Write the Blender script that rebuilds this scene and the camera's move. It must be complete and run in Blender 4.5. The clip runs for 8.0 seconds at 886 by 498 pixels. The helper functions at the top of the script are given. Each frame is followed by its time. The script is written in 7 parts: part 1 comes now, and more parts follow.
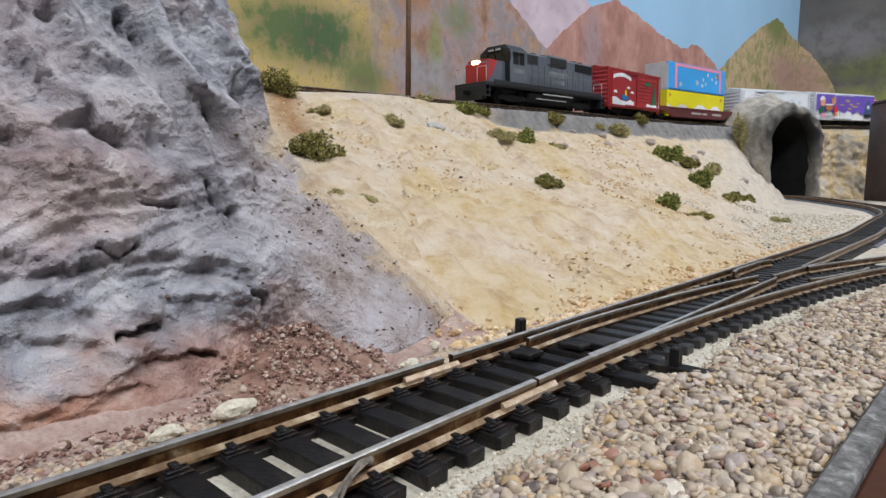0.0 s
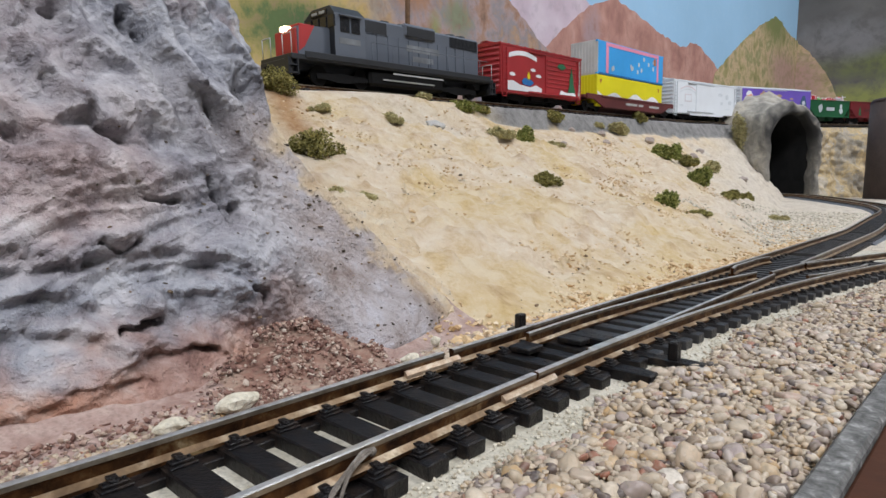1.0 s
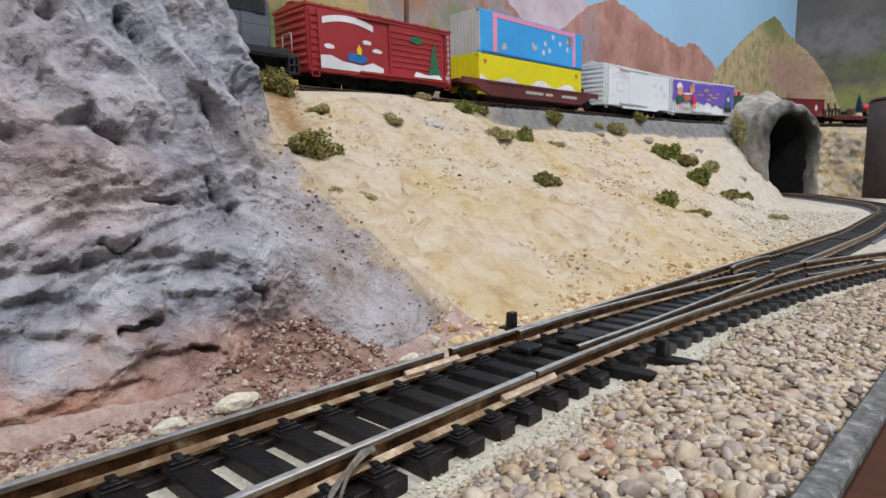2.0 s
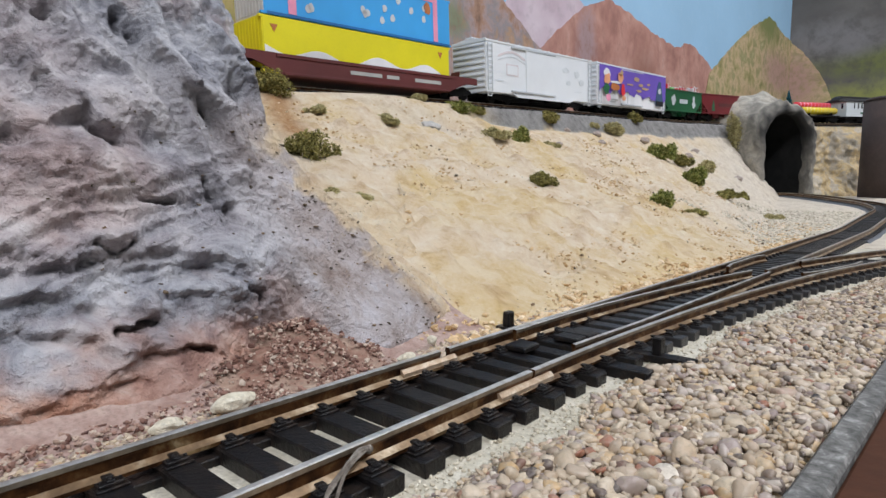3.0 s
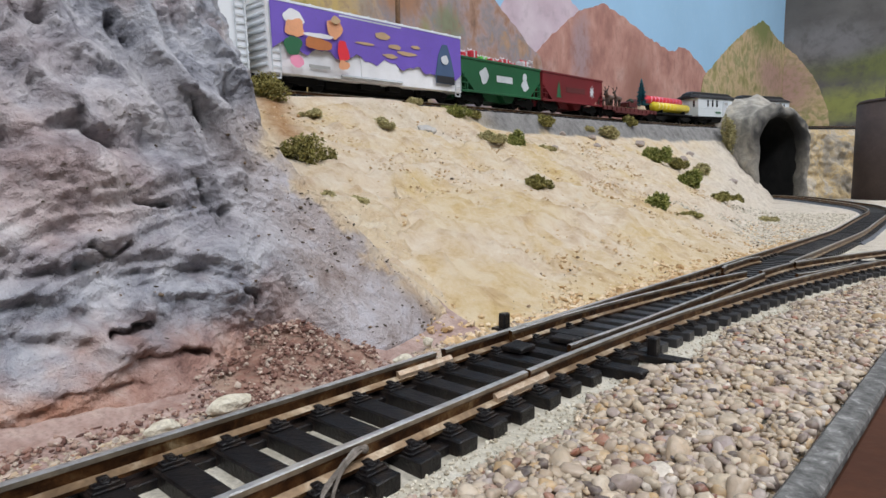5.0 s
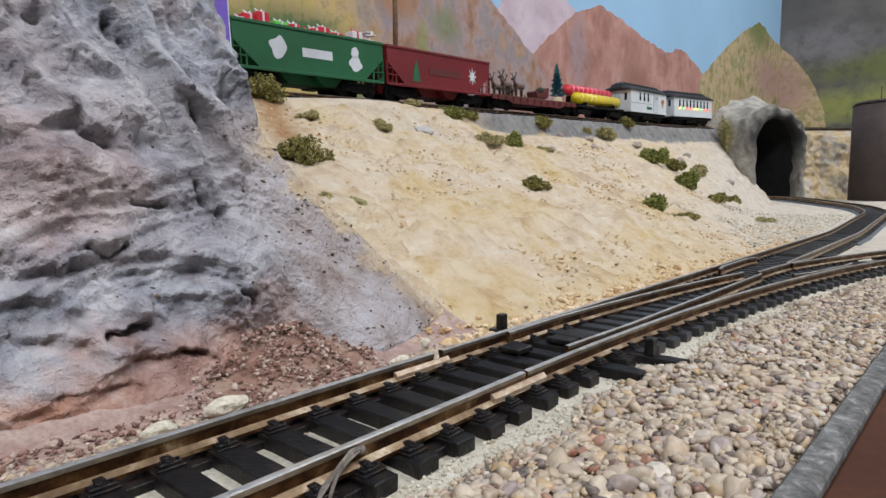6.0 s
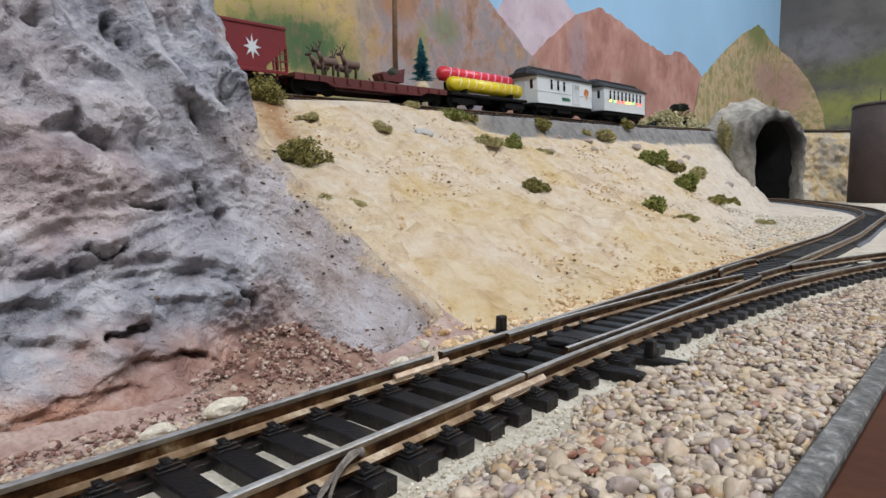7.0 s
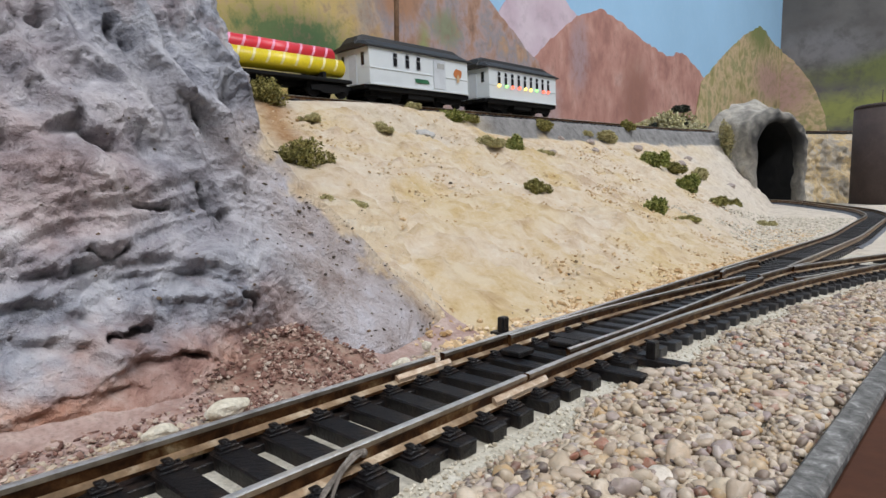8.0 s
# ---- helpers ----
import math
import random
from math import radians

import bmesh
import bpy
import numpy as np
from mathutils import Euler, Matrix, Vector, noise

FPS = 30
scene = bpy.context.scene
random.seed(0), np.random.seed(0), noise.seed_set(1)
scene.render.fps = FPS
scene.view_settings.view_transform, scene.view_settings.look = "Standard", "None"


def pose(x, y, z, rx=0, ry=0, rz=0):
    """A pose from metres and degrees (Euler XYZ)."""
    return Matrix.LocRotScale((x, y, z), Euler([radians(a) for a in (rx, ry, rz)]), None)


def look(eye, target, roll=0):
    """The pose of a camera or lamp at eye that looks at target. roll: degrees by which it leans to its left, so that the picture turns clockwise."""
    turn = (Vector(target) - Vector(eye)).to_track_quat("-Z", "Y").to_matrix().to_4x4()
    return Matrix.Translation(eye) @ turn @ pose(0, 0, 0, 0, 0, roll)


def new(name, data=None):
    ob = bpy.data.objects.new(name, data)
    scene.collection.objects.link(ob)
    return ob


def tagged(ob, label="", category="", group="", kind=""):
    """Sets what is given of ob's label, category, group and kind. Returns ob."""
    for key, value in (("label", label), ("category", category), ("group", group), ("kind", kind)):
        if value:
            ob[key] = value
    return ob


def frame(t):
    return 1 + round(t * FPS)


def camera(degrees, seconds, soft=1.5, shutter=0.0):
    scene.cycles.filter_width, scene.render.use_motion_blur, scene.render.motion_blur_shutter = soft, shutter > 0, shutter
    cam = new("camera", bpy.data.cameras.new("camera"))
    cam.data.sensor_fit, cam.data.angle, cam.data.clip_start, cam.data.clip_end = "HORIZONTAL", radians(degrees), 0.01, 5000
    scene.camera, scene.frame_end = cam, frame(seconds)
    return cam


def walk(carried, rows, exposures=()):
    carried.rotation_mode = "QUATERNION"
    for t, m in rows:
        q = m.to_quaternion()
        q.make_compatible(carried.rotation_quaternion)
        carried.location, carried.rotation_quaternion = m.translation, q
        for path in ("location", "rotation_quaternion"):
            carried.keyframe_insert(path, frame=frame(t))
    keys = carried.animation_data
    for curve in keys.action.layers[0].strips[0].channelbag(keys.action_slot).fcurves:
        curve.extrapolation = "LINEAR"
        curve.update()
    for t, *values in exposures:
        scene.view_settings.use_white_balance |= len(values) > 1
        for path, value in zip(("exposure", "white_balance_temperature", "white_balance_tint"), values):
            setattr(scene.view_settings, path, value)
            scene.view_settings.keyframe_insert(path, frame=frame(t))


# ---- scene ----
cam = camera(73.75, 8.0, soft=1.5)
PATH = [
    (0.00, pose(-0.00012, 0.00095, 0.02901, 84.034, -0.564, 0.481)),
    (0.25, pose(-0.00018, 0.00061, 0.02900, 83.990, -0.593, 0.360)),
    (0.50, pose(-0.00024, 0.00027, 0.02898, 83.947, -0.622, 0.238)),
    (0.75, pose(-0.00026, 0.00024, 0.02872, 83.952, -0.547, 0.323)),
    (1.00, pose(-0.00027, 0.00020, 0.02845, 83.957, -0.471, 0.408)),
    (1.25, pose(-0.00027, 0.00022, 0.02844, 83.950, -0.427, 0.446)),
    (1.50, pose(-0.00027, 0.00024, 0.02844, 83.944, -0.383, 0.483)),
    (1.70, pose(-0.00025, 0.00022, 0.02840, 83.974, -0.362, 0.447)),
    (2.80, pose(-0.00011, 0.00004, 0.02809, 84.077, -0.147, 0.075)),
    (3.00, pose(-0.00010, 0.00003, 0.02805, 84.107, -0.129, 0.047)),
    (3.25, pose(-0.00005, 0.00001, 0.02798, 84.131, -0.065, 0.023)),
    (3.50, pose(-0.00000, -0.00000, 0.02790, 84.154, -0.000, -0.000)),
    (3.75, pose(0.00002, -0.00005, 0.02785, 84.172, 0.014, -0.037)),
    (4.00, pose(0.00004, -0.00010, 0.02780, 84.191, 0.027, -0.075)),
    (4.25, pose(0.00006, -0.00019, 0.02775, 84.330, 0.051, -0.155)),
    (4.50, pose(0.00007, -0.00028, 0.02770, 84.468, 0.075, -0.234)),
    (4.70, pose(0.00008, -0.00030, 0.02766, 84.495, 0.096, -0.263)),
    (5.80, pose(0.00013, -0.00027, 0.02760, 84.633, 0.142, -0.516)),
    (6.00, pose(0.00014, -0.00029, 0.02755, 84.661, 0.165, -0.550)),
    (6.25, pose(0.00014, -0.00028, 0.02756, 84.689, 0.158, -0.538)),
    (6.50, pose(0.00014, -0.00026, 0.02756, 84.717, 0.152, -0.526)),
    (6.75, pose(0.00014, -0.00026, 0.02752, 84.788, 0.157, -0.557)),
    (7.00, pose(0.00015, -0.00025, 0.02748, 84.858, 0.162, -0.587)),
    (7.25, pose(0.00018, -0.00024, 0.02751, 84.870, 0.163, -0.550)),
    (7.50, pose(0.00020, -0.00022, 0.02754, 84.881, 0.165, -0.513)),
    (7.75, pose(0.00012, -0.00024, 0.02751, 84.919, 0.134, -0.487)),
    (8.00, pose(0.00004, -0.00026, 0.02749, 84.956, 0.103, -0.460)),
]
walk(cam, PATH)

# ---- light: a closed train room with fluorescent ceiling fittings ----
scene.view_settings.exposure = 0.0
world = bpy.data.worlds.new("room_air")
world.use_nodes = True
scene.world = world
world.node_tree.nodes["Background"].inputs[0].default_value = (0.9, 0.95, 1.0, 1)
world.node_tree.nodes["Background"].inputs[1].default_value = 0.02


def area_lamp(name, eye, target, size_x, size_y, watts, colour):
    data = bpy.data.lights.new(name, "AREA")
    data.shape, data.size, data.size_y, data.energy, data.color = "RECTANGLE", size_x, size_y, watts, colour
    ob = new(name, data)
    ob.matrix_world = look(eye, target)
    return ob


LAMPS = [((0.05, -0.95, 1.28), 32.5), ((1.15, 0.40, 1.28), 22.0), ((-1.2, 0.4, 1.28), 3.0)]
for eye, watts in LAMPS:
    area_lamp("ceiling_lamp_light", eye, (eye[0], eye[1] + 0.001, 0), 1.2, 0.3, watts, (0.92, 0.94, 1.0))

# ---- materials ----
MATS = {}


def nd(nt, kind, **props):
    n = nt.nodes.new(kind)
    for k, v in props.items():
        n.inputs[k.replace("_", " ")].default_value = v
    return n


def ramp(nt, src, stops):
    r = nt.nodes.new("ShaderNodeValToRGB")
    while len(r.color_ramp.elements) < len(stops):
        r.color_ramp.elements.new(0.5)
    for e, (p, c) in zip(r.color_ramp.elements, stops):
        e.position, e.color = p, (*c, 1)
    nt.links.new(src, r.inputs[0])
    return r.outputs[0]


def mix(nt, fac, a, b, how="MIX"):
    m = nt.nodes.new("ShaderNodeMix")
    m.data_type, m.blend_type = "RGBA", how
    for sock, v in ((m.inputs[0], fac), (m.inputs[6], a), (m.inputs[7], b)):
        if hasattr(v, "links") or hasattr(v, "is_output"):
            nt.links.new(v, sock)
        elif isinstance(v, tuple):
            sock.default_value = (*v, 1)
        else:
            sock.default_value = v
    return m.outputs[2]


def noise_tex(nt, vec, scale, detail=4.0, rough=0.55, distort=0.0):
    n = nd(nt, "ShaderNodeTexNoise", Scale=scale, Detail=detail, Roughness=rough, Distortion=distort)
    nt.links.new(vec, n.inputs["Vector"])
    return n.outputs["Fac"]


def stretch(nt, lo, hi, src):
    m = nt.nodes.new("ShaderNodeMapRange")
    m.inputs[1].default_value, m.inputs[2].default_value = lo, hi
    nt.links.new(src, m.inputs[0])
    return m.outputs[0]


def base(name):
    m = bpy.data.materials.new(name)
    m.use_nodes = True
    nt = m.node_tree
    b = nt.nodes["Principled BSDF"]
    co = nt.nodes.new("ShaderNodeTexCoord").outputs["Object"]
    MATS[name] = m
    return m, nt, b, co


def bump(nt, b, height, strength, dist):
    n = nd(nt, "ShaderNodeBump", Strength=strength, Distance=dist)
    nt.links.new(height, n.inputs["Height"])
    nt.links.new(n.outputs[0], b.inputs["Normal"])


def paint(name, col, rough=0.45, metal=0.0, var=0.25, scale=120.0, bump_mm=0.1, dirt=(0.12, 0.1, 0.08), dirt_amount=0.25, spread=0.0):
    """Painted or moulded surface: colour drift, fine specks and dust."""
    m, nt, b, co = base(name)
    big = noise_tex(nt, co, scale * 0.25, 3)
    fine = noise_tex(nt, co, scale * 6, 5, 0.7)
    dark = tuple(c * (1 - var) for c in col)
    c = mix(nt, stretch(nt, 0.3, 0.7, big), dark, tuple(min(1, k * (1 + 0.4 * var)) for k in col))
    f = nd(nt, "ShaderNodeMath")
    f.operation = "MULTIPLY"
    nt.links.new(stretch(nt, 0.5, 0.8, fine), f.inputs[0])
    f.inputs[1].default_value = dirt_amount
    c = mix(nt, f.outputs[0], c, dirt)
    if spread:
        info = nt.nodes.new("ShaderNodeObjectInfo")
        c = mix(nt, stretch(nt, 0.0, 1.0 / spread, info.outputs["Random"]), c, tuple(k * 0.4 for k in col))
    nt.links.new(c, b.inputs["Base Color"])
    b.inputs["Roughness"].default_value, b.inputs["Metallic"].default_value = rough, metal
    if bump_mm:
        bump(nt, b, fine, 0.35, bump_mm * 0.001)
    return m


def make_rock_mat():
    m, nt, b, co = base("rock_plaster")
    n1 = noise_tex(nt, co, 30, 5, 0.6, 0.8)
    n2 = noise_tex(nt, co, 120, 7, 0.68, 0.5)
    n3 = noise_tex(nt, co, 900, 4, 0.7)
    grey = ramp(nt, n2, [(0.28, (0.09, 0.092, 0.11)), (0.39, (0.225, 0.23, 0.265)), (0.51, (0.39, 0.395, 0.435)), (0.66, (0.60, 0.595, 0.62))])
    pink = ramp(nt, n2, [(0.28, (0.20, 0.145, 0.14)), (0.42, (0.37, 0.285, 0.28)), (0.55, (0.51, 0.42, 0.41)), (0.70, (0.64, 0.58, 0.57))])
    rust = ramp(nt, n2, [(0.28, (0.24, 0.10, 0.065)), (0.44, (0.44, 0.225, 0.15)), (0.58, (0.54, 0.34, 0.26)), (0.74, (0.60, 0.50, 0.46))])
    spur = ramp(nt, n2, [(0.28, (0.25, 0.18, 0.15)), (0.42, (0.41, 0.34, 0.31)), (0.54, (0.49, 0.43, 0.42)), (0.64, (0.51, 0.48, 0.51)), (0.76, (0.60, 0.54, 0.51))])
    sand = ramp(nt, n2, [(0.26, (0.40, 0.26, 0.13)), (0.36, (0.58, 0.42, 0.25)), (0.48, (0.67, 0.53, 0.35)), (0.64, (0.74, 0.63, 0.46))])
    c = mix(nt, stretch(nt, 0.56, 0.70, n1), grey, pink)
    for name, col in (("pinkish", pink), ("rusty", rust), ("sandy", spur), ("tosand", sand)):
        att = nt.nodes.new("ShaderNodeAttribute")
        att.attribute_name = name
        c = mix(nt, att.outputs["Fac"], c, col)
    c = mix(nt, stretch(nt, 0.64, 0.76, n3), c, (0.10, 0.09, 0.09))
    nt.links.new(c, b.inputs["Base Color"])
    b.inputs["Roughness"].default_value = 0.6
    b.inputs["Specular IOR Level"].default_value = 0.35
    add = nt.nodes.new("ShaderNodeMath")
    nt.links.new(n2, add.inputs[0])
    nt.links.new(n3, add.inputs[1])
    bump(nt, b, add.outputs[0], 0.9, 0.0014)


def make_sand_mat():
    m, nt, b, co = base("sand_slope")
    n1 = noise_tex(nt, co, 22, 5, 0.6, 0.5)
    n2 = noise_tex(nt, co, 110, 8, 0.74, 0.3)
    n3 = noise_tex(nt, co, 900, 4, 0.75)
    tan = ramp(nt, n2, [(0.26, (0.42, 0.28, 0.16)), (0.36, (0.61, 0.465, 0.31)), (0.48, (0.70, 0.575, 0.425)), (0.64, (0.76, 0.67, 0.54))])
    ochre = ramp(nt, n2, [(0.26, (0.42, 0.25, 0.09)), (0.40, (0.62, 0.45, 0.21)), (0.58, (0.71, 0.57, 0.36))])
    russet = ramp(nt, n2, [(0.28, (0.16, 0.075, 0.03)), (0.45, (0.36, 0.19, 0.08)), (0.65, (0.52, 0.34, 0.18))])
    grey = ramp(nt, n2, [(0.3, (0.42, 0.36, 0.30)), (0.46, (0.63, 0.56, 0.47)), (0.66, (0.74, 0.67, 0.57))])
    c = mix(nt, stretch(nt, 0.45, 0.64, n1), tan, ochre)
    dull = ramp(nt, n2, [(0.3, (0.12, 0.115, 0.11)), (0.46, (0.23, 0.225, 0.22)), (0.66, (0.34, 0.33, 0.32))])
    for name, col in (("ochre", ochre), ("greyish", grey), ("russet", russet), ("shoulder", dull)):
        att = nt.nodes.new("ShaderNodeAttribute")
        att.attribute_name = name
        c = mix(nt, att.outputs["Fac"], c, col)
    c = mix(nt, stretch(nt, 0.68, 0.82, n3), c, (0.28, 0.18, 0.1))
    nt.links.new(c, b.inputs["Base Color"])
    b.inputs["Roughness"].default_value = 0.9
    add = nt.nodes.new("ShaderNodeMath")
    nt.links.new(n2, add.inputs[0])
    nt.links.new(n3, add.inputs[1])
    bump(nt, b, add.outputs[0], 0.7, 0.0021)


def mottled(name, stops, scale, rough=0.85, bump_mm=0.6, fine=8.0, metal=0.0, island=False):
    m, nt, b, co = base(name)
    n2 = noise_tex(nt, co, scale, 5, 0.62, 0.5)
    n3 = noise_tex(nt, co, scale * fine, 4, 0.7)
    src = n2
    if island:
        geo = nt.nodes.new("ShaderNodeNewGeometry")
        src = geo.outputs["Random Per Island"]
    c = ramp(nt, src, stops)
    c = mix(nt, stretch(nt, 0.45, 0.8, n3), c, tuple(k * 0.55 for k in stops[len(stops) // 2][1]))
    nt.links.new(c, b.inputs["Base Color"])
    b.inputs["Roughness"].default_value, b.inputs["Metallic"].default_value = rough, metal
    if bump_mm:
        add = nt.nodes.new("ShaderNodeMath")
        nt.links.new(n2, add.inputs[0])
        nt.links.new(n3, add.inputs[1])
        bump(nt, b, add.outputs[0], 0.5, bump_mm * 0.001)
    return m


make_rock_mat()
make_sand_mat()
mottled("pebbles", [(0.0, (0.043, 0.035, 0.036)), (0.06, (0.189, 0.141, 0.118)), (0.14, (0.396, 0.299, 0.205)), (0.30, (0.533, 0.440, 0.324)), (0.40, (0.430, 0.332, 0.245)), (0.50, (0.516, 0.423, 0.324)), (0.62, (0.602, 0.506, 0.379)), (0.71, (0.482, 0.315, 0.150)), (0.77, (0.568, 0.473, 0.371)), (0.86, (0.292, 0.224, 0.213)), (0.92, (0.671, 0.606, 0.514)), (0.985, (0.310, 0.124, 0.071)), (1.0, (0.086, 0.066, 0.063))], 300, 0.42, 0.25, 4, island=True)
mottled("red_soil", [(0.3, (0.11, 0.05, 0.036)), (0.46, (0.25, 0.13, 0.095)), (0.58, (0.36, 0.25, 0.19)), (0.72, (0.48, 0.38, 0.30))], 160, 0.9, 0.8)
mottled("pink_grit", [(0.3, (0.28, 0.17, 0.14)), (0.5, (0.42, 0.30, 0.26)), (0.7, (0.54, 0.43, 0.37))], 200, 0.9, 0.8)
mottled("far_ballast", [(0.3, (0.05, 0.055, 0.065)), (0.5, (0.11, 0.12, 0.14)), (0.7, (0.20, 0.21, 0.24))], 220, 0.7, 0.6)
mottled("red_rubble", [(0.0, (0.07, 0.03, 0.025)), (0.22, (0.20, 0.10, 0.075)), (0.5, (0.34, 0.20, 0.155)), (0.8, (0.46, 0.34, 0.27)), (1.0, (0.62, 0.53, 0.44))], 300, 0.85, 0.2, 4, island=True)
mottled("dark_specks", [(0.0, (0.05, 0.04, 0.03)), (0.6, (0.12, 0.09, 0.06)), (1.0, (0.3, 0.2, 0.12))], 300, 0.9, 0.0, 4, island=True)
mottled("sand_clods", [(0.0, (0.42, 0.25, 0.10)), (0.4, (0.68, 0.49, 0.28)), (1.0, (0.80, 0.66, 0.47))], 300, 0.9, 0.2, 4, island=True)
mottled("roadbed", [(0.3, (0.42, 0.38, 0.29)), (0.5, (0.58, 0.54, 0.44)), (0.7, (0.68, 0.64, 0.55))], 260, 0.9, 0.5)
mottled("roadbed_grains", [(0.0, (0.34, 0.29, 0.21)), (0.4, (0.56, 0.50, 0.39)), (1.0, (0.74, 0.69, 0.58))], 300, 0.85, 0.0, 4, island=True)
mottled("grey_shoulder", [(0.3, (0.11, 0.108, 0.105)), (0.5, (0.20, 0.195, 0.19)), (0.7, (0.31, 0.30, 0.285))], 120, 0.95, 1.2)
mottled("board_edge", [(0.30, (0.04, 0.039, 0.036)), (0.44, (0.11, 0.108, 0.102)), (0.56, (0.20, 0.198, 0.188)), (0.68, (0.42, 0.41, 0.39))], 560, 0.7, 0.7, 5)
mottled("fascia_brown", [(0.3, (0.058, 0.020, 0.009)), (0.7, (0.092, 0.034, 0.016))], 60, 0.7, 0.2)
MATS["fascia_brown"].node_tree.nodes["Principled BSDF"].inputs["Specular IOR Level"].default_value = 0.2
mottled("tie_plastic", [(0.3, (0.0035, 0.0035, 0.0045)), (0.52, (0.007, 0.0065, 0.0075)), (0.64, (0.024, 0.017, 0.013)), (0.76, (0.10, 0.075, 0.055))], 300, 0.36, 0.5, 6)
# paler than tie_plastic: ceiling sheen and dust on far ties, set as colour
mottled("tie_far_sheen", [(0.3, (0.012, 0.012, 0.013)), (0.6, (0.035, 0.034, 0.036)), (0.8, (0.10, 0.10, 0.10))], 330, 0.42, 0.2)
mottled("rail_head", [(0.3, (0.62, 0.58, 0.52)), (0.5, (0.82, 0.80, 0.77)), (0.7, (0.90, 0.90, 0.90))], 200, 0.3, 0.03, 3, metal=0.85)
mottled("rail_side", [(0.3, (0.22, 0.17, 0.12)), (0.5, (0.42, 0.35, 0.27)), (0.7, (0.62, 0.56, 0.47))], 200, 0.35, 0.05, 3, metal=0.85)
mottled("rail_web", [(0.32, (0.016, 0.007, 0.004)), (0.44, (0.06, 0.026, 0.011)), (0.54, (0.15, 0.068, 0.026)), (0.64, (0.30, 0.19, 0.09)), (0.76, (0.55, 0.43, 0.26))], 240, 0.36, 0.15, metal=0.75)
# flange tone raised so that its highlight line is part of the colour
mottled("rail_foot_highlight", [(0.3, (0.07, 0.035, 0.018)), (0.5, (0.28, 0.19, 0.11)), (0.7, (0.62, 0.52, 0.38))], 160, 0.4, 0.05, metal=0.5)
mottled("joiner", [(0.3, (0.26, 0.16, 0.09)), (0.5, (0.44, 0.33, 0.23)), (0.7, (0.62, 0.54, 0.44))], 400, 0.45, 0.1, metal=0.4)
mottled("tunnel_rock", [(0.3, (0.20, 0.185, 0.16)), (0.46, (0.36, 0.335, 0.29)), (0.58, (0.50, 0.46, 0.39)), (0.72, (0.60, 0.52, 0.39))], 75, 0.9, 2.5)
portal_nodes = MATS["tunnel_rock"].node_tree
portal_shader = portal_nodes.nodes["Principled BSDF"]
mouth_dark_value = portal_nodes.nodes.new("ShaderNodeAttribute")
mouth_dark_value.attribute_name = "mouth_dark"
portal_nodes.links.new(mix(portal_nodes, mouth_dark_value.outputs["Fac"], portal_shader.inputs["Base Color"].links[0].from_socket, (0.03, 0.029, 0.028)), portal_shader.inputs["Base Color"])
# near-black lining: the shade inside the tunnel is put into the colour
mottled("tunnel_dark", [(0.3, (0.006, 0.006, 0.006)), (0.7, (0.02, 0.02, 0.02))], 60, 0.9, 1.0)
mottled("cliff_yellow", [(0.3, (0.17, 0.155, 0.13)), (0.43, (0.36, 0.32, 0.26)), (0.52, (0.56, 0.42, 0.22)), (0.60, (0.44, 0.40, 0.34)), (0.74, (0.62, 0.53, 0.38))], 34, 0.9, 2.0)
mottled("pale_stone", [(0.3, (0.52, 0.46, 0.34)), (0.5, (0.70, 0.65, 0.52)), (0.7, (0.78, 0.75, 0.66))], 260, 0.75, 0.5)
mottled("slope_stone", [(0.3, (0.24, 0.19, 0.17)), (0.5, (0.42, 0.35, 0.31)), (0.7, (0.56, 0.49, 0.43))], 160, 0.85, 0.5)
mottled("grey_slab", [(0.3, (0.42, 0.40, 0.38)), (0.7, (0.6, 0.58, 0.55))], 260, 0.75, 0.3)
mottled("wire_grey", [(0.3, (0.10, 0.085, 0.07)), (0.5, (0.22, 0.19, 0.16)), (0.7, (0.42, 0.38, 0.33))], 700, 0.5, 0.1, metal=0.3)
mottled("leaf_olive", [(0.0, (0.07, 0.06, 0.012)), (0.5, (0.26, 0.235, 0.06)), (1.0, (0.52, 0.46, 0.17))], 300, 0.8, 0.0, island=True)
mottled("leaf_green", [(0.0, (0.06, 0.08, 0.012)), (0.5, (0.25, 0.28, 0.06)), (1.0, (0.52, 0.50, 0.18))], 300, 0.8, 0.0, island=True)
mottled("leaf_yellow", [(0.0, (0.24, 0.21, 0.09)), (0.5, (0.48, 0.43, 0.20)), (1.0, (0.66, 0.58, 0.32))], 300, 0.8, 0.0, island=True)
mottled("leaf_pale", [(0.0, (0.46, 0.42, 0.20)), (0.5, (0.62, 0.58, 0.34)), (1.0, (0.78, 0.72, 0.48))], 300, 0.8, 0.0, island=True)
mottled("leaf_blue", [(0.0, (0.01, 0.09, 0.12)), (0.5, (0.03, 0.18, 0.23)), (1.0, (0.09, 0.30, 0.36))], 300, 0.7, 0.0, island=True)
mottled("leaf_black", [(0.0, (0.012, 0.016, 0.01)), (1.0, (0.04, 0.05, 0.03))], 300, 0.8, 0.0, island=True)
mottled("pole_wood", [(0.3, (0.10, 0.05, 0.025)), (0.7, (0.22, 0.12, 0.06))], 200, 0.8, 0.2)
mottled("room_wall", [(0.3, (0.40, 0.40, 0.40)), (0.7, (0.5, 0.5, 0.5))], 3, 0.9, 0.3)
mottled("room_floor", [(0.3, (0.16, 0.15, 0.14)), (0.7, (0.24, 0.23, 0.22))], 4, 0.7, 0.3)
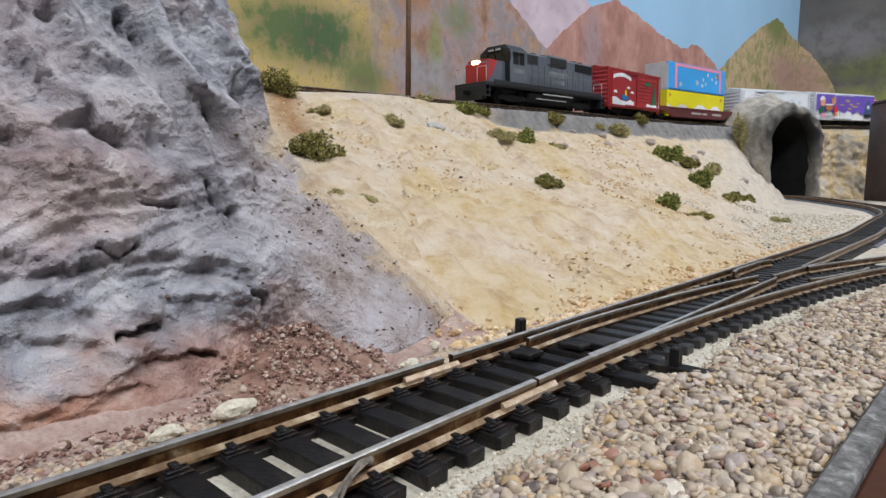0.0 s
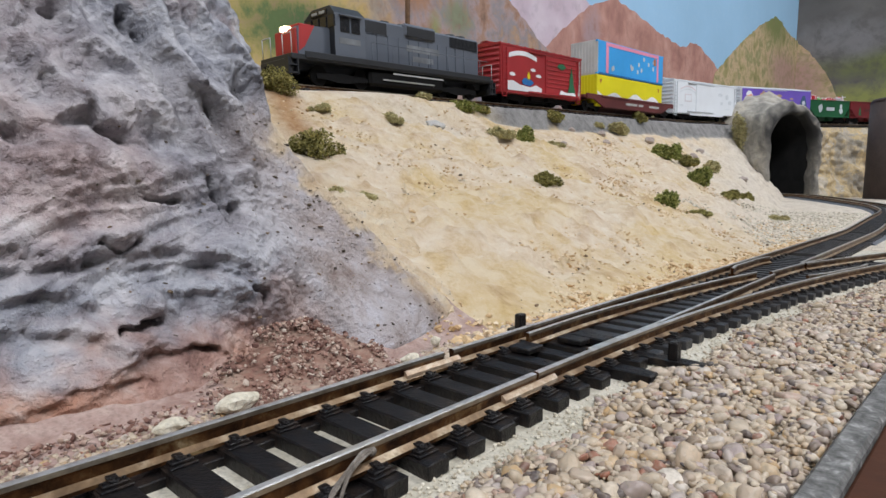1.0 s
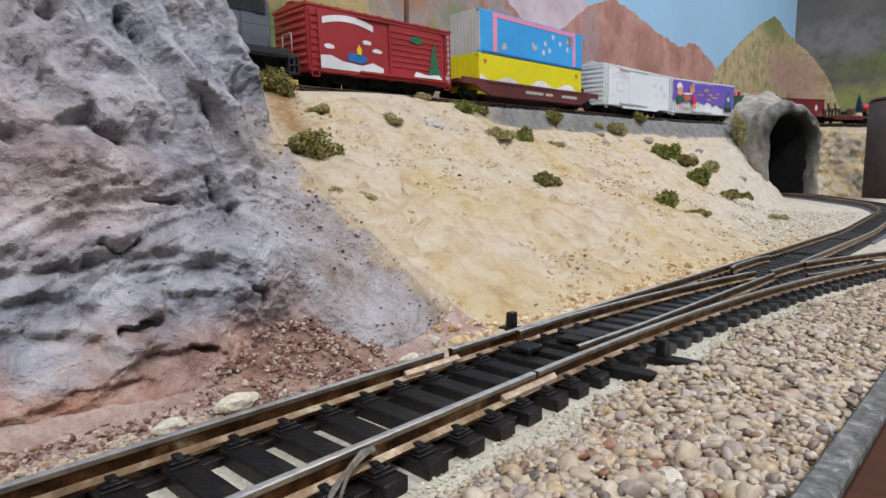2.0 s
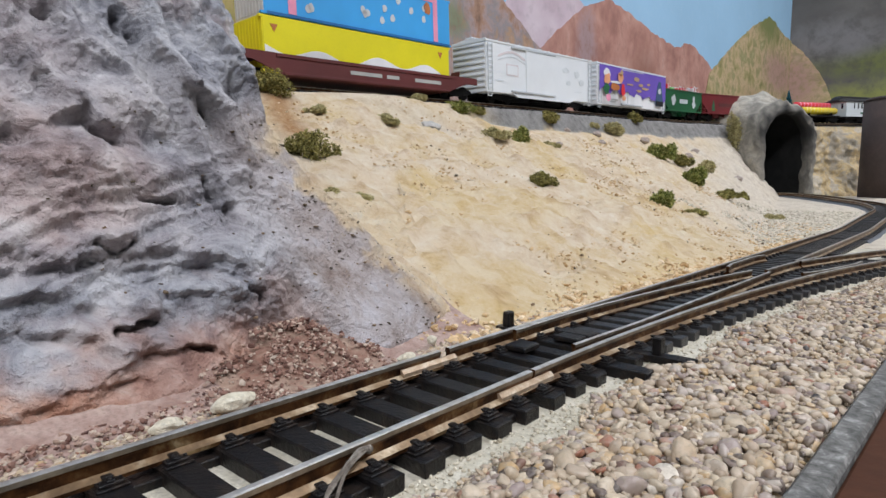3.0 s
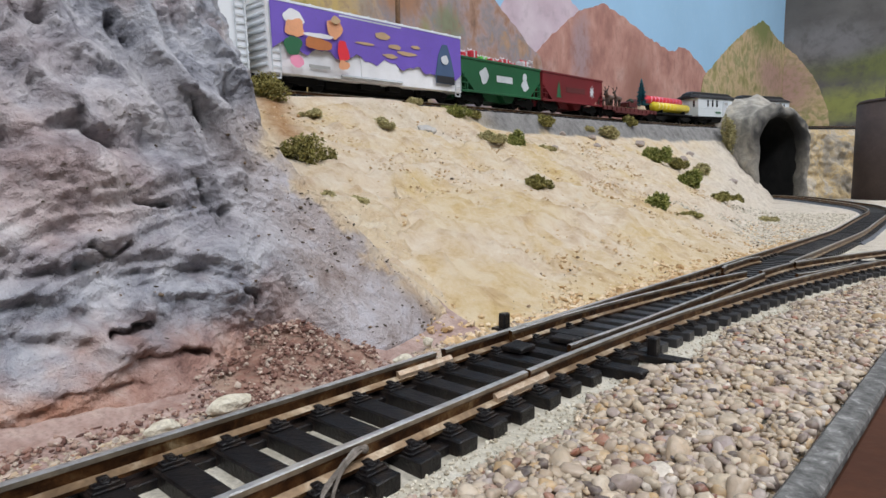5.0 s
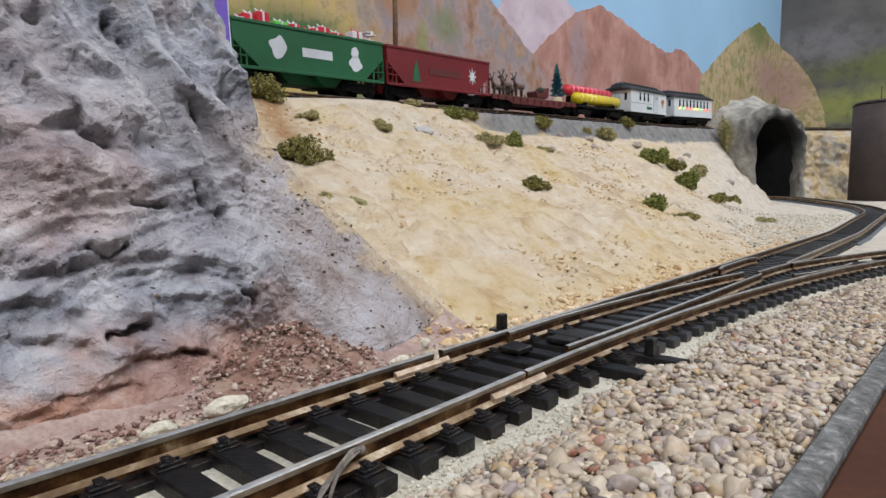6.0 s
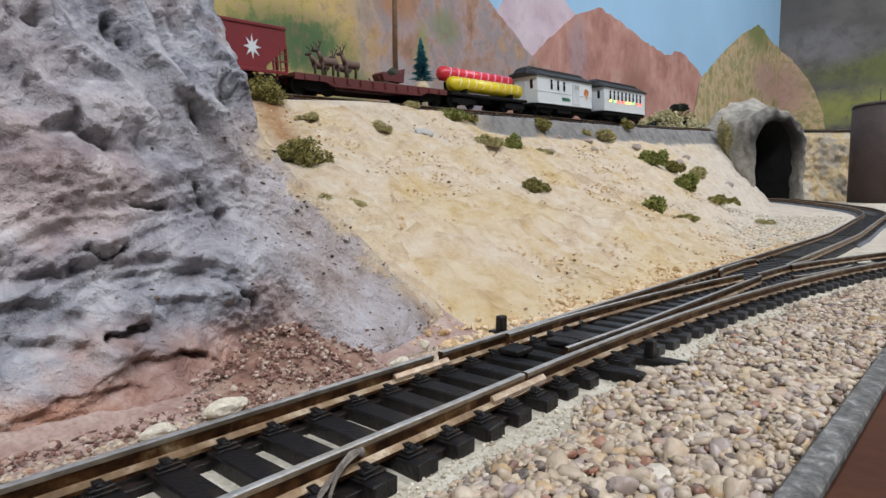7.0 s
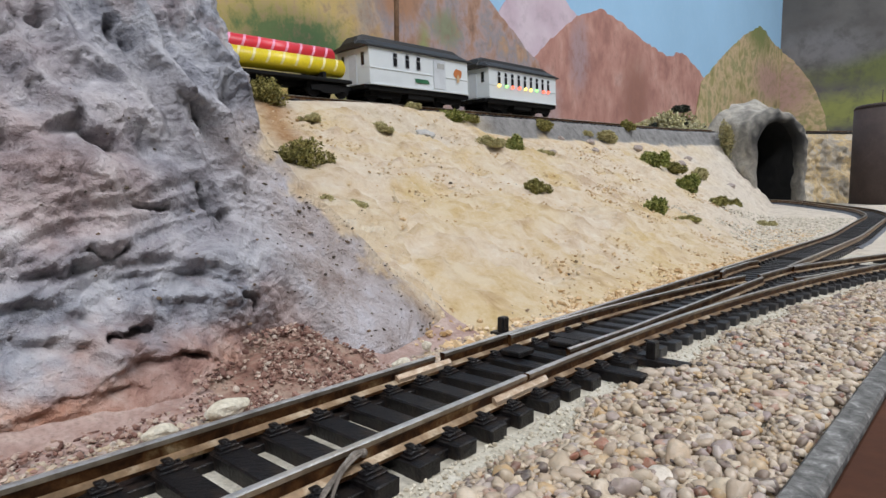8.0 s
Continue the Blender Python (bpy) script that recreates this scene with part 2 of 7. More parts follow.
mottled("room_ceiling", [(0.3, (0.74, 0.74, 0.72)), (0.7, (0.8, 0.8, 0.78))], 3, 0.9, 0.3)
mottled("shed_brown", [(0.3, (0.045, 0.03, 0.026)), (0.7, (0.085, 0.058, 0.05))], 60, 0.7, 0.3)

MATS["tie_plastic"].node_tree.nodes["Principled BSDF"].inputs["Specular IOR Level"].default_value = 0.3

# ---- measures ----
AD = radians(41.38)
DIR = Vector((math.sin(AD), math.cos(AD), 0))
NRM = Vector((math.cos(AD), -math.sin(AD), 0))
N_FAR, N_NEAR = -0.0603, -0.0440
N_MID = 0.5 * (N_FAR + N_NEAR)
TIE_TOP, RAIL_TOP, BED = 0.0, 0.0028, -0.0018
AR = 0.7509
REAR0 = Vector((0.0002, 0.4299, 0.0852))
GRADE = 0.0484
REAR_DIR = Vector((math.sin(AR), math.cos(AR), GRADE))
REAR_RAIL = 0.0045


def W(n, d, z=0.0):
    v = NRM * n + DIR * d
    return Vector((v.x, v.y, z))


def rear_nd(d):
    """Across-distance and height of the rear track beside the front track's length d."""
    return -0.284 + 0.0283 * (d - 0.3226), 0.0852 + GRADE * (d - 0.3226)


def sm(a, b, x):
    t = np.clip((x - a) / (b - a), 0, 1)
    return t * t * (3 - 2 * t)


# ---- mesh helpers ----
def part(name, bm, material, parent=None, label=""):
    me = bpy.data.meshes.new(name)
    bm.normal_update()
    bm.to_mesh(me)
    bm.free()
    for mm in material if isinstance(material, (list, tuple)) else [material]:
        me.materials.append(MATS[mm])
    ob = new(name, me)
    if parent is not None:
        ob.parent = parent
    if label:
        ob["label"] = label
    return ob


def share(name, me, parent, m):
    ob = new(name, me)
    ob.parent = parent
    ob.matrix_basis = m
    return ob


def empty(name, m=None):
    ob = new(name)
    ob.empty_display_size = 0.01
    if m is not None:
        ob.matrix_basis = m
    return ob


def box(bm, x0, x1, y0, y1, z0, z1, bevel=0.0, mat=0, m=None):
    vs = [bm.verts.new((x, y, z)) for z in (z0, z1) for x, y in ((x0, y0), (x1, y0), (x1, y1), (x0, y1))]
    fs = [bm.faces.new([vs[i] for i in q]) for q in ((3, 2, 1, 0), (4, 5, 6, 7), (0, 1, 5, 4), (1, 2, 6, 5), (2, 3, 7, 6), (3, 0, 4, 7))]
    for f in fs:
        f.material_index = mat
    if m is not None:
        bmesh.ops.transform(bm, matrix=m, verts=vs)
    if bevel:
        es = list({e for f in fs for e in f.edges})
        r = bmesh.ops.bevel(bm, geom=es, offset=bevel, segments=1, affect="EDGES", profile=0.5)
        for f in r["faces"]:
            f.material_index = mat
    return bm


def B(*a, **k):
    return box(bmesh.new(), *a, **k)


def cyl(bm, p0, p1, r0, r1=None, seg=10, mat=0):
    p0, p1 = Vector(p0), Vector(p1)
    r1 = r0 if r1 is None else r1
    ax = (p1 - p0).normalized()
    u = ax.orthogonal().normalized()
    v = ax.cross(u)
    rings = []
    for p, r in ((p0, r0), (p1, r1)):
        rings.append([bm.verts.new(p + (u * math.cos(a) + v * math.sin(a)) * r) for a in (2 * math.pi * i / seg for i in range(seg))])
    for i in range(seg):
        f = bm.faces.new((rings[0][i], rings[0][(i + 1) % seg], rings[1][(i + 1) % seg], rings[1][i]))
        f.material_index, f.smooth = mat, True
    bm.faces.new(rings[0][::-1]).material_index = mat
    bm.faces.new(rings[1]).material_index = mat
    return bm


def prism(bm, outline, y0, y1, mat=0):
    """A plate: outline in x and z, counter-clockwise seen from -y, thick from y0 to y1."""
    a = [bm.verts.new((x, y0, z)) for x, z in outline]
    b = [bm.verts.new((x, y1, z)) for x, z in outline]
    fs = [bm.faces.new(a), bm.faces.new(b[::-1])]
    for i in range(len(a)):
        j = (i + 1) % len(a)
        fs.append(bm.faces.new((a[i], b[i], b[j], a[j])))
    for f in fs:
        f.material_index = mat
    return bm


def from_arrays(name, verts, faces, material, smooth=True, parent=None):
    me = bpy.data.meshes.new(name)
    me.from_pydata(verts.tolist() if hasattr(verts, "tolist") else verts, [], faces.tolist() if hasattr(faces, "tolist") else faces)
    me.materials.append(MATS[material])
    me.polygons.foreach_set("use_smooth", [smooth] * len(me.polygons))
    me.update()
    ob = new(name, me)
    if parent is not None:
        ob.parent = parent
    return ob


def grid_faces(nu, nv):
    i = np.arange(nu - 1)[:, None] * nv + np.arange(nv - 1)[None, :]
    return np.stack([i, i + nv, i + nv + 1, i + 1], -1).reshape(-1, 4)


def fbm(x, y, z, octaves=4, gain=0.5):
    """Smooth noise over arrays."""
    out = np.zeros_like(x)
    for k, (a, b, c) in enumerate(zip(x.ravel(), y.ravel(), z.ravel())):
        v, amp, p = 0.0, 1.0, Vector((a, b, c))
        for o in range(octaves):
            v += amp * noise.noise(p)
            p = p * 2.03
            amp *= gain
        out.flat[k] = v
    return out


# ---- room shell ----
def room():
    wx0, wx1, wy0, wy1, z0, z1 = -2.6, 2.9, -2.2, 3.4, -1.1, 1.32
    t = 0.1
    tagged(part("floor", B(wx0, wx1, wy0, wy1, z0 - t, z0), "room_floor"), "grey concrete floor of the train room", "floor", kind="structure")
    tagged(part("ceiling", B(wx0, wx1, wy0, wy1, z1, z1 + t), "room_ceiling"), "white painted ceiling of the train room", "ceiling", kind="structure")
    for nm, a in (("wall_west", (wx0 - t, wx0, wy0, wy1)), ("wall_east", (wx1, wx1 + t, wy0, wy1)), ("wall_south", (wx0, wx1, wy0 - t, wy0)), ("wall_north", (wx0, wx1, wy1, wy1 + t))):
        tagged(part(nm, B(*a, z0, z1), "room_wall"), "plain grey painted room wall", "wall", kind="structure")


room()

# ---- landscape ----
def main_z(d):
    return np.interp(d, [-1, 0.45, 0.64, 0.754, 0.82, 2], [0, 0, 0.0075, 0.0154, 0.0203, 0.0203])


def edge_n(d):
    return -0.0110 + 0.042 * (d - 0.0587)


TUN = Vector((0.424, 0.735, 0.0180))
TUN_TURN = 14.0
TUN_AX = Vector((-math.sin(radians(TUN_TURN)), math.cos(radians(TUN_TURN)), 0))


BEND0, BEND1, BEND_K = 0.34, 0.59, 1.3


def bend(s):
    """How far the upper line has swung towards the viewer's side at s."""
    u = np.clip(s - BEND0, 0, BEND1 - BEND0)
    return 0.5 * BEND_K * u * u + BEND_K * (BEND1 - BEND0) * np.maximum(0, s - BEND1)


def rear_line_n(d):
    return -0.284 + 0.0283 * (d - 0.3226) + bend(d - 0.3226)


def hill_z(n, d, rough):
    """Height of the modelled ground; rough is the noise already scaled to metres."""
    low = BED + main_z(d)
    nr, zr = rear_line_n(d), 0.0852 + GRADE * (d - 0.3226)
    nc = nr + 0.024
    nf = np.maximum(-0.074 - 0.19 * np.maximum(0, d - 0.3), nc + 0.02)
    zc = zr - 0.002 - 0.013 * sm(0.2, 0.4, d)
    u = np.clip((nf - n) / (nf - nc), 0, 1)
    z = low + (zc - low) * u + rough * sm(0.0, 0.12, u) * (1 - sm(0.9, 1.0, u))
    z += 0.0085 * np.exp(-(((n + 0.250) / 0.015) ** 2 + ((d - 0.25) / 0.06) ** 2))
    z += 0.0024 * np.exp(-(((d - 0.062) / 0.017) ** 2)) * sm(-0.068, -0.088, n)
    w = np.clip((nc - n) / 0.008, 0, 1)
    z = np.where(n < nc, zc + (zr + 0.0005 - zc) * w + 0.0004 * rough / 0.003, z)
    return z


def ground_height(n, d):
    return float(hill_z(np.array(n), np.array(d), np.array(0.0)))


def landscape():
    ds = [-0.20]
    while ds[-1] < 1.75:
        ds.append(ds[-1] + max(0.0014, 0.0048 * abs(ds[-1] - 0.05)) if ds[-1] > 0 else ds[-1] + 0.004)
    ns = [-0.62]
    while ns[-1] < edge_n(0.0) - 0.0:
        ns.append(ns[-1] + (0.0013 if ns[-1] > -0.29 else 0.02))
    ns, ds = np.array(ns), np.array(ds)
    n, d = np.meshgrid(ns, ds, indexing="ij")
    n = np.where(n > -0.03, np.minimum(-0.03 + (n + 0.03) * (edge_n(d) + 0.03) / (ns[-1] + 0.03), edge_n(d)), n)
    big = fbm(n * 22, d * 14, n * 0 + 3.1, 3)
    med = fbm(n * 75, d * 60, n * 0 + 7.7, 4, 0.55)
    lump = fbm(n * 210, d * 170, n * 0 + 1.3, 3, 0.6)
    rough = 0.0045 * big + 0.0034 * med + 0.0019 * np.maximum(lump, -0.2)
    z = hill_z(n, d, rough) + np.where(n > -0.066, 0.0002 * med, 0)
    x = NRM.x * n + DIR.x * d
    y = NRM.y * n + DIR.y * d
    lat = (x - TUN.x) * TUN_AX.y - (y - TUN.y) * TUN_AX.x
    dep = (x - TUN.x) * TUN_AX.x + (y - TUN.y) * TUN_AX.y
    cut = (dep > 0.004) & (dep < 0.2) & (np.abs(lat) < 0.046)
    z = np.where(cut, np.minimum(z, TUN.z - 0.002), z)
    ob = from_arrays("ground", np.stack([x, y, z], -1).reshape(-1, 3), grid_faces(len(ns), len(ds)), "sand_slope")
    me = ob.data
    me.materials.append(MATS["roadbed"])
    me.materials.append(MATS["grey_shoulder"])
    me.materials.append(MATS["cliff_yellow"])
    me.materials.append(MATS["red_soil"])
    me.materials.append(MATS["pink_grit"])
    cn = 0.25 * (n[:-1, :-1] + n[1:, :-1] + n[:-1, 1:] + n[1:, 1:])
    cd = 0.25 * (d[:-1, :-1] + d[1:, :-1] + d[:-1, 1:] + d[1:, 1:])
    cnr = rear_line_n(cd)
    wav = 0.002 * np.sin(cd * 90) + 0.0015 * np.sin(cd * 41 + 1)
    idx = np.zeros(cn.shape, int)
    idx[(cn > -0.0690 + wav * 0.6) & (cd < 0.36)] = 1
    idx[cn < cnr + 0.012] = 2
    idx[(cd > 0.95) & (cn > cnr + 0.014)] = 3
    idx[(cn < -0.0665 + wav * 0.5) & (cn > -0.11) & (cd < 0.04)] = 5
    idx[(cn < -0.0680 + wav * 0.7) & (cn > -0.11) & (cd >= 0.04) & (cd < 0.069 + wav)] = 4
    idx[(cn < -0.0675 + wav * 0.5) & (cn > -0.088) & (cd >= 0.069 + wav) & (cd < 0.098 + 2 * wav)] = 5
    me.polygons.foreach_set("material_index", idx.ravel())
    u = np.clip((-0.068 - n) / 0.19, 0, 1)
    och = np.clip(sm(0.16, 0.02, u) * 0.9 + 0.5 * sm(0.1, 0.7, big) * sm(0.55, 0.3, u), 0, 1) * sm(0.45, 0.33, d)
    gre = np.clip(sm(0.36, 0.6, d - 0.5 * (u - 0.4)) * 0.9 + 0.5 * sm(0.2, 0.8, -big) * sm(0.6, 0.8, u), 0, 1)
    shoulder = sm(0.0275, 0.0240, n - rear_line_n(d) + 0.0025 * med) * sm(0.30, 0.37, d)
    strip = d - 0.1440 + 0.47 * (n + 0.211)
    russet = np.exp(-((strip + 0.004 * med) / 0.009) ** 2) * sm(-0.275, -0.26, n) * sm(-0.185, -0.205, n)
    russet = np.maximum(russet, 0.4 * sm(0.45, 0.85, med + 0.5 * lump) * sm(0.5, 0.3, d))
    for nm, arr in (("ochre", och), ("greyish", gre), ("shoulder", shoulder), ("russet", russet)):
        at = me.attributes.new(nm, "FLOAT", "POINT")
        at.data.foreach_set("value", arr.ravel().astype(np.float32))
    tagged(ob, "sandy plaster hillside and cream roadbed of a model railway layout", "ground", kind="structure")


landscape()


def fascia():
    bm = bmesh.new()
    rows = []
    for d in np.linspace(-0.2, 1.75, 60):
        e = float(edge_n(d))
        rows.append([bm.verts.new(W(e + a, d, z)) for a, z in ((0.0003, -0.004), (0.0003, 0.0003), (0.0008, 0.0010), (0.0031, 0.0010), (0.0035, 0.0005), (0.0035, -0.02), (0, -0.02))])
    for a, b in zip(rows, rows[1:]):
        for i in range(6):
            bm.faces.new((a[i], b[i], b[i + 1], a[i + 1]))
    tagged(part("edge_board", bm, "board_edge"), "weathered grey board along the layout edge", "trim", kind="structure")
    bm = bmesh.new()
    rows = []
    for d in np.linspace(-0.2, 1.75, 60):
        e = float(edge_n(d)) + 0.0036
        rows.append([bm.verts.new(W(e + a, d, z)) for a, z in ((0, -0.3), (0, -0.0002), (0.0003, 0), (0.0055, 0), (0.006, -0.0006), (0.006, -0.3))])
    for a, b in zip(rows, rows[1:]):
        for i in range(5):
            bm.faces.new((a[i], b[i], b[i + 1], a[i + 1]))
    tagged(part("fascia", bm, "fascia_brown"), "brown painted fascia board on the layout front", "trim", kind="structure")


fascia()

# ---- scattered stones ----
def scatter(name, spots, material, label, category, squash=0.7, sub=1, seed=3):
    """Joined lumps: spots are (x, y, z, radius)."""
    rng = np.random.default_rng(seed)
    bm = bmesh.new()
    bmesh.ops.create_icosphere(bm, subdivisions=sub, radius=1)
    bv = np.array([v.co for v in bm.verts])
    bm.verts.index_update()
    bf = np.array([[v.index for v in f.verts] for f in bm.faces])
    bm.free()
    spots = np.array(spots)
    k = len(spots)
    sc = rng.uniform(0.65, 1.35, (k, 1, 3)) * np.array([1, 1, squash])
    v = np.sign(bv[None]) * np.abs(bv[None]) ** rng.uniform(0.55, 1.15, (k, 1, 1)) * sc
    tilt = rng.normal(0, 1, (k, 3, 1))
    v = v * (1 + 0.16 * np.sin(np.einsum("vj,kjo->kvo", bv, tilt) * 2.2 + rng.uniform(0, 6, (k, 1, 1))))
    v = v * (1 + rng.normal(0, 0.17 if sub == 1 else 0.075, (k, len(bv), 1)))
    q = rng.normal(size=(k, 3, 3)) * 0.32 + np.eye(3) * np.array([1, 1, 1])
    turn = rng.uniform(0, 6.28, k)
    rz = np.zeros((k, 3, 3))
    rz[:, 0, 0] = rz[:, 1, 1] = np.cos(turn)
    rz[:, 0, 1], rz[:, 1, 0], rz[:, 2, 2] = -np.sin(turn), np.sin(turn), 1
    q, up = np.linalg.qr(q)
    q = (q * np.sign(np.einsum("kii->ki", up))[:, None, :]) @ rz
    v = np.einsum("kij,kvj->kvi", q, v) * spots[:, None, 3:4] + spots[:, None, :3]
    f = bf[None] + (np.arange(k) * len(bv))[:, None, None]
    ob = from_arrays(name, v.reshape(-1, 3), f.reshape(-1, 3), material, sub > 1)
    return tagged(ob, label, category, kind="stuff")


# silhouette of the cliff: height, and how far along the track it reaches
CLIFF = [(-0.0107, 0.1054), (-0.0018, 0.1003), (0.0091, 0.0905), (0.0204, 0.079), (0.0284, 0.0705), (0.0358, 0.0652), (0.0422, 0.0633), (0.0513, 0.0648), (0.0581, 0.0643), (0.0647, 0.0632), (0.1, 0.06), (0.2, 0.05)]
# ledges: crest along and up, width and height of the lip, with an undercut below
LEDGES = [
    (((0.0262, 0.0366), (0.0278, 0.0378), (0.0306, 0.0388), (0.0327, 0.0366), (0.0362, 0.0347)), 0.0013, 0.0026),
    (((0.010, 0.0215), (0.0187, 0.0200), (0.0247, 0.0184), (0.0317, 0.0188), (0.0398, 0.0190), (0.0465, 0.0167), (0.0500, 0.0148)), 0.0010, 0.0016),
    (((0.012, 0.0172), (0.019, 0.0180), (0.0262, 0.0181)), 0.0008, 0.0013),
    (((0.0330, 0.0166), (0.0390, 0.0170), (0.0437, 0.0166), (0.0480, 0.0140)), 0.0007, 0.0011),
    (((0.012, 0.0138), (0.0180, 0.0142), (0.0215, 0.0147), (0.0245, 0.0141)), 0.0008, 0.0017),
    (((0.0360, 0.0128), (0.0420, 0.0126), (0.0471, 0.0113), (0.0515, 0.0100)), 0.0007, 0.0013),
    (((0.010, 0.0112), (0.0173, 0.0104), (0.0243, 0.0094), (0.0293, 0.0066), (0.0350, 0.0068)), 0.0010, 0.0014),
    (((0.0270, 0.0044), (0.0310, 0.0055), (0.0384, 0.0057), (0.0436, 0.0034)), 0.0008, 0.0015),
    (((0.0240, 0.0034), (0.0290, 0.0030), (0.0330, 0.0024)), 0.0005, 0.0008),
    (((0.010, 0.0020), (0.0160, 0.0014), (0.0194, 0.0022), (0.0228, 0.0036)), 0.0008, 0.0012),
]
# drips and ribs that run down the face: course along and up, width, height
RIBS = [
    (((0.0432, 0.075), (0.0438, 0.0599), (0.0447, 0.0510), (0.0469, 0.0450), (0.0510, 0.0428), (0.0546, 0.0405), (0.0552, 0.0355), (0.0540, 0.0305)), 0.0020, 0.0034),
    (((0.0505, 0.075), (0.0526, 0.0599), (0.0575, 0.0520), (0.0612, 0.0475), (0.0618, 0.0420)), 0.0017, 0.0026),
    (((0.0385, 0.066), (0.0402, 0.0585), (0.0440, 0.0500), (0.0478, 0.0445)), 0.0009, 0.0016),
    (((0.0450, 0.0420), (0.0468, 0.0370), (0.0480, 0.0310), (0.0500, 0.0260)), 0.0013, 0.0018),
    (((0.0300, 0.0560), (0.0330, 0.0500), (0.0395, 0.0465), (0.0440, 0.0440)), 0.0016, 0.0014),
    (((0.0250, 0.0520), (0.0262, 0.0450), (0.0300, 0.0405)), 0.0015, 0.0016),
]
# narrow slots: course, half width, depth
SLOTS = [
    (((0.0482, 0.0428), (0.0489, 0.0416), (0.0496, 0.0399)), 0.00042, 0.0040),
    (((0.0370, 0.0262), (0.0392, 0.0256), (0.0413, 0.0259)), 0.00050, 0.0028),
    (((0.0469, 0.0290), (0.0477, 0.0262), (0.0484, 0.0219)), 0.00045, 0.0030),
    (((0.0290, 0.0083), (0.0316, 0.0084), (0.0346, 0.0091)), 0.00048, 0.0045),
    (((0.0285, 0.0196), (0.0318, 0.0186), (0.0338, 0.0197)), 0.00030, 0.0020),
    (((0.0500, 0.0112), (0.0522, 0.0100), (0.0524, 0.0088)), 0.00050, 0.0026),
    (((0.0390, 0.0046), (0.0400, 0.0038), (0.0420, 0.0036)), 0.00035, 0.0022),
]
# knobs (and pits where the height is negative): along, up, half width, half height, height
KNOBS = [(0.0307, 0.0206, 0.0036, 0.0012, 0.0022), (0.0260, 0.0122, 0.0010, 0.0010, 0.0016), (0.0341, 0.0112, 0.0017, 0.0018, 0.0030), (0.0285, 0.0312, 0.0065, 0.0046, 0.0034), (0.0468, 0.0119, 0.0011, 0.0011, 0.0016), (0.0385, 0.0405, 0.0070, 0.0040, 0.0022), (0.0400, 0.0300, 0.0060, 0.0030, 0.0018), (0.0515, 0.0150, 0.0085, 0.0080, 0.0034)]
PITS = [(0.0570, 0.0440, 0.0014, 0.0036, -0.0032), (0.0396, 0.0546, 0.0012, 0.0018, -0.0030), (0.0418, 0.0532, 0.0009, 0.0020, -0.0026), (0.0289, 0.0534, 0.0012, 0.0007, -0.0024), (0.0218, 0.0345, 0.0020, 0.0014, -0.0030), (0.0335, 0.0352, 0.0026, 0.0011, -0.0026), (0.0499, 0.0237, 0.0009, 0.0017, -0.0028), (0.0605, 0.0515, 0.0010, 0.0018, -0.0022), (0.0545, 0.0575, 0.0010, 0.0024, -0.0022), (0.0480, 0.0560, 0.0011, 0.0034, -0.0022)]
CLIFF_N = -0.083


def foot_n(d):
    return np.interp(d, [0.016, 0.025, 0.037, 0.044, 0.0525, 0.060, 0.066, 0.0715, 0.0785, 0.0845, 0.097, 0.12], [0.002, 0.0040, 0.0035, 0.001, -0.0045, -0.0035, 0.0045, 0.0075, 0.0060, 0.0045, 0.0020, 0.003])


def line_distance(d, z, course):
    """Distance of each point to a course of straight pieces."""
    best = np.full(d.shape, 1e9)
    for (a0, b0), (a1, b1) in zip(course, course[1:]):
        u, v = a1 - a0, b1 - b0
        t = np.clip(((d - a0) * u + (z - b0) * v) / (u * u + v * v), 0, 1)
        best = np.minimum(best, np.hypot(d - a0 - t * u, z - b0 - t * v))
    return best


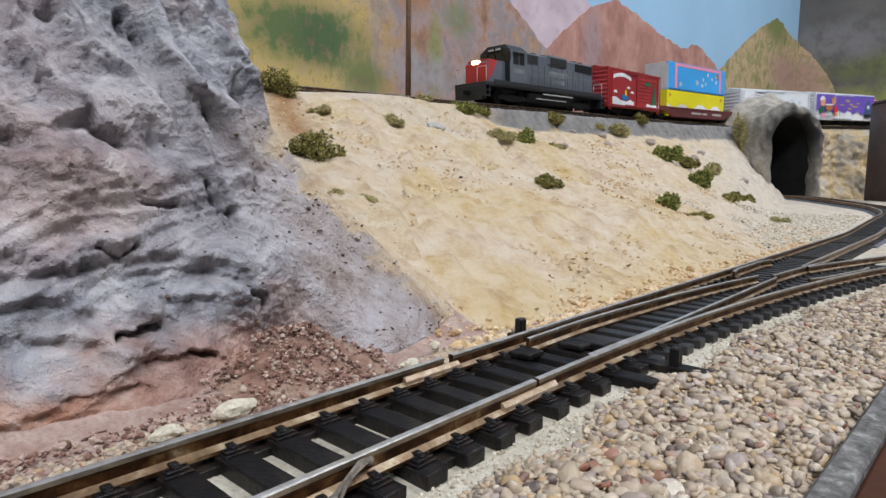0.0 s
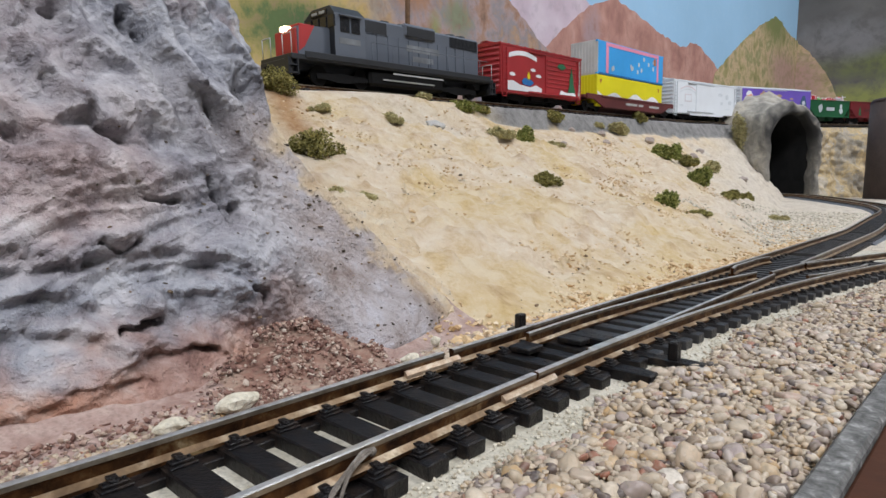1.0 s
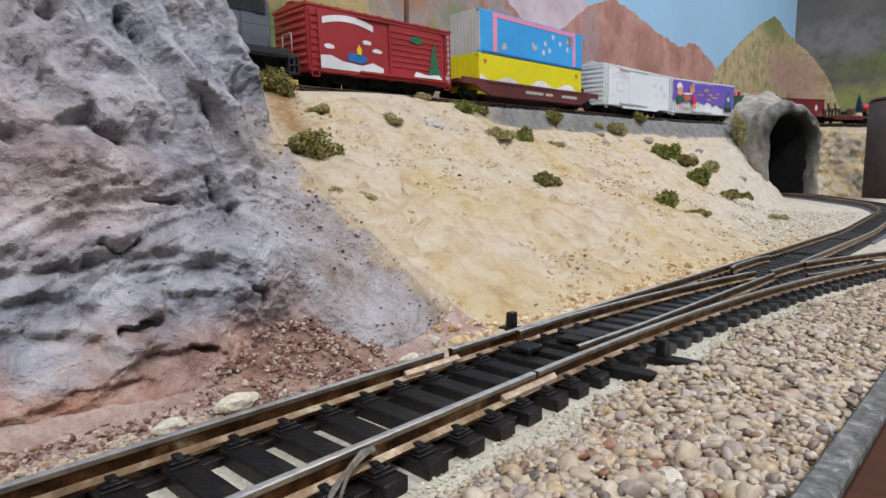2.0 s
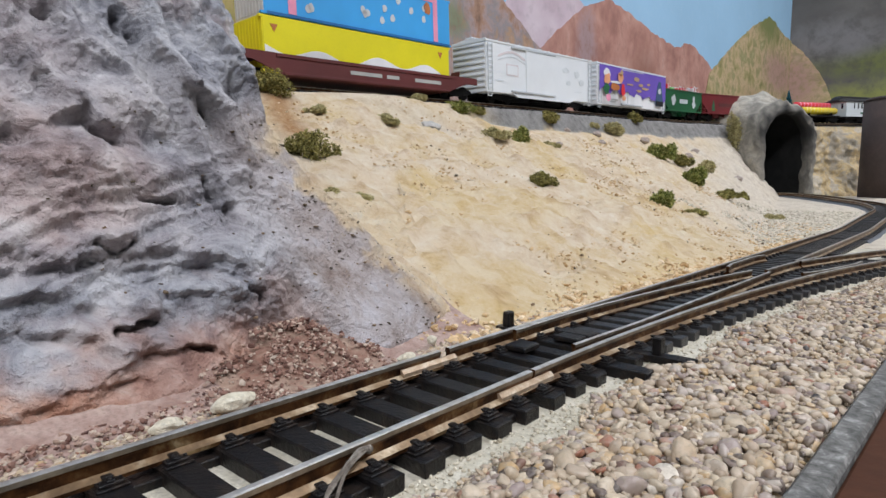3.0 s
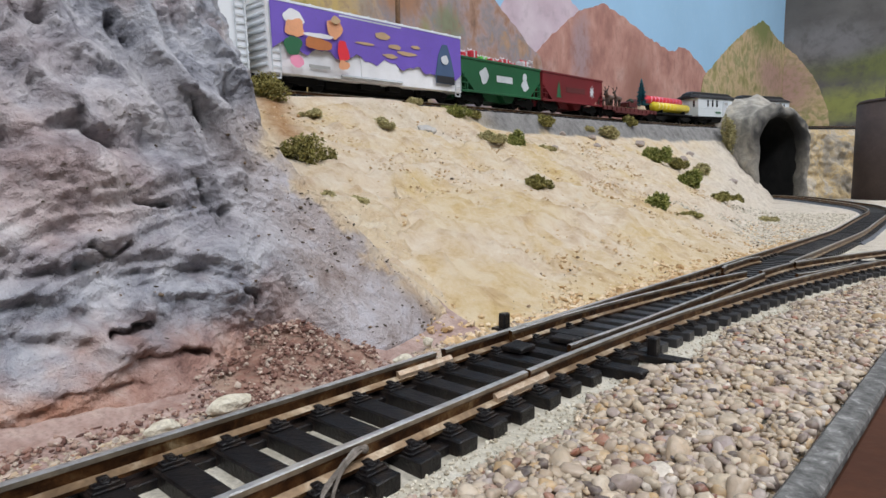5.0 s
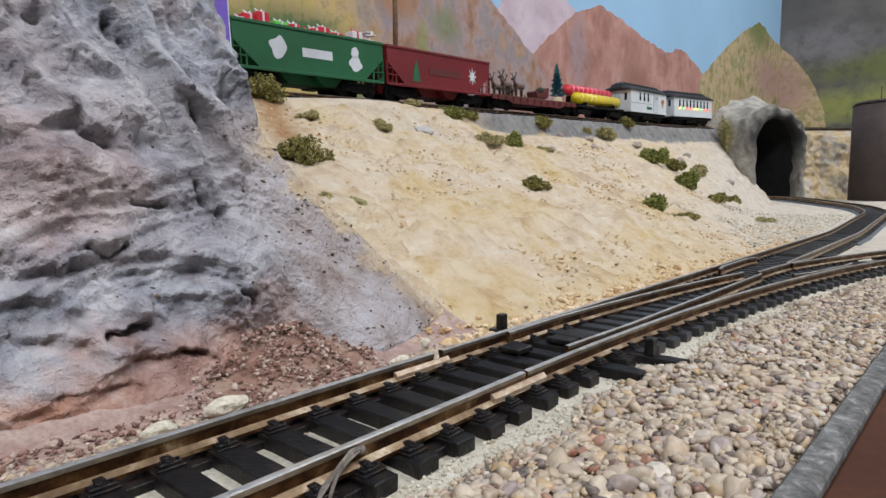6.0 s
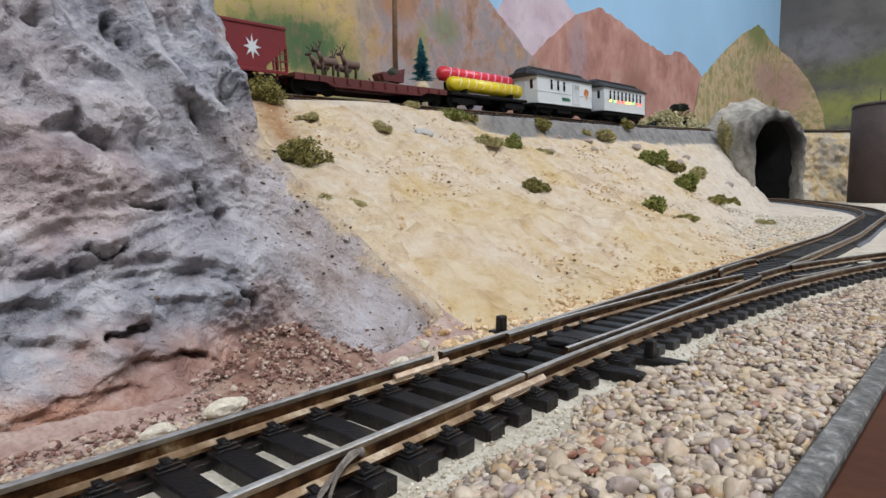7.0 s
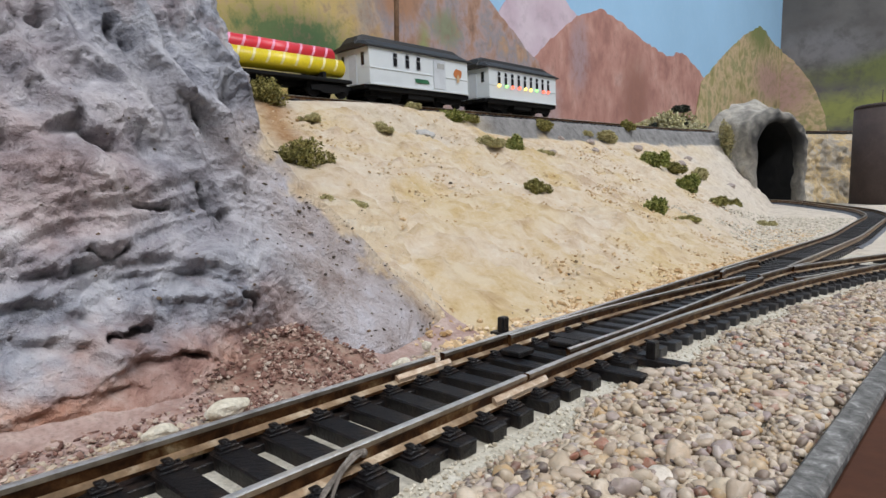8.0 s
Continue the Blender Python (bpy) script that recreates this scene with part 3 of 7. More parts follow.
def cliff():
    zs = np.concatenate([np.linspace(-0.006, 0.070, 300), np.linspace(0.0712, 0.13, 22)])
    na, nb = 440, 80
    P = np.zeros((len(zs), na + nb, 3))
    B01 = np.zeros((len(zs), na + nb))
    near_edge = np.zeros((len(zs), na + nb))
    for i, z in enumerate(zs):
        dm = np.interp(z, [c[0] for c in CLIFF], [c[1] for c in CLIFF]) + float(0.15 + 0.85 * sm(0.034, 0.046, np.array(z))) * (0.0035 * noise.noise(Vector((z * 130, 3.3, 0))) + 0.0018 * noise.noise(Vector((z * 380, 8.3, 0))))
        n0 = CLIFF_N - 0.42 * max(z, 0)
        front = np.linspace(0, 1, na)
        P[i, :na, 1] = -0.03 + (dm + 0.03) * front ** 0.86
        P[i, :na, 0] = n0
        b = np.linspace(0, 1, nb + 1)[1:]
        low = float(sm(0.050, 0.036, np.array(z)))
        gap = max(0.0, 2.1 * max(z, 0) - 0.010)
        P[i, na:, 0] = n0 - (low * (gap + 0.012) * b + (1 - low) * 0.17 * b)
        P[i, na:, 1] = dm + low * ((1.45 * gap + 0.014) * b ** 0.9) + (1 - low) * 0.012 * np.sin(b * 1.2)
        k = np.clip((P[i, :na, 1] - (dm - 0.016)) / 0.016, 0, 1)
        P[i, :na, 0] -= 0.0045 * k ** 3 * (1 - 0.8 * low)
        P[i, na:, 0] -= 0.0045 * (1 - 0.8 * low)
        B01[i, na:] = b * low
        near_edge[i, :na] = np.clip((P[i, :na, 1] - dm + 0.014) / 0.014, 0, 1) * low
        near_edge[i, na:] = low
    P[:, :, 2] = zs[:, None]
    n, d, z = P[..., 0], P[..., 1], P[..., 2]
    n = n + foot_n(d) * sm(0.016, 0.0, z)
    warp = fbm(n * 22, d * 24, z * 22, 2)
    big = fbm(n * 26, d * 26, z * 24 + 5, 3)
    drip = fbm(n * 50 + 9, d * 150 + warp * 1.2, z * 26, 3, 0.5)
    fold = fbm(n * 30, d * 34 + 2, z * 190 + warp * 2.4, 3, 0.5)
    med = fbm(n * 130, d * 130, z * 150, 4, 0.62)
    fine = fbm(n * 480, d * 480, z * 620, 3, 0.65)
    lo = sm(0.034, 0.020, z + 0.006 * warp)
    off = 0.0026 * big + (1 - lo) * 0.0020 * (0.35 - 2.0 * (np.sqrt(drip ** 2 + 0.0012) - 0.02)) + lo * 0.0011 * (0.4 - 2.0 * (np.sqrt(fold ** 2 + 0.0010) - 0.02)) + 0.0009 * med + 0.00034 * fine
    dw, zw = d + 0.0007 * med + 0.0006 * warp, z + 0.0005 * med + 0.0003 * fine
    for course, w, h in LEDGES:
        xs, ys = [c[0] for c in course], [c[1] for c in course]
        side = sm(xs[0] - 0.004, xs[0] + 0.003, dw) * sm(xs[-1] + 0.003, xs[-1] - 0.004, dw)
        v = (zw - np.interp(dw, xs, ys)) / w
        lip = np.where(v > 0, np.exp(-(v / 2.4) ** 2), np.exp(-(v / 0.55) ** 2))
        off += side * h * 0.85 * (lip - 0.38 * np.exp(-((v + 1.4) / 0.7) ** 2))
    for course, w, h in RIBS:
        off += 1.25 * h * np.exp(-(line_distance(dw, zw, course) / w) ** 2)
    for cd, cz, rd, rz, h in KNOBS + PITS:
        g = ((dw - cd) / rd) ** 2 + ((zw - cz) / rz) ** 2
        off += h * np.exp(-g ** 1.5)
    for course, w, h in SLOTS:
        off -= h * np.exp(-(line_distance(dw, zw, course) / w) ** 4)
    calm = sm(0.0, 0.022, d - 0.046 + 0.25 * (z - 0.02))
    calm = np.maximum(calm * sm(0.05, 0.036, z), 0)
    off *= 1 - 0.60 * calm
    off = off * (1 - 0.6 * sm(0.0, 0.3, B01))
    off *= sm(-0.004, 0.003, z)
    off = np.where(np.arange(na + nb)[None, :] >= na, off * 0.8, off)
    hi = sm(0.036, 0.055, z)
    sp = np.concatenate([np.zeros(na), np.ones(nb)])[None, :] * np.ones_like(z)
    n2 = n + off * (0.95 - 0.3 * sp)
    z2 = z + np.clip(off, -0.0012, 0.004) * 0.30 * sm(0, 0.01, z)
    d2 = d + off * 0.5 * sp
    hill = hill_z(n2, d2, np.zeros_like(z2))
    drape = hill + (z2 - hill) * np.exp(-6.5 * B01) + sm(0.0, 0.3, B01) * (0.0030 * fbm(n * 48, d * 48, n * 0 + 4.4, 3, 0.6) + 0.0008 * med + 0.0005) - 0.010 * sm(0.45, 1.0, B01 + 0.3 * big)
    z2 = np.where((B01 > 0) & (z2 > hill), drape, z2)
    V = np.stack([NRM.x * n2 + DIR.x * d2, NRM.y * n2 + DIR.y * d2, z2], -1)
    ob = from_arrays("cliff", V.reshape(-1, 3), grid_faces(len(zs), na + nb), "rock_plaster")
    clear = z2 - hill_z(n2, d2, np.zeros_like(z2))
    tosand = np.maximum(sm(0.011, -0.001, clear + 0.010 * med + 0.006 * big), sm(0.10, 0.55, B01 + 0.45 * med + 0.2 * big)) * sm(0.2, 1.0, near_edge)
    tosand = np.maximum(tosand, 0.85 * sm(0.60, 1.0, near_edge + 0.45 * med + 0.25 * big) * sm(0.036, 0.028, z))
    pinkish = sm(0.050, 0.016, d + 0.014 * warp - 0.006 * big) * sm(0.012, 0.024, z) * (0.5 + 0.8 * big + 0.5 * med)
    rusty = sm(0.0105, 0.002, z + 0.005 * warp + 0.003 * med) * sm(0.066, 0.050, d) * (0.85 + 0.7 * warp)
    for nm, arr in (("sandy", calm * (0.75 + 0.3 * big) * (1 - hi)), ("tosand", tosand), ("pinkish", pinkish), ("rusty", rusty)):
        at = ob.data.attributes.new(nm, "FLOAT", "POINT")
        at.data.foreach_set("value", arr.clip(0, 1).ravel().astype(np.float32))
    sol = ob.modifiers.new("shell", "SOLIDIFY")
    sol.thickness, sol.offset = 0.0012, 1
    tagged(ob, "grey and pink painted plaster rock cliff beside the track", "rock")
    rng = np.random.default_rng(14)
    spots = []
    G = V[:190, 200:na + 40]
    C = calm[:190, 200:na + 40]
    for k in range(700):
        i, j = rng.integers(0, 190), rng.integers(0, G.shape[1])
        if rng.random() > 0.16 + 0.84 * C[i, j]:
            continue
        spots.append((*G[i, j], 0.00012 + 0.0004 * rng.random() ** 2.5))
    scatter("dark_bits", spots, "dark_specks", "dark flecks stuck to the pale rock spur", "litter", 0.45, 1, 17)


cliff()


def branch_n(d):
    return N_NEAR + 0.625 * np.maximum(0, d - 0.068) ** 2


def gravel():
    rng = np.random.default_rng(11)
    near, far = [], []
    for layer in range(3):
        for k in range(9500):
            d = 0.02 + 0.48 * rng.random() ** 1.5
            n1 = float(edge_n(d)) - 0.0006
            n0 = float(branch_n(d)) + 0.0075 + 0.0014 * math.sin(d * 130) + 0.001 * math.sin(d * 311 + 1)
            if n1 - n0 < 0.002:
                continue
            n = n0 + (n1 - n0) * rng.random()
            r = (0.00030 + 0.00058 * rng.random() ** 1.8) * (1.55 if rng.random() < 0.08 else 1) * (0.55 if n < n0 + 0.002 else 1)
            lift = sm(0, 0.006, np.array(n - n0))
            w = W(n, d, BED + 0.0002 + 0.0009 * float(lift) * (0.2 + layer * 0.6) + 0.0002 * rng.random())
            (near if d < 0.17 else far).append((w.x, w.y, w.z, r))
    scatter("gravel", near, "pebbles", "tan, white and brown pebble gravel beside the track", "gravel", 0.62, 2, 5)
    scatter("gravel", far, "pebbles", "tan and cream pebble gravel along the far edge", "gravel", 0.62, 1, 6)


gravel()


def rubble():
    rng = np.random.default_rng(21)
    spots = []
    for k in range(4600):
        d = rng.uniform(0.036, 0.069)
        edge = CLIFF_N + float(foot_n(d)) + 0.0005
        n = edge + (-0.066 - edge) * rng.random() ** 1.25
        if rng.random() < 0.25:
            n -= 0.003 * rng.random()
        if noise.noise(Vector((n * 160, d * 160, 7.0))) < 0.0 and rng.random() < 0.85:
            continue
        w = W(n, d, max(BED, ground_height(n, d)) + 0.0001 + rng.uniform(0, 0.0003) + 0.0005 * max(0.0, 1 - abs(n + 0.078) / 0.008) * max(0.0, 1 - abs(d - 0.058) / 0.014))
        spots.append((w.x, w.y, w.z, 0.00009 + 0.00038 * rng.random() ** 3))
    for k in range(1600):
        d = rng.uniform(0.005, 0.04)
        w = W(-0.0805 + abs(rng.normal(0, 0.003)), d, BED + 0.0004 + rng.uniform(0, 0.0006))
        spots.append((w.x, w.y, w.z, rng.uniform(0.00012, 0.0004)))
    scatter("rubble", spots, "red_rubble", "red-brown crushed rubble at the foot of the cliff", "rubble", 0.8, 1, 7)
    spots = []
    for k in range(6500):
        d = rng.uniform(-0.02, 0.13)
        n = -0.0622 - (0.007 if 0.04 < d < 0.075 else 0.012) * rng.random() ** 1.4
        w = W(n, d, BED + 0.0001)
        spots.append((w.x, w.y, w.z, rng.uniform(0.00015, 0.0005)))
    scatter("ballast_grit", spots, "pebbles", "pale grit between cliff and rail", "gravel", 0.8, 1, 8)
    spots = []
    for k in range(3600):
        d = 0.01 + 0.30 * rng.random() ** 1.4
        n = float(branch_n(d)) + 0.0040 + 0.0055 * rng.random()
        w = W(n, d, BED + 0.0001)
        spots.append((w.x, w.y, w.z, 0.00008 + 0.00022 * rng.random() ** 3))
    for k in range(1400):
        d = rng.uniform(-0.02, 0.14)
        w = W(N_MID + rng.uniform(-0.007, 0.007), d, BED + 0.0001)
        spots.append((w.x, w.y, w.z, 0.00008 + 0.00018 * rng.random() ** 3))
    scatter("roadbed_grit", spots, "roadbed_grains", "fine cream grit on the roadbed", "gravel", 0.7, 1, 12)
    spots = []
    for k in range(2600):
        d = rng.uniform(0.36, 0.66)
        n = -0.070 - 0.075 * rng.random() ** 1.2
        w = W(n, d, ground_height(n, d))
        spots.append((w.x, w.y, w.z, rng.uniform(0.0004, 0.0012)))
    scatter("far_grit", spots, "roadbed_grains", "pale grit inside the far curve", "gravel", 0.6, 1, 13)
    spots, dark = [], []
    for k in range(8500):
        d = 0.08 + 0.45 * rng.random()
        n = -0.075 - 0.17 * rng.random() ** 1.3
        if noise.noise(Vector((n * 45, d * 45, 2.0))) < 0.02 and rng.random() < 0.8:
            continue
        w = W(n, d, ground_height(n, d))
        spots.append((w.x, w.y, w.z, rng.uniform(0.0002, 0.00055) * (1 + 1.4 * d)))
    for k in range(800):
        d = 0.08 + 0.45 * rng.random()
        n = -0.072 - 0.17 * rng.random() ** 1.6
        if noise.noise(Vector((n * 60, d * 60, 5.0))) < 0.12:
            continue
        w = W(n, d, ground_height(n, d) + 0.0005)
        dark.append((w.x, w.y, w.z, (0.0001 + 0.0005 * rng.random() ** 3) * (1 + d)))
    for k in range(2600):
        d = rng.uniform(0.085, 0.40)
        n = -0.0665 - abs(rng.normal(0, 0.004 + 0.008 * max(0.0, noise.noise(Vector((d * 40, 0, 2))))))
        w = W(n, d, max(BED, ground_height(n, d)) + 0.0003)
        spots.append((w.x, w.y, w.z, 0.0002 + 0.0011 * rng.random() ** 2))
    scatter("sand_lumps", spots, "sand_clods", "ochre sand clods on the hillside", "sand", 0.6, 1, 9)
    scatter("dark_bits", dark, "dark_specks", "dark flecks of scenic litter on the slope", "litter", 0.7, 1, 10)


rubble()


def stone(name, n, d, z, size, material, label, seed, lean=0.0):
    rng = np.random.default_rng(seed)
    bm = bmesh.new()
    bmesh.ops.create_icosphere(bm, subdivisions=3, radius=1)
    o = Vector(rng.uniform(0, 50, 3))
    for v in bm.verts:
        f = 1 + 0.28 * noise.noise(v.co * 1.3 + o) + 0.09 * noise.noise(v.co * 4 + o)
        v.co = Vector((v.co.x * size[0], v.co.y * size[1], v.co.z * size[2])) * f
    ob = part(name, bm, material)
    ob.matrix_basis = Matrix.Translation(W(n, d, z)) @ pose(0, 0, 0, lean, 0, 48.6)
    return tagged(ob, label, "stone")


stone("stone", -0.0715, 0.0388, -0.0005, (0.0031, 0.0016, 0.0013), "pale_stone", "pale cream stone beside the rail", 1)
stone("stone", -0.0712, 0.0298, -0.0008, (0.0021, 0.0012, 0.0009), "pale_stone", "small pale cream stone beside the rail", 2)
stone("stone", -0.0690, 0.0690, -0.0006, (0.0020, 0.0011, 0.0010), "pale_stone", "flat pale stone beside the rail", 3)
stone("stone", -0.0725, 0.0790, 0.0000, (0.0011, 0.0009, 0.0009), "pale_stone", "small white stone beside the rail", 4)
stone("stone", -0.2226, 0.2424, 0.0618, (0.0066, 0.004, 0.0024), "grey_slab", "flat grey slab on the sandy slope", 5, 20)

for k, (n, d, a) in enumerate(((-0.2560, 0.4480, 0.0042), (-0.2500, 0.4900, 0.0050), (-0.2350, 0.4700, 0.0040), (-0.2400, 0.5700, 0.0062), (-0.2150, 0.6200, 0.0070), (-0.2050, 0.6600, 0.0060), (-0.2250, 0.6700, 0.0055), (-0.1850, 0.6900, 0.0065), (-0.2290, 0.3900, 0.0030), (-0.1950, 0.2600, 0.0020))):
    stone("stone", n, d, ground_height(n, d) + 0.0004, (a, a * 0.7, a * 0.55), "slope_stone", "pinkish grey stone half buried in the sandy slope", 20 + k, 15)


# ---- track ----
def sweep(bm, pts, profile, mat_of):
    rings = []
    for i, p in enumerate(pts):
        a, b = pts[max(0, i - 1)], pts[min(len(pts) - 1, i + 1)]
        t = (b - a)
        t.z = 0
        t.normalize()
        side = Vector((t.y, -t.x, 0))
        rings.append([bm.verts.new(p + side * u + Vector((0, 0, v))) for u, v in profile])
    k = len(profile)
    for a, b in zip(rings, rings[1:]):
        for i in range(k):
            f = bm.faces.new((a[i], b[i], b[(i + 1) % k], a[(i + 1) % k]))
            f.material_index = mat_of[i]
    bm.faces.new(rings[0]).material_index = 1
    bm.faces.new(rings[-1][::-1]).material_index = 1
    return bm


RAIL = [(-0.0012, -0.0026), (-0.0012, -0.0022), (-0.0004, -0.0018), (-0.00035, -0.0009), (-0.0005, -0.0006), (-0.0005, -0.0001), (-0.0003, 0.0), (0.0003, 0.0), (0.0005, -0.0001), (0.0005, -0.0006), (0.00035, -0.0009), (0.0004, -0.0018), (0.0012, -0.0022), (0.0012, -0.0026)]
RAIL_M = [1, 2, 1, 1, 3, 0, 0, 0, 3, 1, 1, 2, 1, 1]


def rail(name, pts, parent, label=""):
    return part(name, sweep(bmesh.new(), pts, RAIL, RAIL_M), ["rail_head", "rail_web", "rail_foot_highlight", "rail_side"], parent, label)


def spline(pts, step=0.006):
    out = []
    for i in range(len(pts) - 1):
        p0, p1, p2, p3 = pts[max(0, i - 1)], pts[i], pts[i + 1], pts[min(len(pts) - 1, i + 2)]
        k = max(2, int((p2 - p1).length / step))
        for j in range(k):
            t = j / k
            out.append(0.5 * ((2 * p1) + (p2 - p0) * t + (2 * p0 - 5 * p1 + 4 * p2 - p3) * t * t + (3 * p1 - p0 - 3 * p2 + p3) * t ** 3))
    out.append(pts[-1].copy())
    return out


def shifted(pts, u):
    out = []
    for i, p in enumerate(pts):
        t = pts[min(len(pts) - 1, i + 1)] - pts[max(0, i - 1)]
        t.z = 0
        t.normalize()
        out.append(p + Vector((t.y, -t.x, 0)) * u)
    return out


def tie_mesh(name, length, width=0.0033, depth=0.0019, material="tie_plastic", wear=0):
    rng = np.random.default_rng(int(length * 1e5) + wear)
    bm = box(bmesh.new(), -width / 2, width / 2, -length / 2, length / 2, -depth, 0, 0.00018)
    for v in bm.verts:
        v.co += Vector(rng.normal(0, 0.00005, 3))
    me = bpy.data.meshes.new(name)
    bm.to_mesh(me)
    bm.free()
    me.materials.append(MATS[material])
    return me


def chair_mesh():
    """Cast rail fastening: base plate, and on each side a stepped clip with a bolt head and its nut."""
    bm = box(bmesh.new(), -0.00150, 0.00150, -0.0027, 0.0027, 0, 0.00035, 0.0001)
    for s in (-1, 1):
        y = s * 0.00175
        box(bm, -0.0012, 0.0012, y - 0.00062, y + 0.00062, 0.0003, 0.0008, 0.00012)
        box(bm, -0.0005, 0.0005, s * 0.00105 - 0.0004, s * 0.00105 + 0.0004, 0.0006, 0.0012, 0.0001)
        cyl(bm, (0.0, y, 0.0007), (0.0, y, 0.0011), 0.00058, 0.00052, 6)
        cyl(bm, (0.0, y, 0.0010), (0.0, y, 0.00125), 0.00030, 0.00024, 6)
        for x in (-0.0009, 0.0009):
            cyl(bm, (x, y, 0.0007), (x, y, 0.00105), 0.00022, 0.00018, 5)
    bmesh.ops.scale(bm, vec=(1, 1, 0.78), verts=bm.verts)
    me = bpy.data.meshes.new("rail_chair")
    bm.to_mesh(me)
    bm.free()
    me.materials.append(MATS["tie_plastic"])
    return me


def web_mesh():
    """Moulded strip that joins two ties under a rail."""
    bm = box(bmesh.new(), -0.0032, 0.0032, -0.0016, 0.0016, -0.0019, -0.0007, 0.00012)
    me = bpy.data.meshes.new("tie_strip")
    bm.to_mesh(me)
    bm.free()
    me.materials.append(MATS["tie_plastic"])
    return me


TRACK_TURN = 90 - 41.38
MAIN = [W(N_MID, d, float(main_z(d))) for d in (-0.06, 0.05, 0.15, 0.25, 0.33, 0.40, 0.46, 0.52, 0.58, 0.61)]
MAIN += [Vector((x, y, float(main_z(x * DIR.x + y * DIR.y)))) for x, y in ((0.381, 0.511), (0.400, 0.537), (0.417, 0.579), (0.423, 0.626), (0.427, 0.68), (0.424, 0.735), (0.400, 0.84))]


def front_track():
    track = empty("railway_track")
    tagged(track, "model railway track with a turnout, rusty rails and black ties", "railway track")
    chair, strip = chair_mesh(), web_mesh()
    ties = [tie_mesh("tie", 0.0246, wear=k) for k in range(4)]
    rng = random.Random(4)
    d = -0.031
    k = 0
    # plain and turnout ties, square to the main line
    while d < 0.292:
        if d < 0.088:
            n0, n1 = N_MID - 0.0123, N_MID + 0.0123
        else:
            n0, n1 = N_MID - 0.0123, float(branch_n(d)) + 0.0045
        ln = n1 - n0
        me = ties[k % 4] if ln < 0.0248 else tie_mesh("tie", round(ln, 4), material="tie_plastic" if d < 0.1 else "tie_far_sheen")
        if 0.083 < d < 0.094:
            me = tie_mesh("tie", ln + 0.005, 0.0036)
            n1 += 0.005
        mid = 0.5 * (n0 + n1)
        share("tie", me, track, Matrix.Translation(W(mid + rng.uniform(-0.0002, 0.0002), d, TIE_TOP)) @ pose(0, 0, 0, 0, 0, TRACK_TURN + rng.uniform(-0.8, 0.8)))
        for nn in (N_FAR, float(branch_n(d))):
            share("rail_chair", chair, track, Matrix.Translation(W(nn, d, TIE_TOP)) @ pose(0, 0, 0, 0, 0, TRACK_TURN))
        share("tie_strip", strip, track, Matrix.Translation(W(N_FAR + 0.0004, d + 0.0031, TIE_TOP)) @ pose(0, 0, 0, 0, 0, TRACK_TURN))
        if d < 0.16 and k % 2 == 0:
            share("tie_strip", strip, track, Matrix.Translation(W(float(branch_n(d)) + 0.0010, d + 0.0031, TIE_TOP)) @ pose(0, 0, 0, 0, 0, TRACK_TURN))
        if d > 0.15:
            for nn in (N_NEAR, float(branch_n(d)) - 0.0163):
                share("rail_chair", chair, track, Matrix.Translation(W(nn, d, TIE_TOP - 0.0003)) @ pose(0, 0, 0, 0, 0, TRACK_TURN))
        d += 0.00625
        k += 1
    up = Vector((0, 0, RAIL_TOP))
    gap = 0.0675
    rail("stock_rail", [W(N_FAR, a, RAIL_TOP) for a in np.linspace(-0.06, gap - 0.0003, 8)], track)
    rail("stock_rail", [W(N_NEAR, a, RAIL_TOP) for a in np.linspace(-0.06, gap + 0.0006, 8)], track)
    main = spline(MAIN)
    keep = [p for p in main if p.dot(DIR) > gap]
    far = shifted(keep, -0.00815)
    rail("stock_rail", [p + up for p in far], track)
    near_main = [p + up for p in shifted(main, 0.00815) if p.dot(DIR) > 0.236]
    rail("running_rail", near_main, track)
    rail("stock_rail", [W(float(branch_n(a)), a, RAIL_TOP) for a in np.linspace(gap + 0.0012, 0.50, 60)], track)
    rail("branch_rail", [W(float(branch_n(a)) - 0.0163, a, RAIL_TOP) for a in np.linspace(0.238, 0.50, 40)], track)
    # frog, guard rails
    rail("frog", [W(N_NEAR - 0.0016, 0.205, RAIL_TOP), W(N_NEAR - 0.0004, 0.222, RAIL_TOP), W(N_NEAR + 0.0014, 0.242, RAIL_TOP), W(N_NEAR + 0.0035, 0.258, RAIL_TOP)], track, "nickel silver frog")
    rail("guard_rail", [W(N_FAR + 0.0034, 0.205, RAIL_TOP), W(N_FAR + 0.0020, 0.214, RAIL_TOP), W(N_FAR + 0.0020, 0.243, RAIL_TOP), W(N_FAR + 0.0034, 0.252, RAIL_TOP)], track)
    rail("guard_rail", [W(float(branch_n(a)) - o, a, RAIL_TOP) for a, o in ((0.205, 0.0034), (0.214, 0.002), (0.243, 0.002), (0.252, 0.0034))], track)
    # joiners and insulated gaps
    for nn, d0, d1 in ((N_FAR, 0.0585, 0.0705), (N_NEAR, 0.0600, 0.0728)):
        bm = bmesh.new()
        prof = [(0.00035, -0.0022), (0.0011, -0.0022), (0.0011, -0.0016), (0.0006, -0.0011), (0.00035, -0.0011)]
        sweep(bm, [W(nn, a, RAIL_TOP) for a in np.linspace(d0, d1, 4)], prof, [0] * 5)
        part("rail_joiner", bm, ["joiner", "joiner"], track, "bright metal rail joiner")
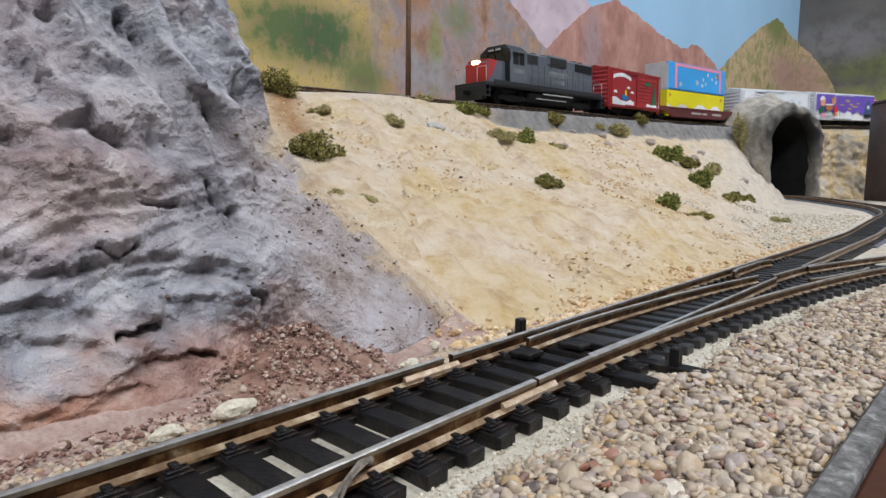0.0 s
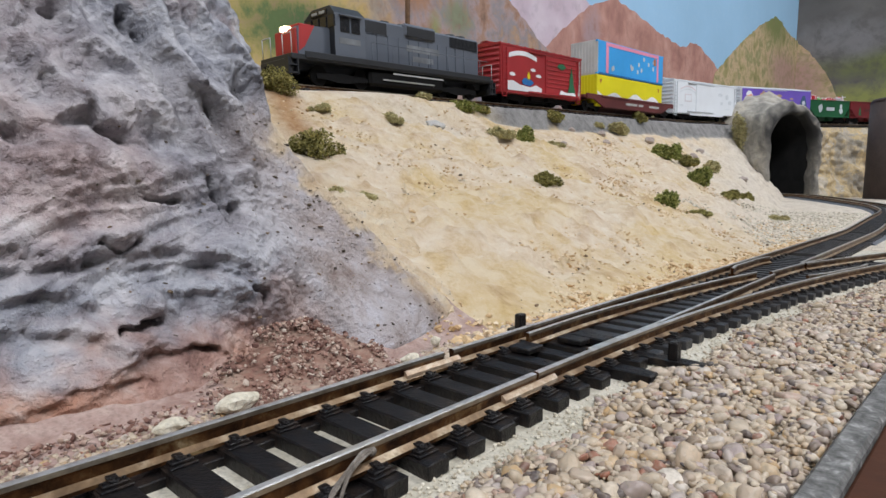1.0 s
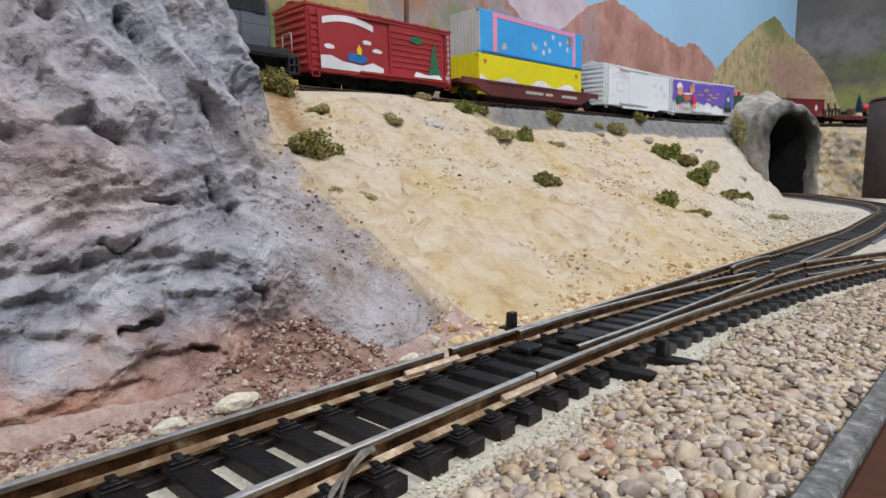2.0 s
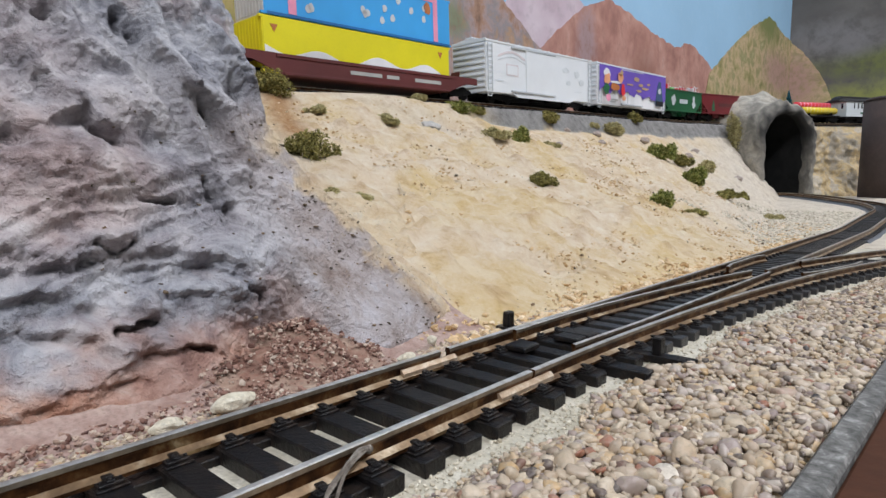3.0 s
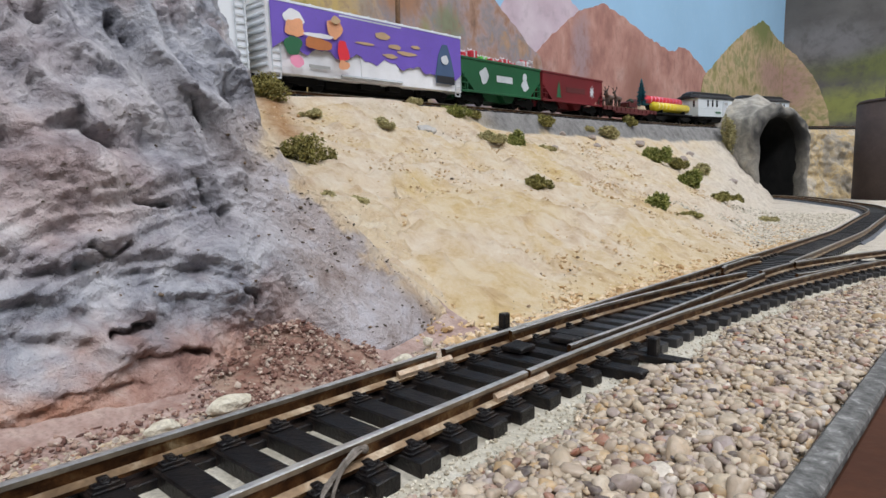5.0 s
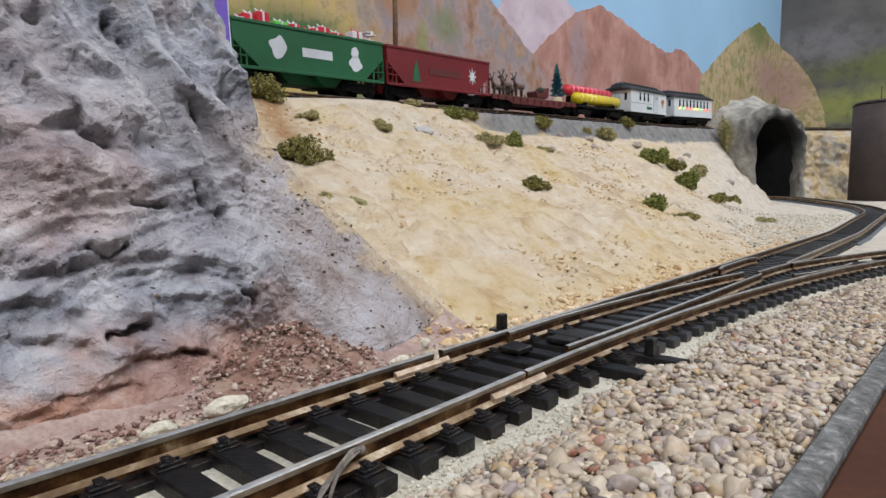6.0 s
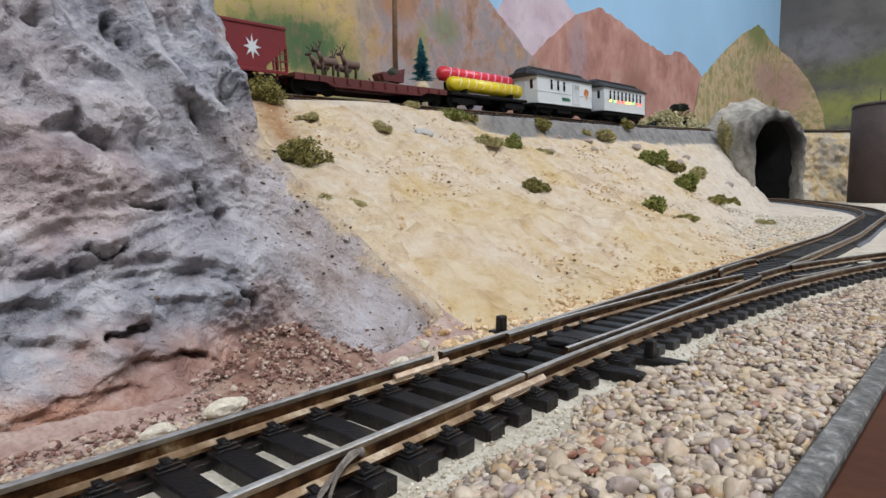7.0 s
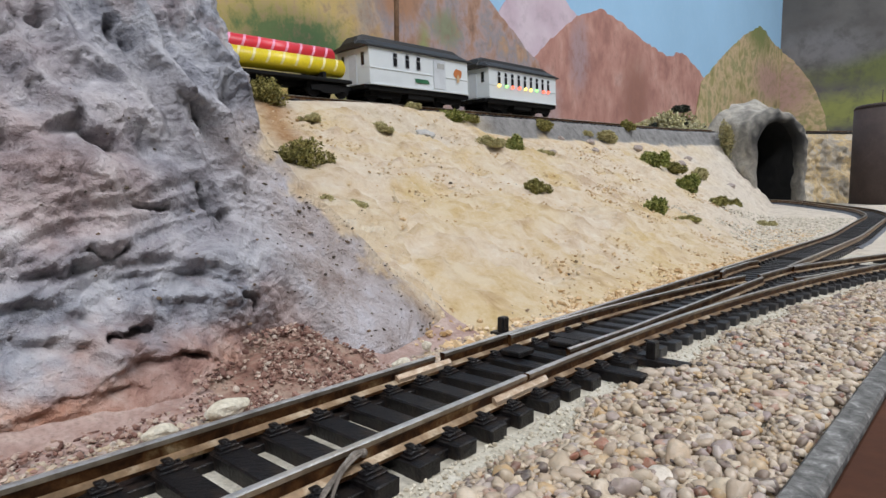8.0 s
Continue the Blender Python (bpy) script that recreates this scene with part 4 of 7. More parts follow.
    # wire soldered to the near rail
    for dx, dn, r in ((0, 0, 0.00028), (0.0006, 0.0003, 0.00020), (-0.0005, 0.0004, 0.00018)):
        course = [(0.0006, 0.0380, 0.0020), (0.0010, 0.0362, 0.0022), (0.0015, 0.0344, 0.0019), (0.0021, 0.0326, 0.0013), (0.0025, 0.0312, 0.0004), (0.0027, 0.0302, -0.0017)]
        pts = [W(N_NEAR + a + dn * k / 3, b + dx * k / 3, c + 0.0002 * math.sin(k * 2 + dx * 4000)) for k, (a, b, c) in enumerate(course)]
        ring = [(r * math.cos(q), r * math.sin(q)) for q in np.linspace(0, 2 * math.pi, 7)[:-1]]
        part("feeder_wire", sweep(bmesh.new(), spline(pts, 0.0006), ring, [0] * 6), ["wire_grey", "wire_grey"], track, "dull frayed feeder wire")
    solder = bmesh.new()
    bmesh.ops.create_icosphere(solder, subdivisions=2, radius=0.0005, matrix=Matrix.Translation(W(N_NEAR + 0.0006, 0.0378, 0.0019)))
    part("solder_blob", solder, "wire_grey", track)
    # throw bar bridge plates between the rails
    for dd, n0, n1 in ((0.0845, N_FAR + 0.002, N_FAR + 0.0062), (0.0955, N_FAR + 0.005, N_FAR + 0.010)):
        bm = bmesh.new()
        box(bm, -0.0024, 0.0024, -(n1 - n0) / 2, (n1 - n0) / 2, 0, 0.0010, 0.0002)
        ob = part("slide_plate", bm, "tie_plastic", track)
        ob.matrix_basis = Matrix.Translation(W(0.5 * (n0 + n1), dd, 0.0002)) @ pose(0, 0, 0, 0, 0, TRACK_TURN)
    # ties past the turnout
    short = tie_mesh("tie", 0.0246, material="tie_far_sheen", wear=9)
    for pts, skip in ((main, 0.296), ([W(float(branch_n(a)) - 0.00815, a) for a in np.linspace(0.29, 0.50, 50)], 0.31)):
        acc = 0.0
        for a, b in zip(pts, pts[1:]):
            if a.dot(DIR) < skip:
                continue
            acc += (b - a).length
            if acc >= 0.0066:
                acc -= 0.0066
                t = (b - a)
                share("tie", short, track, Matrix.Translation(a) @ pose(0, 0, 0, 0, 0, math.degrees(math.atan2(t.y, t.x))))
    return track


front_track()


def far_ballast():
    pts = [p for p in spline(MAIN) if p.dot(DIR) > 0.40]
    bm = sweep(bmesh.new(), pts, [(-0.0165, -0.0035), (-0.0125, -0.0007), (0.0125, -0.0007), (0.0165, -0.0035)], [0] * 4)
    tagged(part("ballast_bed", bm, ["far_ballast", "far_ballast"]), "dark grey ballast under the far curve", "ballast", kind="structure")


far_ballast()


def point_blades():
    """Moving part of the turnout: throw bar with end posts and the two point rails."""
    bar = empty("turnout_points", Matrix.Translation(W(0, 0, 0)))
    tagged(bar, "sliding turnout throw bar with two point rails", "turnout")
    m = pose(0, 0, 0, 0, 0, TRACK_TURN)
    d0 = 0.0985
    bm = bmesh.new()
    box(bm, -0.0016, 0.0016, -0.0205, 0.0190, -0.0014, -0.0002, 0.0001, m=Matrix.Translation(W(N_MID, d0, 0)) @ m)
    part("throw_bar", bm, "tie_plastic", bar)
    for nn in (-0.0690, -0.0378):
        bm = bmesh.new()
        box(bm, -0.0011, 0.0011, -0.0008, 0.0008, -0.0014, 0.0029, 0.00025, m=Matrix.Translation(W(nn, d0, 0)) @ m)
        part("post", bm, "tie_plastic", bar)
    bm = bmesh.new()
    box(bm, -0.002, 0.002, -0.0034, 0.0034, 0.0000, 0.0013, 0.0002, m=Matrix.Translation(W(N_MID - 0.001, d0, 0)) @ m)
    part("slide_block", bm, "tie_plastic", bar)
    return bar


POINTS = point_blades()
BLADE_FAR = empty("point_rail", Matrix.Translation(W(N_FAR, 0.198, 0)))
BLADE_NEAR = empty("point_rail", Matrix.Translation(W(N_NEAR, 0.198, 0)))


def blades():
    for hinge, tip, inner in ((BLADE_FAR, 0.0868, 1), (BLADE_NEAR, 0.0850, -1)):
        tagged(hinge, "rusty turnout point rail resting against the stock rail", "rail", group="turnout point rails")
        org = hinge.matrix_basis.translation
        pts = []
        for a in np.linspace(tip, 0.202, 26):
            if inner == 1:
                nn = max(float(branch_n(a)) - 0.0163, N_FAR + 0.0009) if a > 0.11 else N_FAR + 0.0009
                nn = N_FAR + 0.0009 + (max(0, float(branch_n(a)) - 0.0163 - N_FAR - 0.0009))
            else:
                nn = min(N_NEAR, float(branch_n(a)) - 0.0009)
            pts.append(W(nn, a, RAIL_TOP - 0.0001) - org)
        bm = sweep(bmesh.new(), pts, [(u * 0.8, v) for u, v in RAIL], RAIL_M)
        part("blade", bm, ["rail_head", "rail_web", "rail_foot_highlight", "rail_side"], hinge)


blades()


def rear_heading(s):
    """Bearing of the upper line at s, clockwise from +y."""
    return AR + BEND_K * min(max(s - BEND0, 0.0), BEND1 - BEND0)


def rear_at(s, lat=0.0, z=0.0):
    """Point of the upper line: s along it, lat towards the viewer, z over the shelf."""
    x, y = REAR0.x + math.sin(AR) * min(s, BEND0), REAR0.y + math.cos(AR) * min(s, BEND0)
    h = rear_heading(s)
    if s > BEND0:
        x += (math.cos(AR) - math.cos(h)) / BEND_K
        y += (math.sin(h) - math.sin(AR)) / BEND_K
    if s > BEND1:
        x += math.sin(h) * (s - BEND1)
        y += math.cos(h) * (s - BEND1)
    return Vector((x + math.cos(h) * lat, y - math.sin(h) * lat, REAR0.z + GRADE * s + z))


REAR_TURN = 90 - math.degrees(AR)
REAR_TILT = -math.degrees(math.atan(GRADE))


def rear_track():
    track = empty("railway_track")
    tagged(track, "dark model railway track on the upper shelf", "railway track")
    for lat in (-0.00815, 0.00815):
        rail("rail", [rear_at(s, lat, REAR_RAIL) for s in np.linspace(-0.4, 1.5, 90)], track)
    me = tie_mesh("tie", 0.0262, material="tie_far_sheen", wear=3)
    s = -0.34
    for k in range(230):
        share("tie", me, track, Matrix.Translation(rear_at(s, 0, REAR_RAIL - 0.0026)) @ pose(0, 0, 0, 0, REAR_TILT, 90 - math.degrees(rear_heading(s))))
        s += 0.0082


rear_track()


# ---- tunnel ----
def tunnel():
    ob = empty("tunnel_portal", Matrix.Translation(TUN) @ pose(0, 0, 0, 0, 0, TUN_TURN))
    tagged(ob, "rough grey plaster tunnel portal, bore coloured black for its shade", "tunnel portal")
    half, leg, rise = 0.0325, 0.066, 0.036
    arch = [(-half, z) for z in np.linspace(-0.004, leg, 14)[:-1]]
    arch += [(-half * math.cos(a), leg + rise * math.sin(a)) for a in np.linspace(0, math.pi, 26)]
    arch += [(half, z) for z in np.linspace(leg, -0.004, 14)[1:]]
    cen = Vector((0, 0, 0.035))

    def skin(name, profile, material):
        V = []
        for x, z in arch:
            out = Vector((x, 0, max(0, z - leg * 0.8))).normalized() if z > leg * 0.5 else Vector((math.copysign(1, x), 0, 0))
            for r, y in profile:
                p = Vector((x, y, z)) + out * r
                q = p * 60
                k = noise.noise(q) * 0.0060 + noise.noise(q * 2.3) * 0.0035 + noise.noise(q * 6) * 0.0016
                V.append(p + out * k * (1 if r > 0.004 else 0.2) + Vector((0, 1, 0)) * (noise.noise(q + Vector((9, 3, 1))) * 0.004))
        o = from_arrays(name, np.array([tuple(v) for v in V]), grid_faces(len(arch), len(profile)), material, parent=ob)
        return o

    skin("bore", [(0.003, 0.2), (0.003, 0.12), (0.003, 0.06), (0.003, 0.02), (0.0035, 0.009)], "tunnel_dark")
    collar = skin("collar", [(0.002, 0.016), (0.0, 0.006), (0.002, 0.0), (0.006, -0.001), (0.010, 0.001), (0.013, 0.005), (0.015, 0.010), (0.0165, 0.017), (0.018, 0.024), (0.020, 0.033), (0.024, 0.045), (0.034, 0.06)], "tunnel_rock")
    # darker round the mouth, strongest over the crown
    mouth_dark = np.array([[float(sm(0.2, 1.0, np.array(1.25 - 0.12 * j + 0.5 * noise.noise(Vector((x * 90, z * 90, j)))))) * (0.35 + 0.65 * float(sm(0.03, 0.08, np.array(z)))) for j in range(12)] for x, z in arch])
    at = collar.data.attributes.new("mouth_dark", "FLOAT", "POINT")
    at.data.foreach_set("value", mouth_dark.ravel().astype(np.float32))
    # added black plate stands in for the unlit depth of the bore
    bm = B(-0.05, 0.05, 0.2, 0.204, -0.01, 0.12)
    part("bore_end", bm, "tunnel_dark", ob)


tunnel()


def rock_wall():
    """Ochre and grey plaster rock beside the portal, under the upper line."""
    us, vs = np.linspace(0.046, 0.200, 70), np.linspace(-0.006, 0.088, 44)
    u, v = np.meshgrid(us, vs, indexing="ij")
    big = fbm(u * 34, v * 30, u * 0 + 2.2, 3)
    med = fbm(u * 110, v * 120, u * 0 + 6.1, 4, 0.6)
    y = 0.014 + 0.30 * v + 0.10 * (u - 0.03) - 0.009 * big - 0.004 * med - 0.008 * sm(0.02, 0.0, v)
    ob = from_arrays("rock_face", np.stack([u, y, v], -1).reshape(-1, 3), grid_faces(70, 44), "cliff_yellow")
    ob.matrix_basis = Matrix.Translation(TUN) @ pose(0, 0, 0, 0, 0, TUN_TURN)
    sol = ob.modifiers.new("shell", "SOLIDIFY")
    sol.thickness, sol.offset = 0.003, -1
    tagged(ob, "ochre and grey plaster rock face beside the tunnel", "rock")


rock_wall()


# ---- painted backdrop ----
def mural(name, stops, scale, patches=(), streak=1.0, drift=None):
    """Brushed scenic paint: mottled ground colour, soft round patches (x, z, rx, rz, colour) and an optional drift of colour along x."""
    m, nt, b, co = base(name)
    mp = nd(nt, "ShaderNodeMapping", Scale=(1.0, 1.0, streak))
    nt.links.new(co, mp.inputs["Vector"])
    v = mp.outputs[0]
    n1 = noise_tex(nt, v, scale, 5, 0.6, 0.3)
    n2 = noise_tex(nt, v, scale * 3.1, 6, 0.7, 0.2)
    c = ramp(nt, n1, stops)
    sep = nt.nodes.new("ShaderNodeSeparateXYZ")
    nt.links.new(co, sep.inputs[0])
    if drift:
        x0, x1, other = drift
        w = nt.nodes.new("ShaderNodeMath")
        w.operation = "MULTIPLY_ADD"
        nt.links.new(n1, w.inputs[0])
        w.inputs[1].default_value = 0.16
        nt.links.new(sep.outputs[0], w.inputs[2])
        c = mix(nt, stretch(nt, x0 + 0.08, x1 + 0.08, w.outputs[0]), c, ramp(nt, n2, other))
    for px, pz, rx, rz, col in patches:
        q = nd(nt, "ShaderNodeMapping", Location=(-px / rx, 0, -pz / rz), Scale=(1 / rx, 0.0, 1 / rz))
        nt.links.new(co, q.inputs["Vector"])
        ln = nt.nodes.new("ShaderNodeVectorMath")
        ln.operation = "LENGTH"
        nt.links.new(q.outputs[0], ln.inputs[0])
        w = nt.nodes.new("ShaderNodeMath")
        w.operation = "MULTIPLY_ADD"
        nt.links.new(n2, w.inputs[0])
        w.inputs[1].default_value = 1.3
        nt.links.new(ln.outputs["Value"], w.inputs[2])
        c = mix(nt, stretch(nt, 1.75, 1.05, w.outputs[0]), c, mix(nt, n2, col, tuple(k * 0.55 for k in col)))
    c = mix(nt, stretch(nt, 0.50, 0.80, n2), c, tuple(k * 0.7 for k in stops[1][1]))
    nt.links.new(c, b.inputs["Base Color"])
    b.inputs["Roughness"].default_value = 0.85


def backdrop():
    m = Matrix.Translation(Vector((REAR0.x - math.cos(AR) * 0.13, REAR0.y + math.sin(AR) * 0.13, 0))) @ pose(0, 0, 0, 0, 0, REAR_TURN)
    board = empty("backdrop", m)
    tagged(board, "painted desert mountain backdrop board behind the layout", "backdrop", kind="structure")
    paint("paint_sky", (0.36, 0.60, 0.82), 0.85, var=0.10, scale=14, bump_mm=0, dirt=(0.60, 0.74, 0.86), dirt_amount=0.15)
    mural("paint_lilac", [(0.3, (0.52, 0.38, 0.44)), (0.5, (0.62, 0.50, 0.56)), (0.7, (0.72, 0.62, 0.66))], 12)
    mural("paint_brown", [(0.28, (0.30, 0.14, 0.115)), (0.45, (0.45, 0.225, 0.18)), (0.58, (0.54, 0.30, 0.24)), (0.75, (0.60, 0.42, 0.36))], 22, ((0.33, 0.14, 0.05, 0.05, (0.55, 0.40, 0.38)), (0.42, 0.22, 0.03, 0.06, (0.50, 0.34, 0.34)), (0.60, 0.18, 0.06, 0.08, (0.42, 0.20, 0.15))), 0.75)
    mural("paint_left", [(0.30, (0.20, 0.12, 0.085)), (0.42, (0.40, 0.235, 0.16)), (0.50, (0.42, 0.31, 0.29)), (0.58, (0.30, 0.27, 0.28)), (0.68, (0.46, 0.29, 0.18)), (0.78, (0.50, 0.38, 0.36))], 34,
          ((-0.035, 0.152, 0.075, 0.034, (0.15, 0.22, 0.08)), (-0.02, 0.150, 0.03, 0.026, (0.10, 0.18, 0.07)), (0.025, 0.125, 0.03, 0.02, (0.24, 0.28, 0.10)), (0.115, 0.155, 0.012, 0.05, (0.36, 0.38, 0.16)), (0.10, 0.14, 0.05, 0.02, (0.46, 0.42, 0.42)), (0.22, 0.15, 0.05, 0.03, (0.46, 0.35, 0.33)), (0.15, 0.20, 0.025, 0.02, (0.30, 0.32, 0.20)), (0.19, 0.13, 0.03, 0.018, (0.34, 0.30, 0.34)), (0.08, 0.21, 0.03, 0.02, (0.50, 0.27, 0.16))), 0.8,
          (0.075, -0.015, [(0.3, (0.46, 0.34, 0.12)), (0.5, (0.62, 0.46, 0.16)), (0.7, (0.64, 0.52, 0.26))]))
    mural("paint_peak", [(0.30, (0.17, 0.16, 0.06)), (0.42, (0.38, 0.33, 0.14)), (0.52, (0.60, 0.44, 0.27)), (0.60, (0.30, 0.29, 0.12)), (0.72, (0.55, 0.46, 0.28))], 24, ((1.245, 0.42, 0.12, 0.06, (0.26, 0.29, 0.10)), (1.36, 0.31, 0.16, 0.06, (0.60, 0.38, 0.30)), (1.15, 0.22, 0.1, 0.04, (0.60, 0.42, 0.24)), (0.0, 0.30, 0.09, 0.09, (0.56, 0.36, 0.29))), 1.0)
    mural("paint_dark", [(0.3, (0.085, 0.078, 0.072)), (0.5, (0.12, 0.112, 0.105)), (0.7, (0.165, 0.155, 0.145))], 5, ((0.28, 0.34, 0.3, 0.045, (0.20, 0.22, 0.08)), (0.22, 0.245, 0.3, 0.05, (0.34, 0.36, 0.11)), (0.10, 0.40, 0.12, 0.06, (0.26, 0.25, 0.25))))
    part("sky_panel", B(-0.8, 1.46, 0, 0.006, -0.1, 0.75), "paint_sky", board, "pale blue painted sky")

    def jag(o, amp=0.005):
        out = []
        for a, b in zip(o, o[1:] + o[:1]):
            out.append(a)
            k = int(math.hypot(b[0] - a[0], b[1] - a[1]) / 0.008)
            for j in range(1, k):
                t = j / k
                x, z = a[0] + (b[0] - a[0]) * t, a[1] + (b[1] - a[1]) * t
                q = noise.noise(Vector((x, z, 1)) * 45) + 0.6 * noise.noise(Vector((x, z, 4)) * 120)
                out.append((x, z + q * amp))
        return out[::-1]

    def shape(name, outline, layer, material, label, where=board):
        part(name, prism(bmesh.new(), jag(outline), -0.0010 * layer, -0.0010 * layer + 0.0008), material, where, label)

    low = 0.02
    shape("painted_haze", [(0.15, low), (0.218, 0.211), (0.249, 0.249), (0.317, 0.31), (0.397, 0.276), (0.46, 0.244), (0.55, low)], 1, "paint_lilac", "hazy lilac painted mountain")
    shape("painted_peaks", [(0.2, low), (0.284, 0.179), (0.319, 0.204), (0.37, 0.242), (0.427, 0.276), (0.481, 0.295), (0.507, 0.292), (0.582, 0.284), (0.645, 0.276), (0.715, 0.268), (0.784, 0.286), (0.847, 0.274), (0.903, 0.257), (0.962, 0.226), (1.2, low)], 2, "paint_brown", "red-brown painted mountain peaks")
    shape("painted_slope", [(-0.7, low), (-0.7, 0.34), (-0.014, 0.28), (0.119, 0.256), (0.208, 0.251), (0.249, 0.23), (0.283, 0.211), (0.32, 0.194), (0.38, low)], 3, "paint_left", "ochre meadow and brown foothill paint")
    shape("painted_hill", [(0.80, low), (0.849, 0.16), (0.88, 0.248), (0.953, 0.291), (1.034, 0.336), (1.142, 0.388), (1.244, 0.427), (1.300, 0.428), (1.343, 0.416), (1.4585, 0.408), (1.4585, low)], 4, "paint_peak", "green and tan painted hill")
    # side panel past the corner, turned towards the room
    side = empty("backdrop", m @ Matrix.Translation((1.46, 0, 0)) @ pose(0, 0, 0, 0, 0, -78))
    tagged(side, "dark grey backdrop panel round the room corner", "backdrop", kind="structure")
    part("panel", B(0, 1.6, 0, 0.006, -0.1, 0.95), "paint_dark", side)
    shape("painted_hill", [(0.0015, low), (0.0015, 0.407), (0.032, 0.379), (0.059, 0.34), (0.086, 0.292), (0.107, 0.234), (0.135, low)], 1, "paint_peak", "tan painted hillside", side)


backdrop()


def shed():
    ob = empty("storage_tank", Matrix.Translation((0.479, 0.655, 0.0165)))
    tagged(ob, "dark brown upright tank beside the far curve", "tank")
    bm = cyl(bmesh.new(), (0.035, 0.02, -0.004), (0.035, 0.02, 0.110), 0.036, seg=48)
    part("shell", bm, "shed_brown", ob)
    bm = cyl(bmesh.new(), (0.035, 0.02, 0.110), (0.035, 0.02, 0.1135), 0.0366, 0.034, seg=48)
    part("roof", bm, "shed_brown", ob)
    bm = cyl(bmesh.new(), (0.012, 0.005, 0.11), (0.012, 0.005, 0.128), 0.0005, seg=6)
    part("vent_pipe", bm, "shed_brown", ob)


shed()


def utility_pole():
    s = -0.012
    p = rear_at(s, -0.03, 0)
    ob = empty("telegraph_pole", Matrix.Translation(p))
    tagged(ob, "brown wooden telegraph pole behind the upper track", "pole")
    part("shaft", cyl(bmesh.new(), (0, 0, -0.004), (0, 0, 0.14), 0.0021, 0.0016, 10), "pole_wood", ob)
    part("crossarm", B(-0.014, 0.014, -0.001, 0.001, 0.126, 0.129, 0.0003), "pole_wood", ob)


utility_pole()


# ---- plants ----
def bush(name, centre, size, material, label, count=2600, leaf=0.0011, seed=1):
    """A mossy clump: many small leaf blades on the outside of a dozen uneven lobes, with stray sprigs."""
    rng = np.random.default_rng(seed)
    k = 13
    lobes = rng.normal(0, 0.40, (k, 3))
    lobes[:, 2] = rng.uniform(0.05, 0.75, k) * (1 - 0.5 * np.hypot(lobes[:, 0], lobes[:, 1]).clip(0, 1))
    rad = rng.uniform(0.20, 0.42, k)
    pick = rng.integers(0, k, count)
    way = rng.normal(size=(count, 3))
    way /= np.linalg.norm(way, axis=1)[:, None]
    c = lobes[pick] + way * (rad[pick] * rng.uniform(0.55, 1.12, count))[:, None]
    c[:, 2] = np.maximum(c[:, 2], -0.12)
    p = np.array(centre) + c * np.array(size)
    a = way + rng.normal(0, 0.8, (count, 3))
    a /= np.linalg.norm(a, axis=1)[:, None]
    b = np.cross(a, rng.normal(size=(count, 3)))
    b /= np.linalg.norm(b, axis=1)[:, None]
    e = np.cross(a, b)
    l = (leaf * rng.uniform(0.5, 1.5, count))[:, None]
    V = np.stack([p + a * l, p + b * l * 0.5, p - a * l, p - b * l * 0.5, p + e * l * 0.35], 1).reshape(-1, 3)
    F = (np.array([(0, 1, 4), (1, 2, 4), (2, 3, 4), (3, 0, 4)])[None] + 5 * np.arange(count)[:, None, None]).reshape(-1, 3)
    ob = from_arrays(name, V, F, material, smooth=False)
    return tagged(ob, label, "bush")


BUSHES = [
    # across, along, half width, half height, leaf colour
    (-0.2585, 0.1672, 0.0100, 0.0108, "leaf_olive"), (-0.1752, 0.1267, 0.0092, 0.0072, "leaf_olive"),
    (-0.2215, 0.2070, 0.0052, 0.0034, "leaf_yellow"), (-0.2640, 0.3174, 0.0090, 0.0062, "leaf_green"),
    (-0.2640, 0.3364, 0.0052, 0.0034, "leaf_olive"), (-0.2560, 0.2680, 0.0050, 0.0026, "leaf_yellow"),
    (-0.2170, 0.2908, 0.0100, 0.0046, "leaf_yellow"), (-0.2117, 0.3178, 0.0068, 0.0088, "leaf_green"),
    (-0.2610, 0.4242, 0.0090, 0.0056, "leaf_olive"), (-0.1483, 0.2375, 0.0050, 0.0042, "leaf_olive"),
    (-0.2171, 0.3588, 0.0050, 0.0035, "leaf_yellow"), (-0.1450, 0.1130, 0.0026, 0.0013, "leaf_yellow"),
    (-0.1400, 0.1200, 0.0036, 0.0014, "leaf_yellow"), (-0.2528, 0.5272, 0.0130, 0.0078, "leaf_yellow"),
    (-0.2590, 0.5892, 0.0070, 0.0074, "leaf_olive"), (-0.2122, 0.5425, 0.0104, 0.0100, "leaf_green"),
    (-0.2012, 0.5627, 0.0085, 0.0066, "leaf_olive"), (-0.1935, 0.6064, 0.0098, 0.0090, "leaf_yellow"),
    (-0.1697, 0.5115, 0.0095, 0.0100, "leaf_green"), (-0.1305, 0.3381, 0.0062, 0.0070, "leaf_green"),
    (-0.1185, 0.3543, 0.0070, 0.0022, "leaf_olive"), (-0.1510, 0.5272, 0.0070, 0.0045, "leaf_olive"),
    (-0.1521, 0.5840, 0.0042, 0.0042, "leaf_olive"), (-0.2230, 0.8058, 0.0120, 0.0340, "leaf_yellow"),
    (-0.2128, 0.8237, 0.0065, 0.0110, "leaf_black"), (-0.2575, 0.4988, 0.0060, 0.0030, "leaf_yellow"),
    (-0.1238, 0.5601, 0.0090, 0.0026, "leaf_yellow"), (-0.2330, 0.1739, 0.0055, 0.0024, "leaf_yellow"),
]
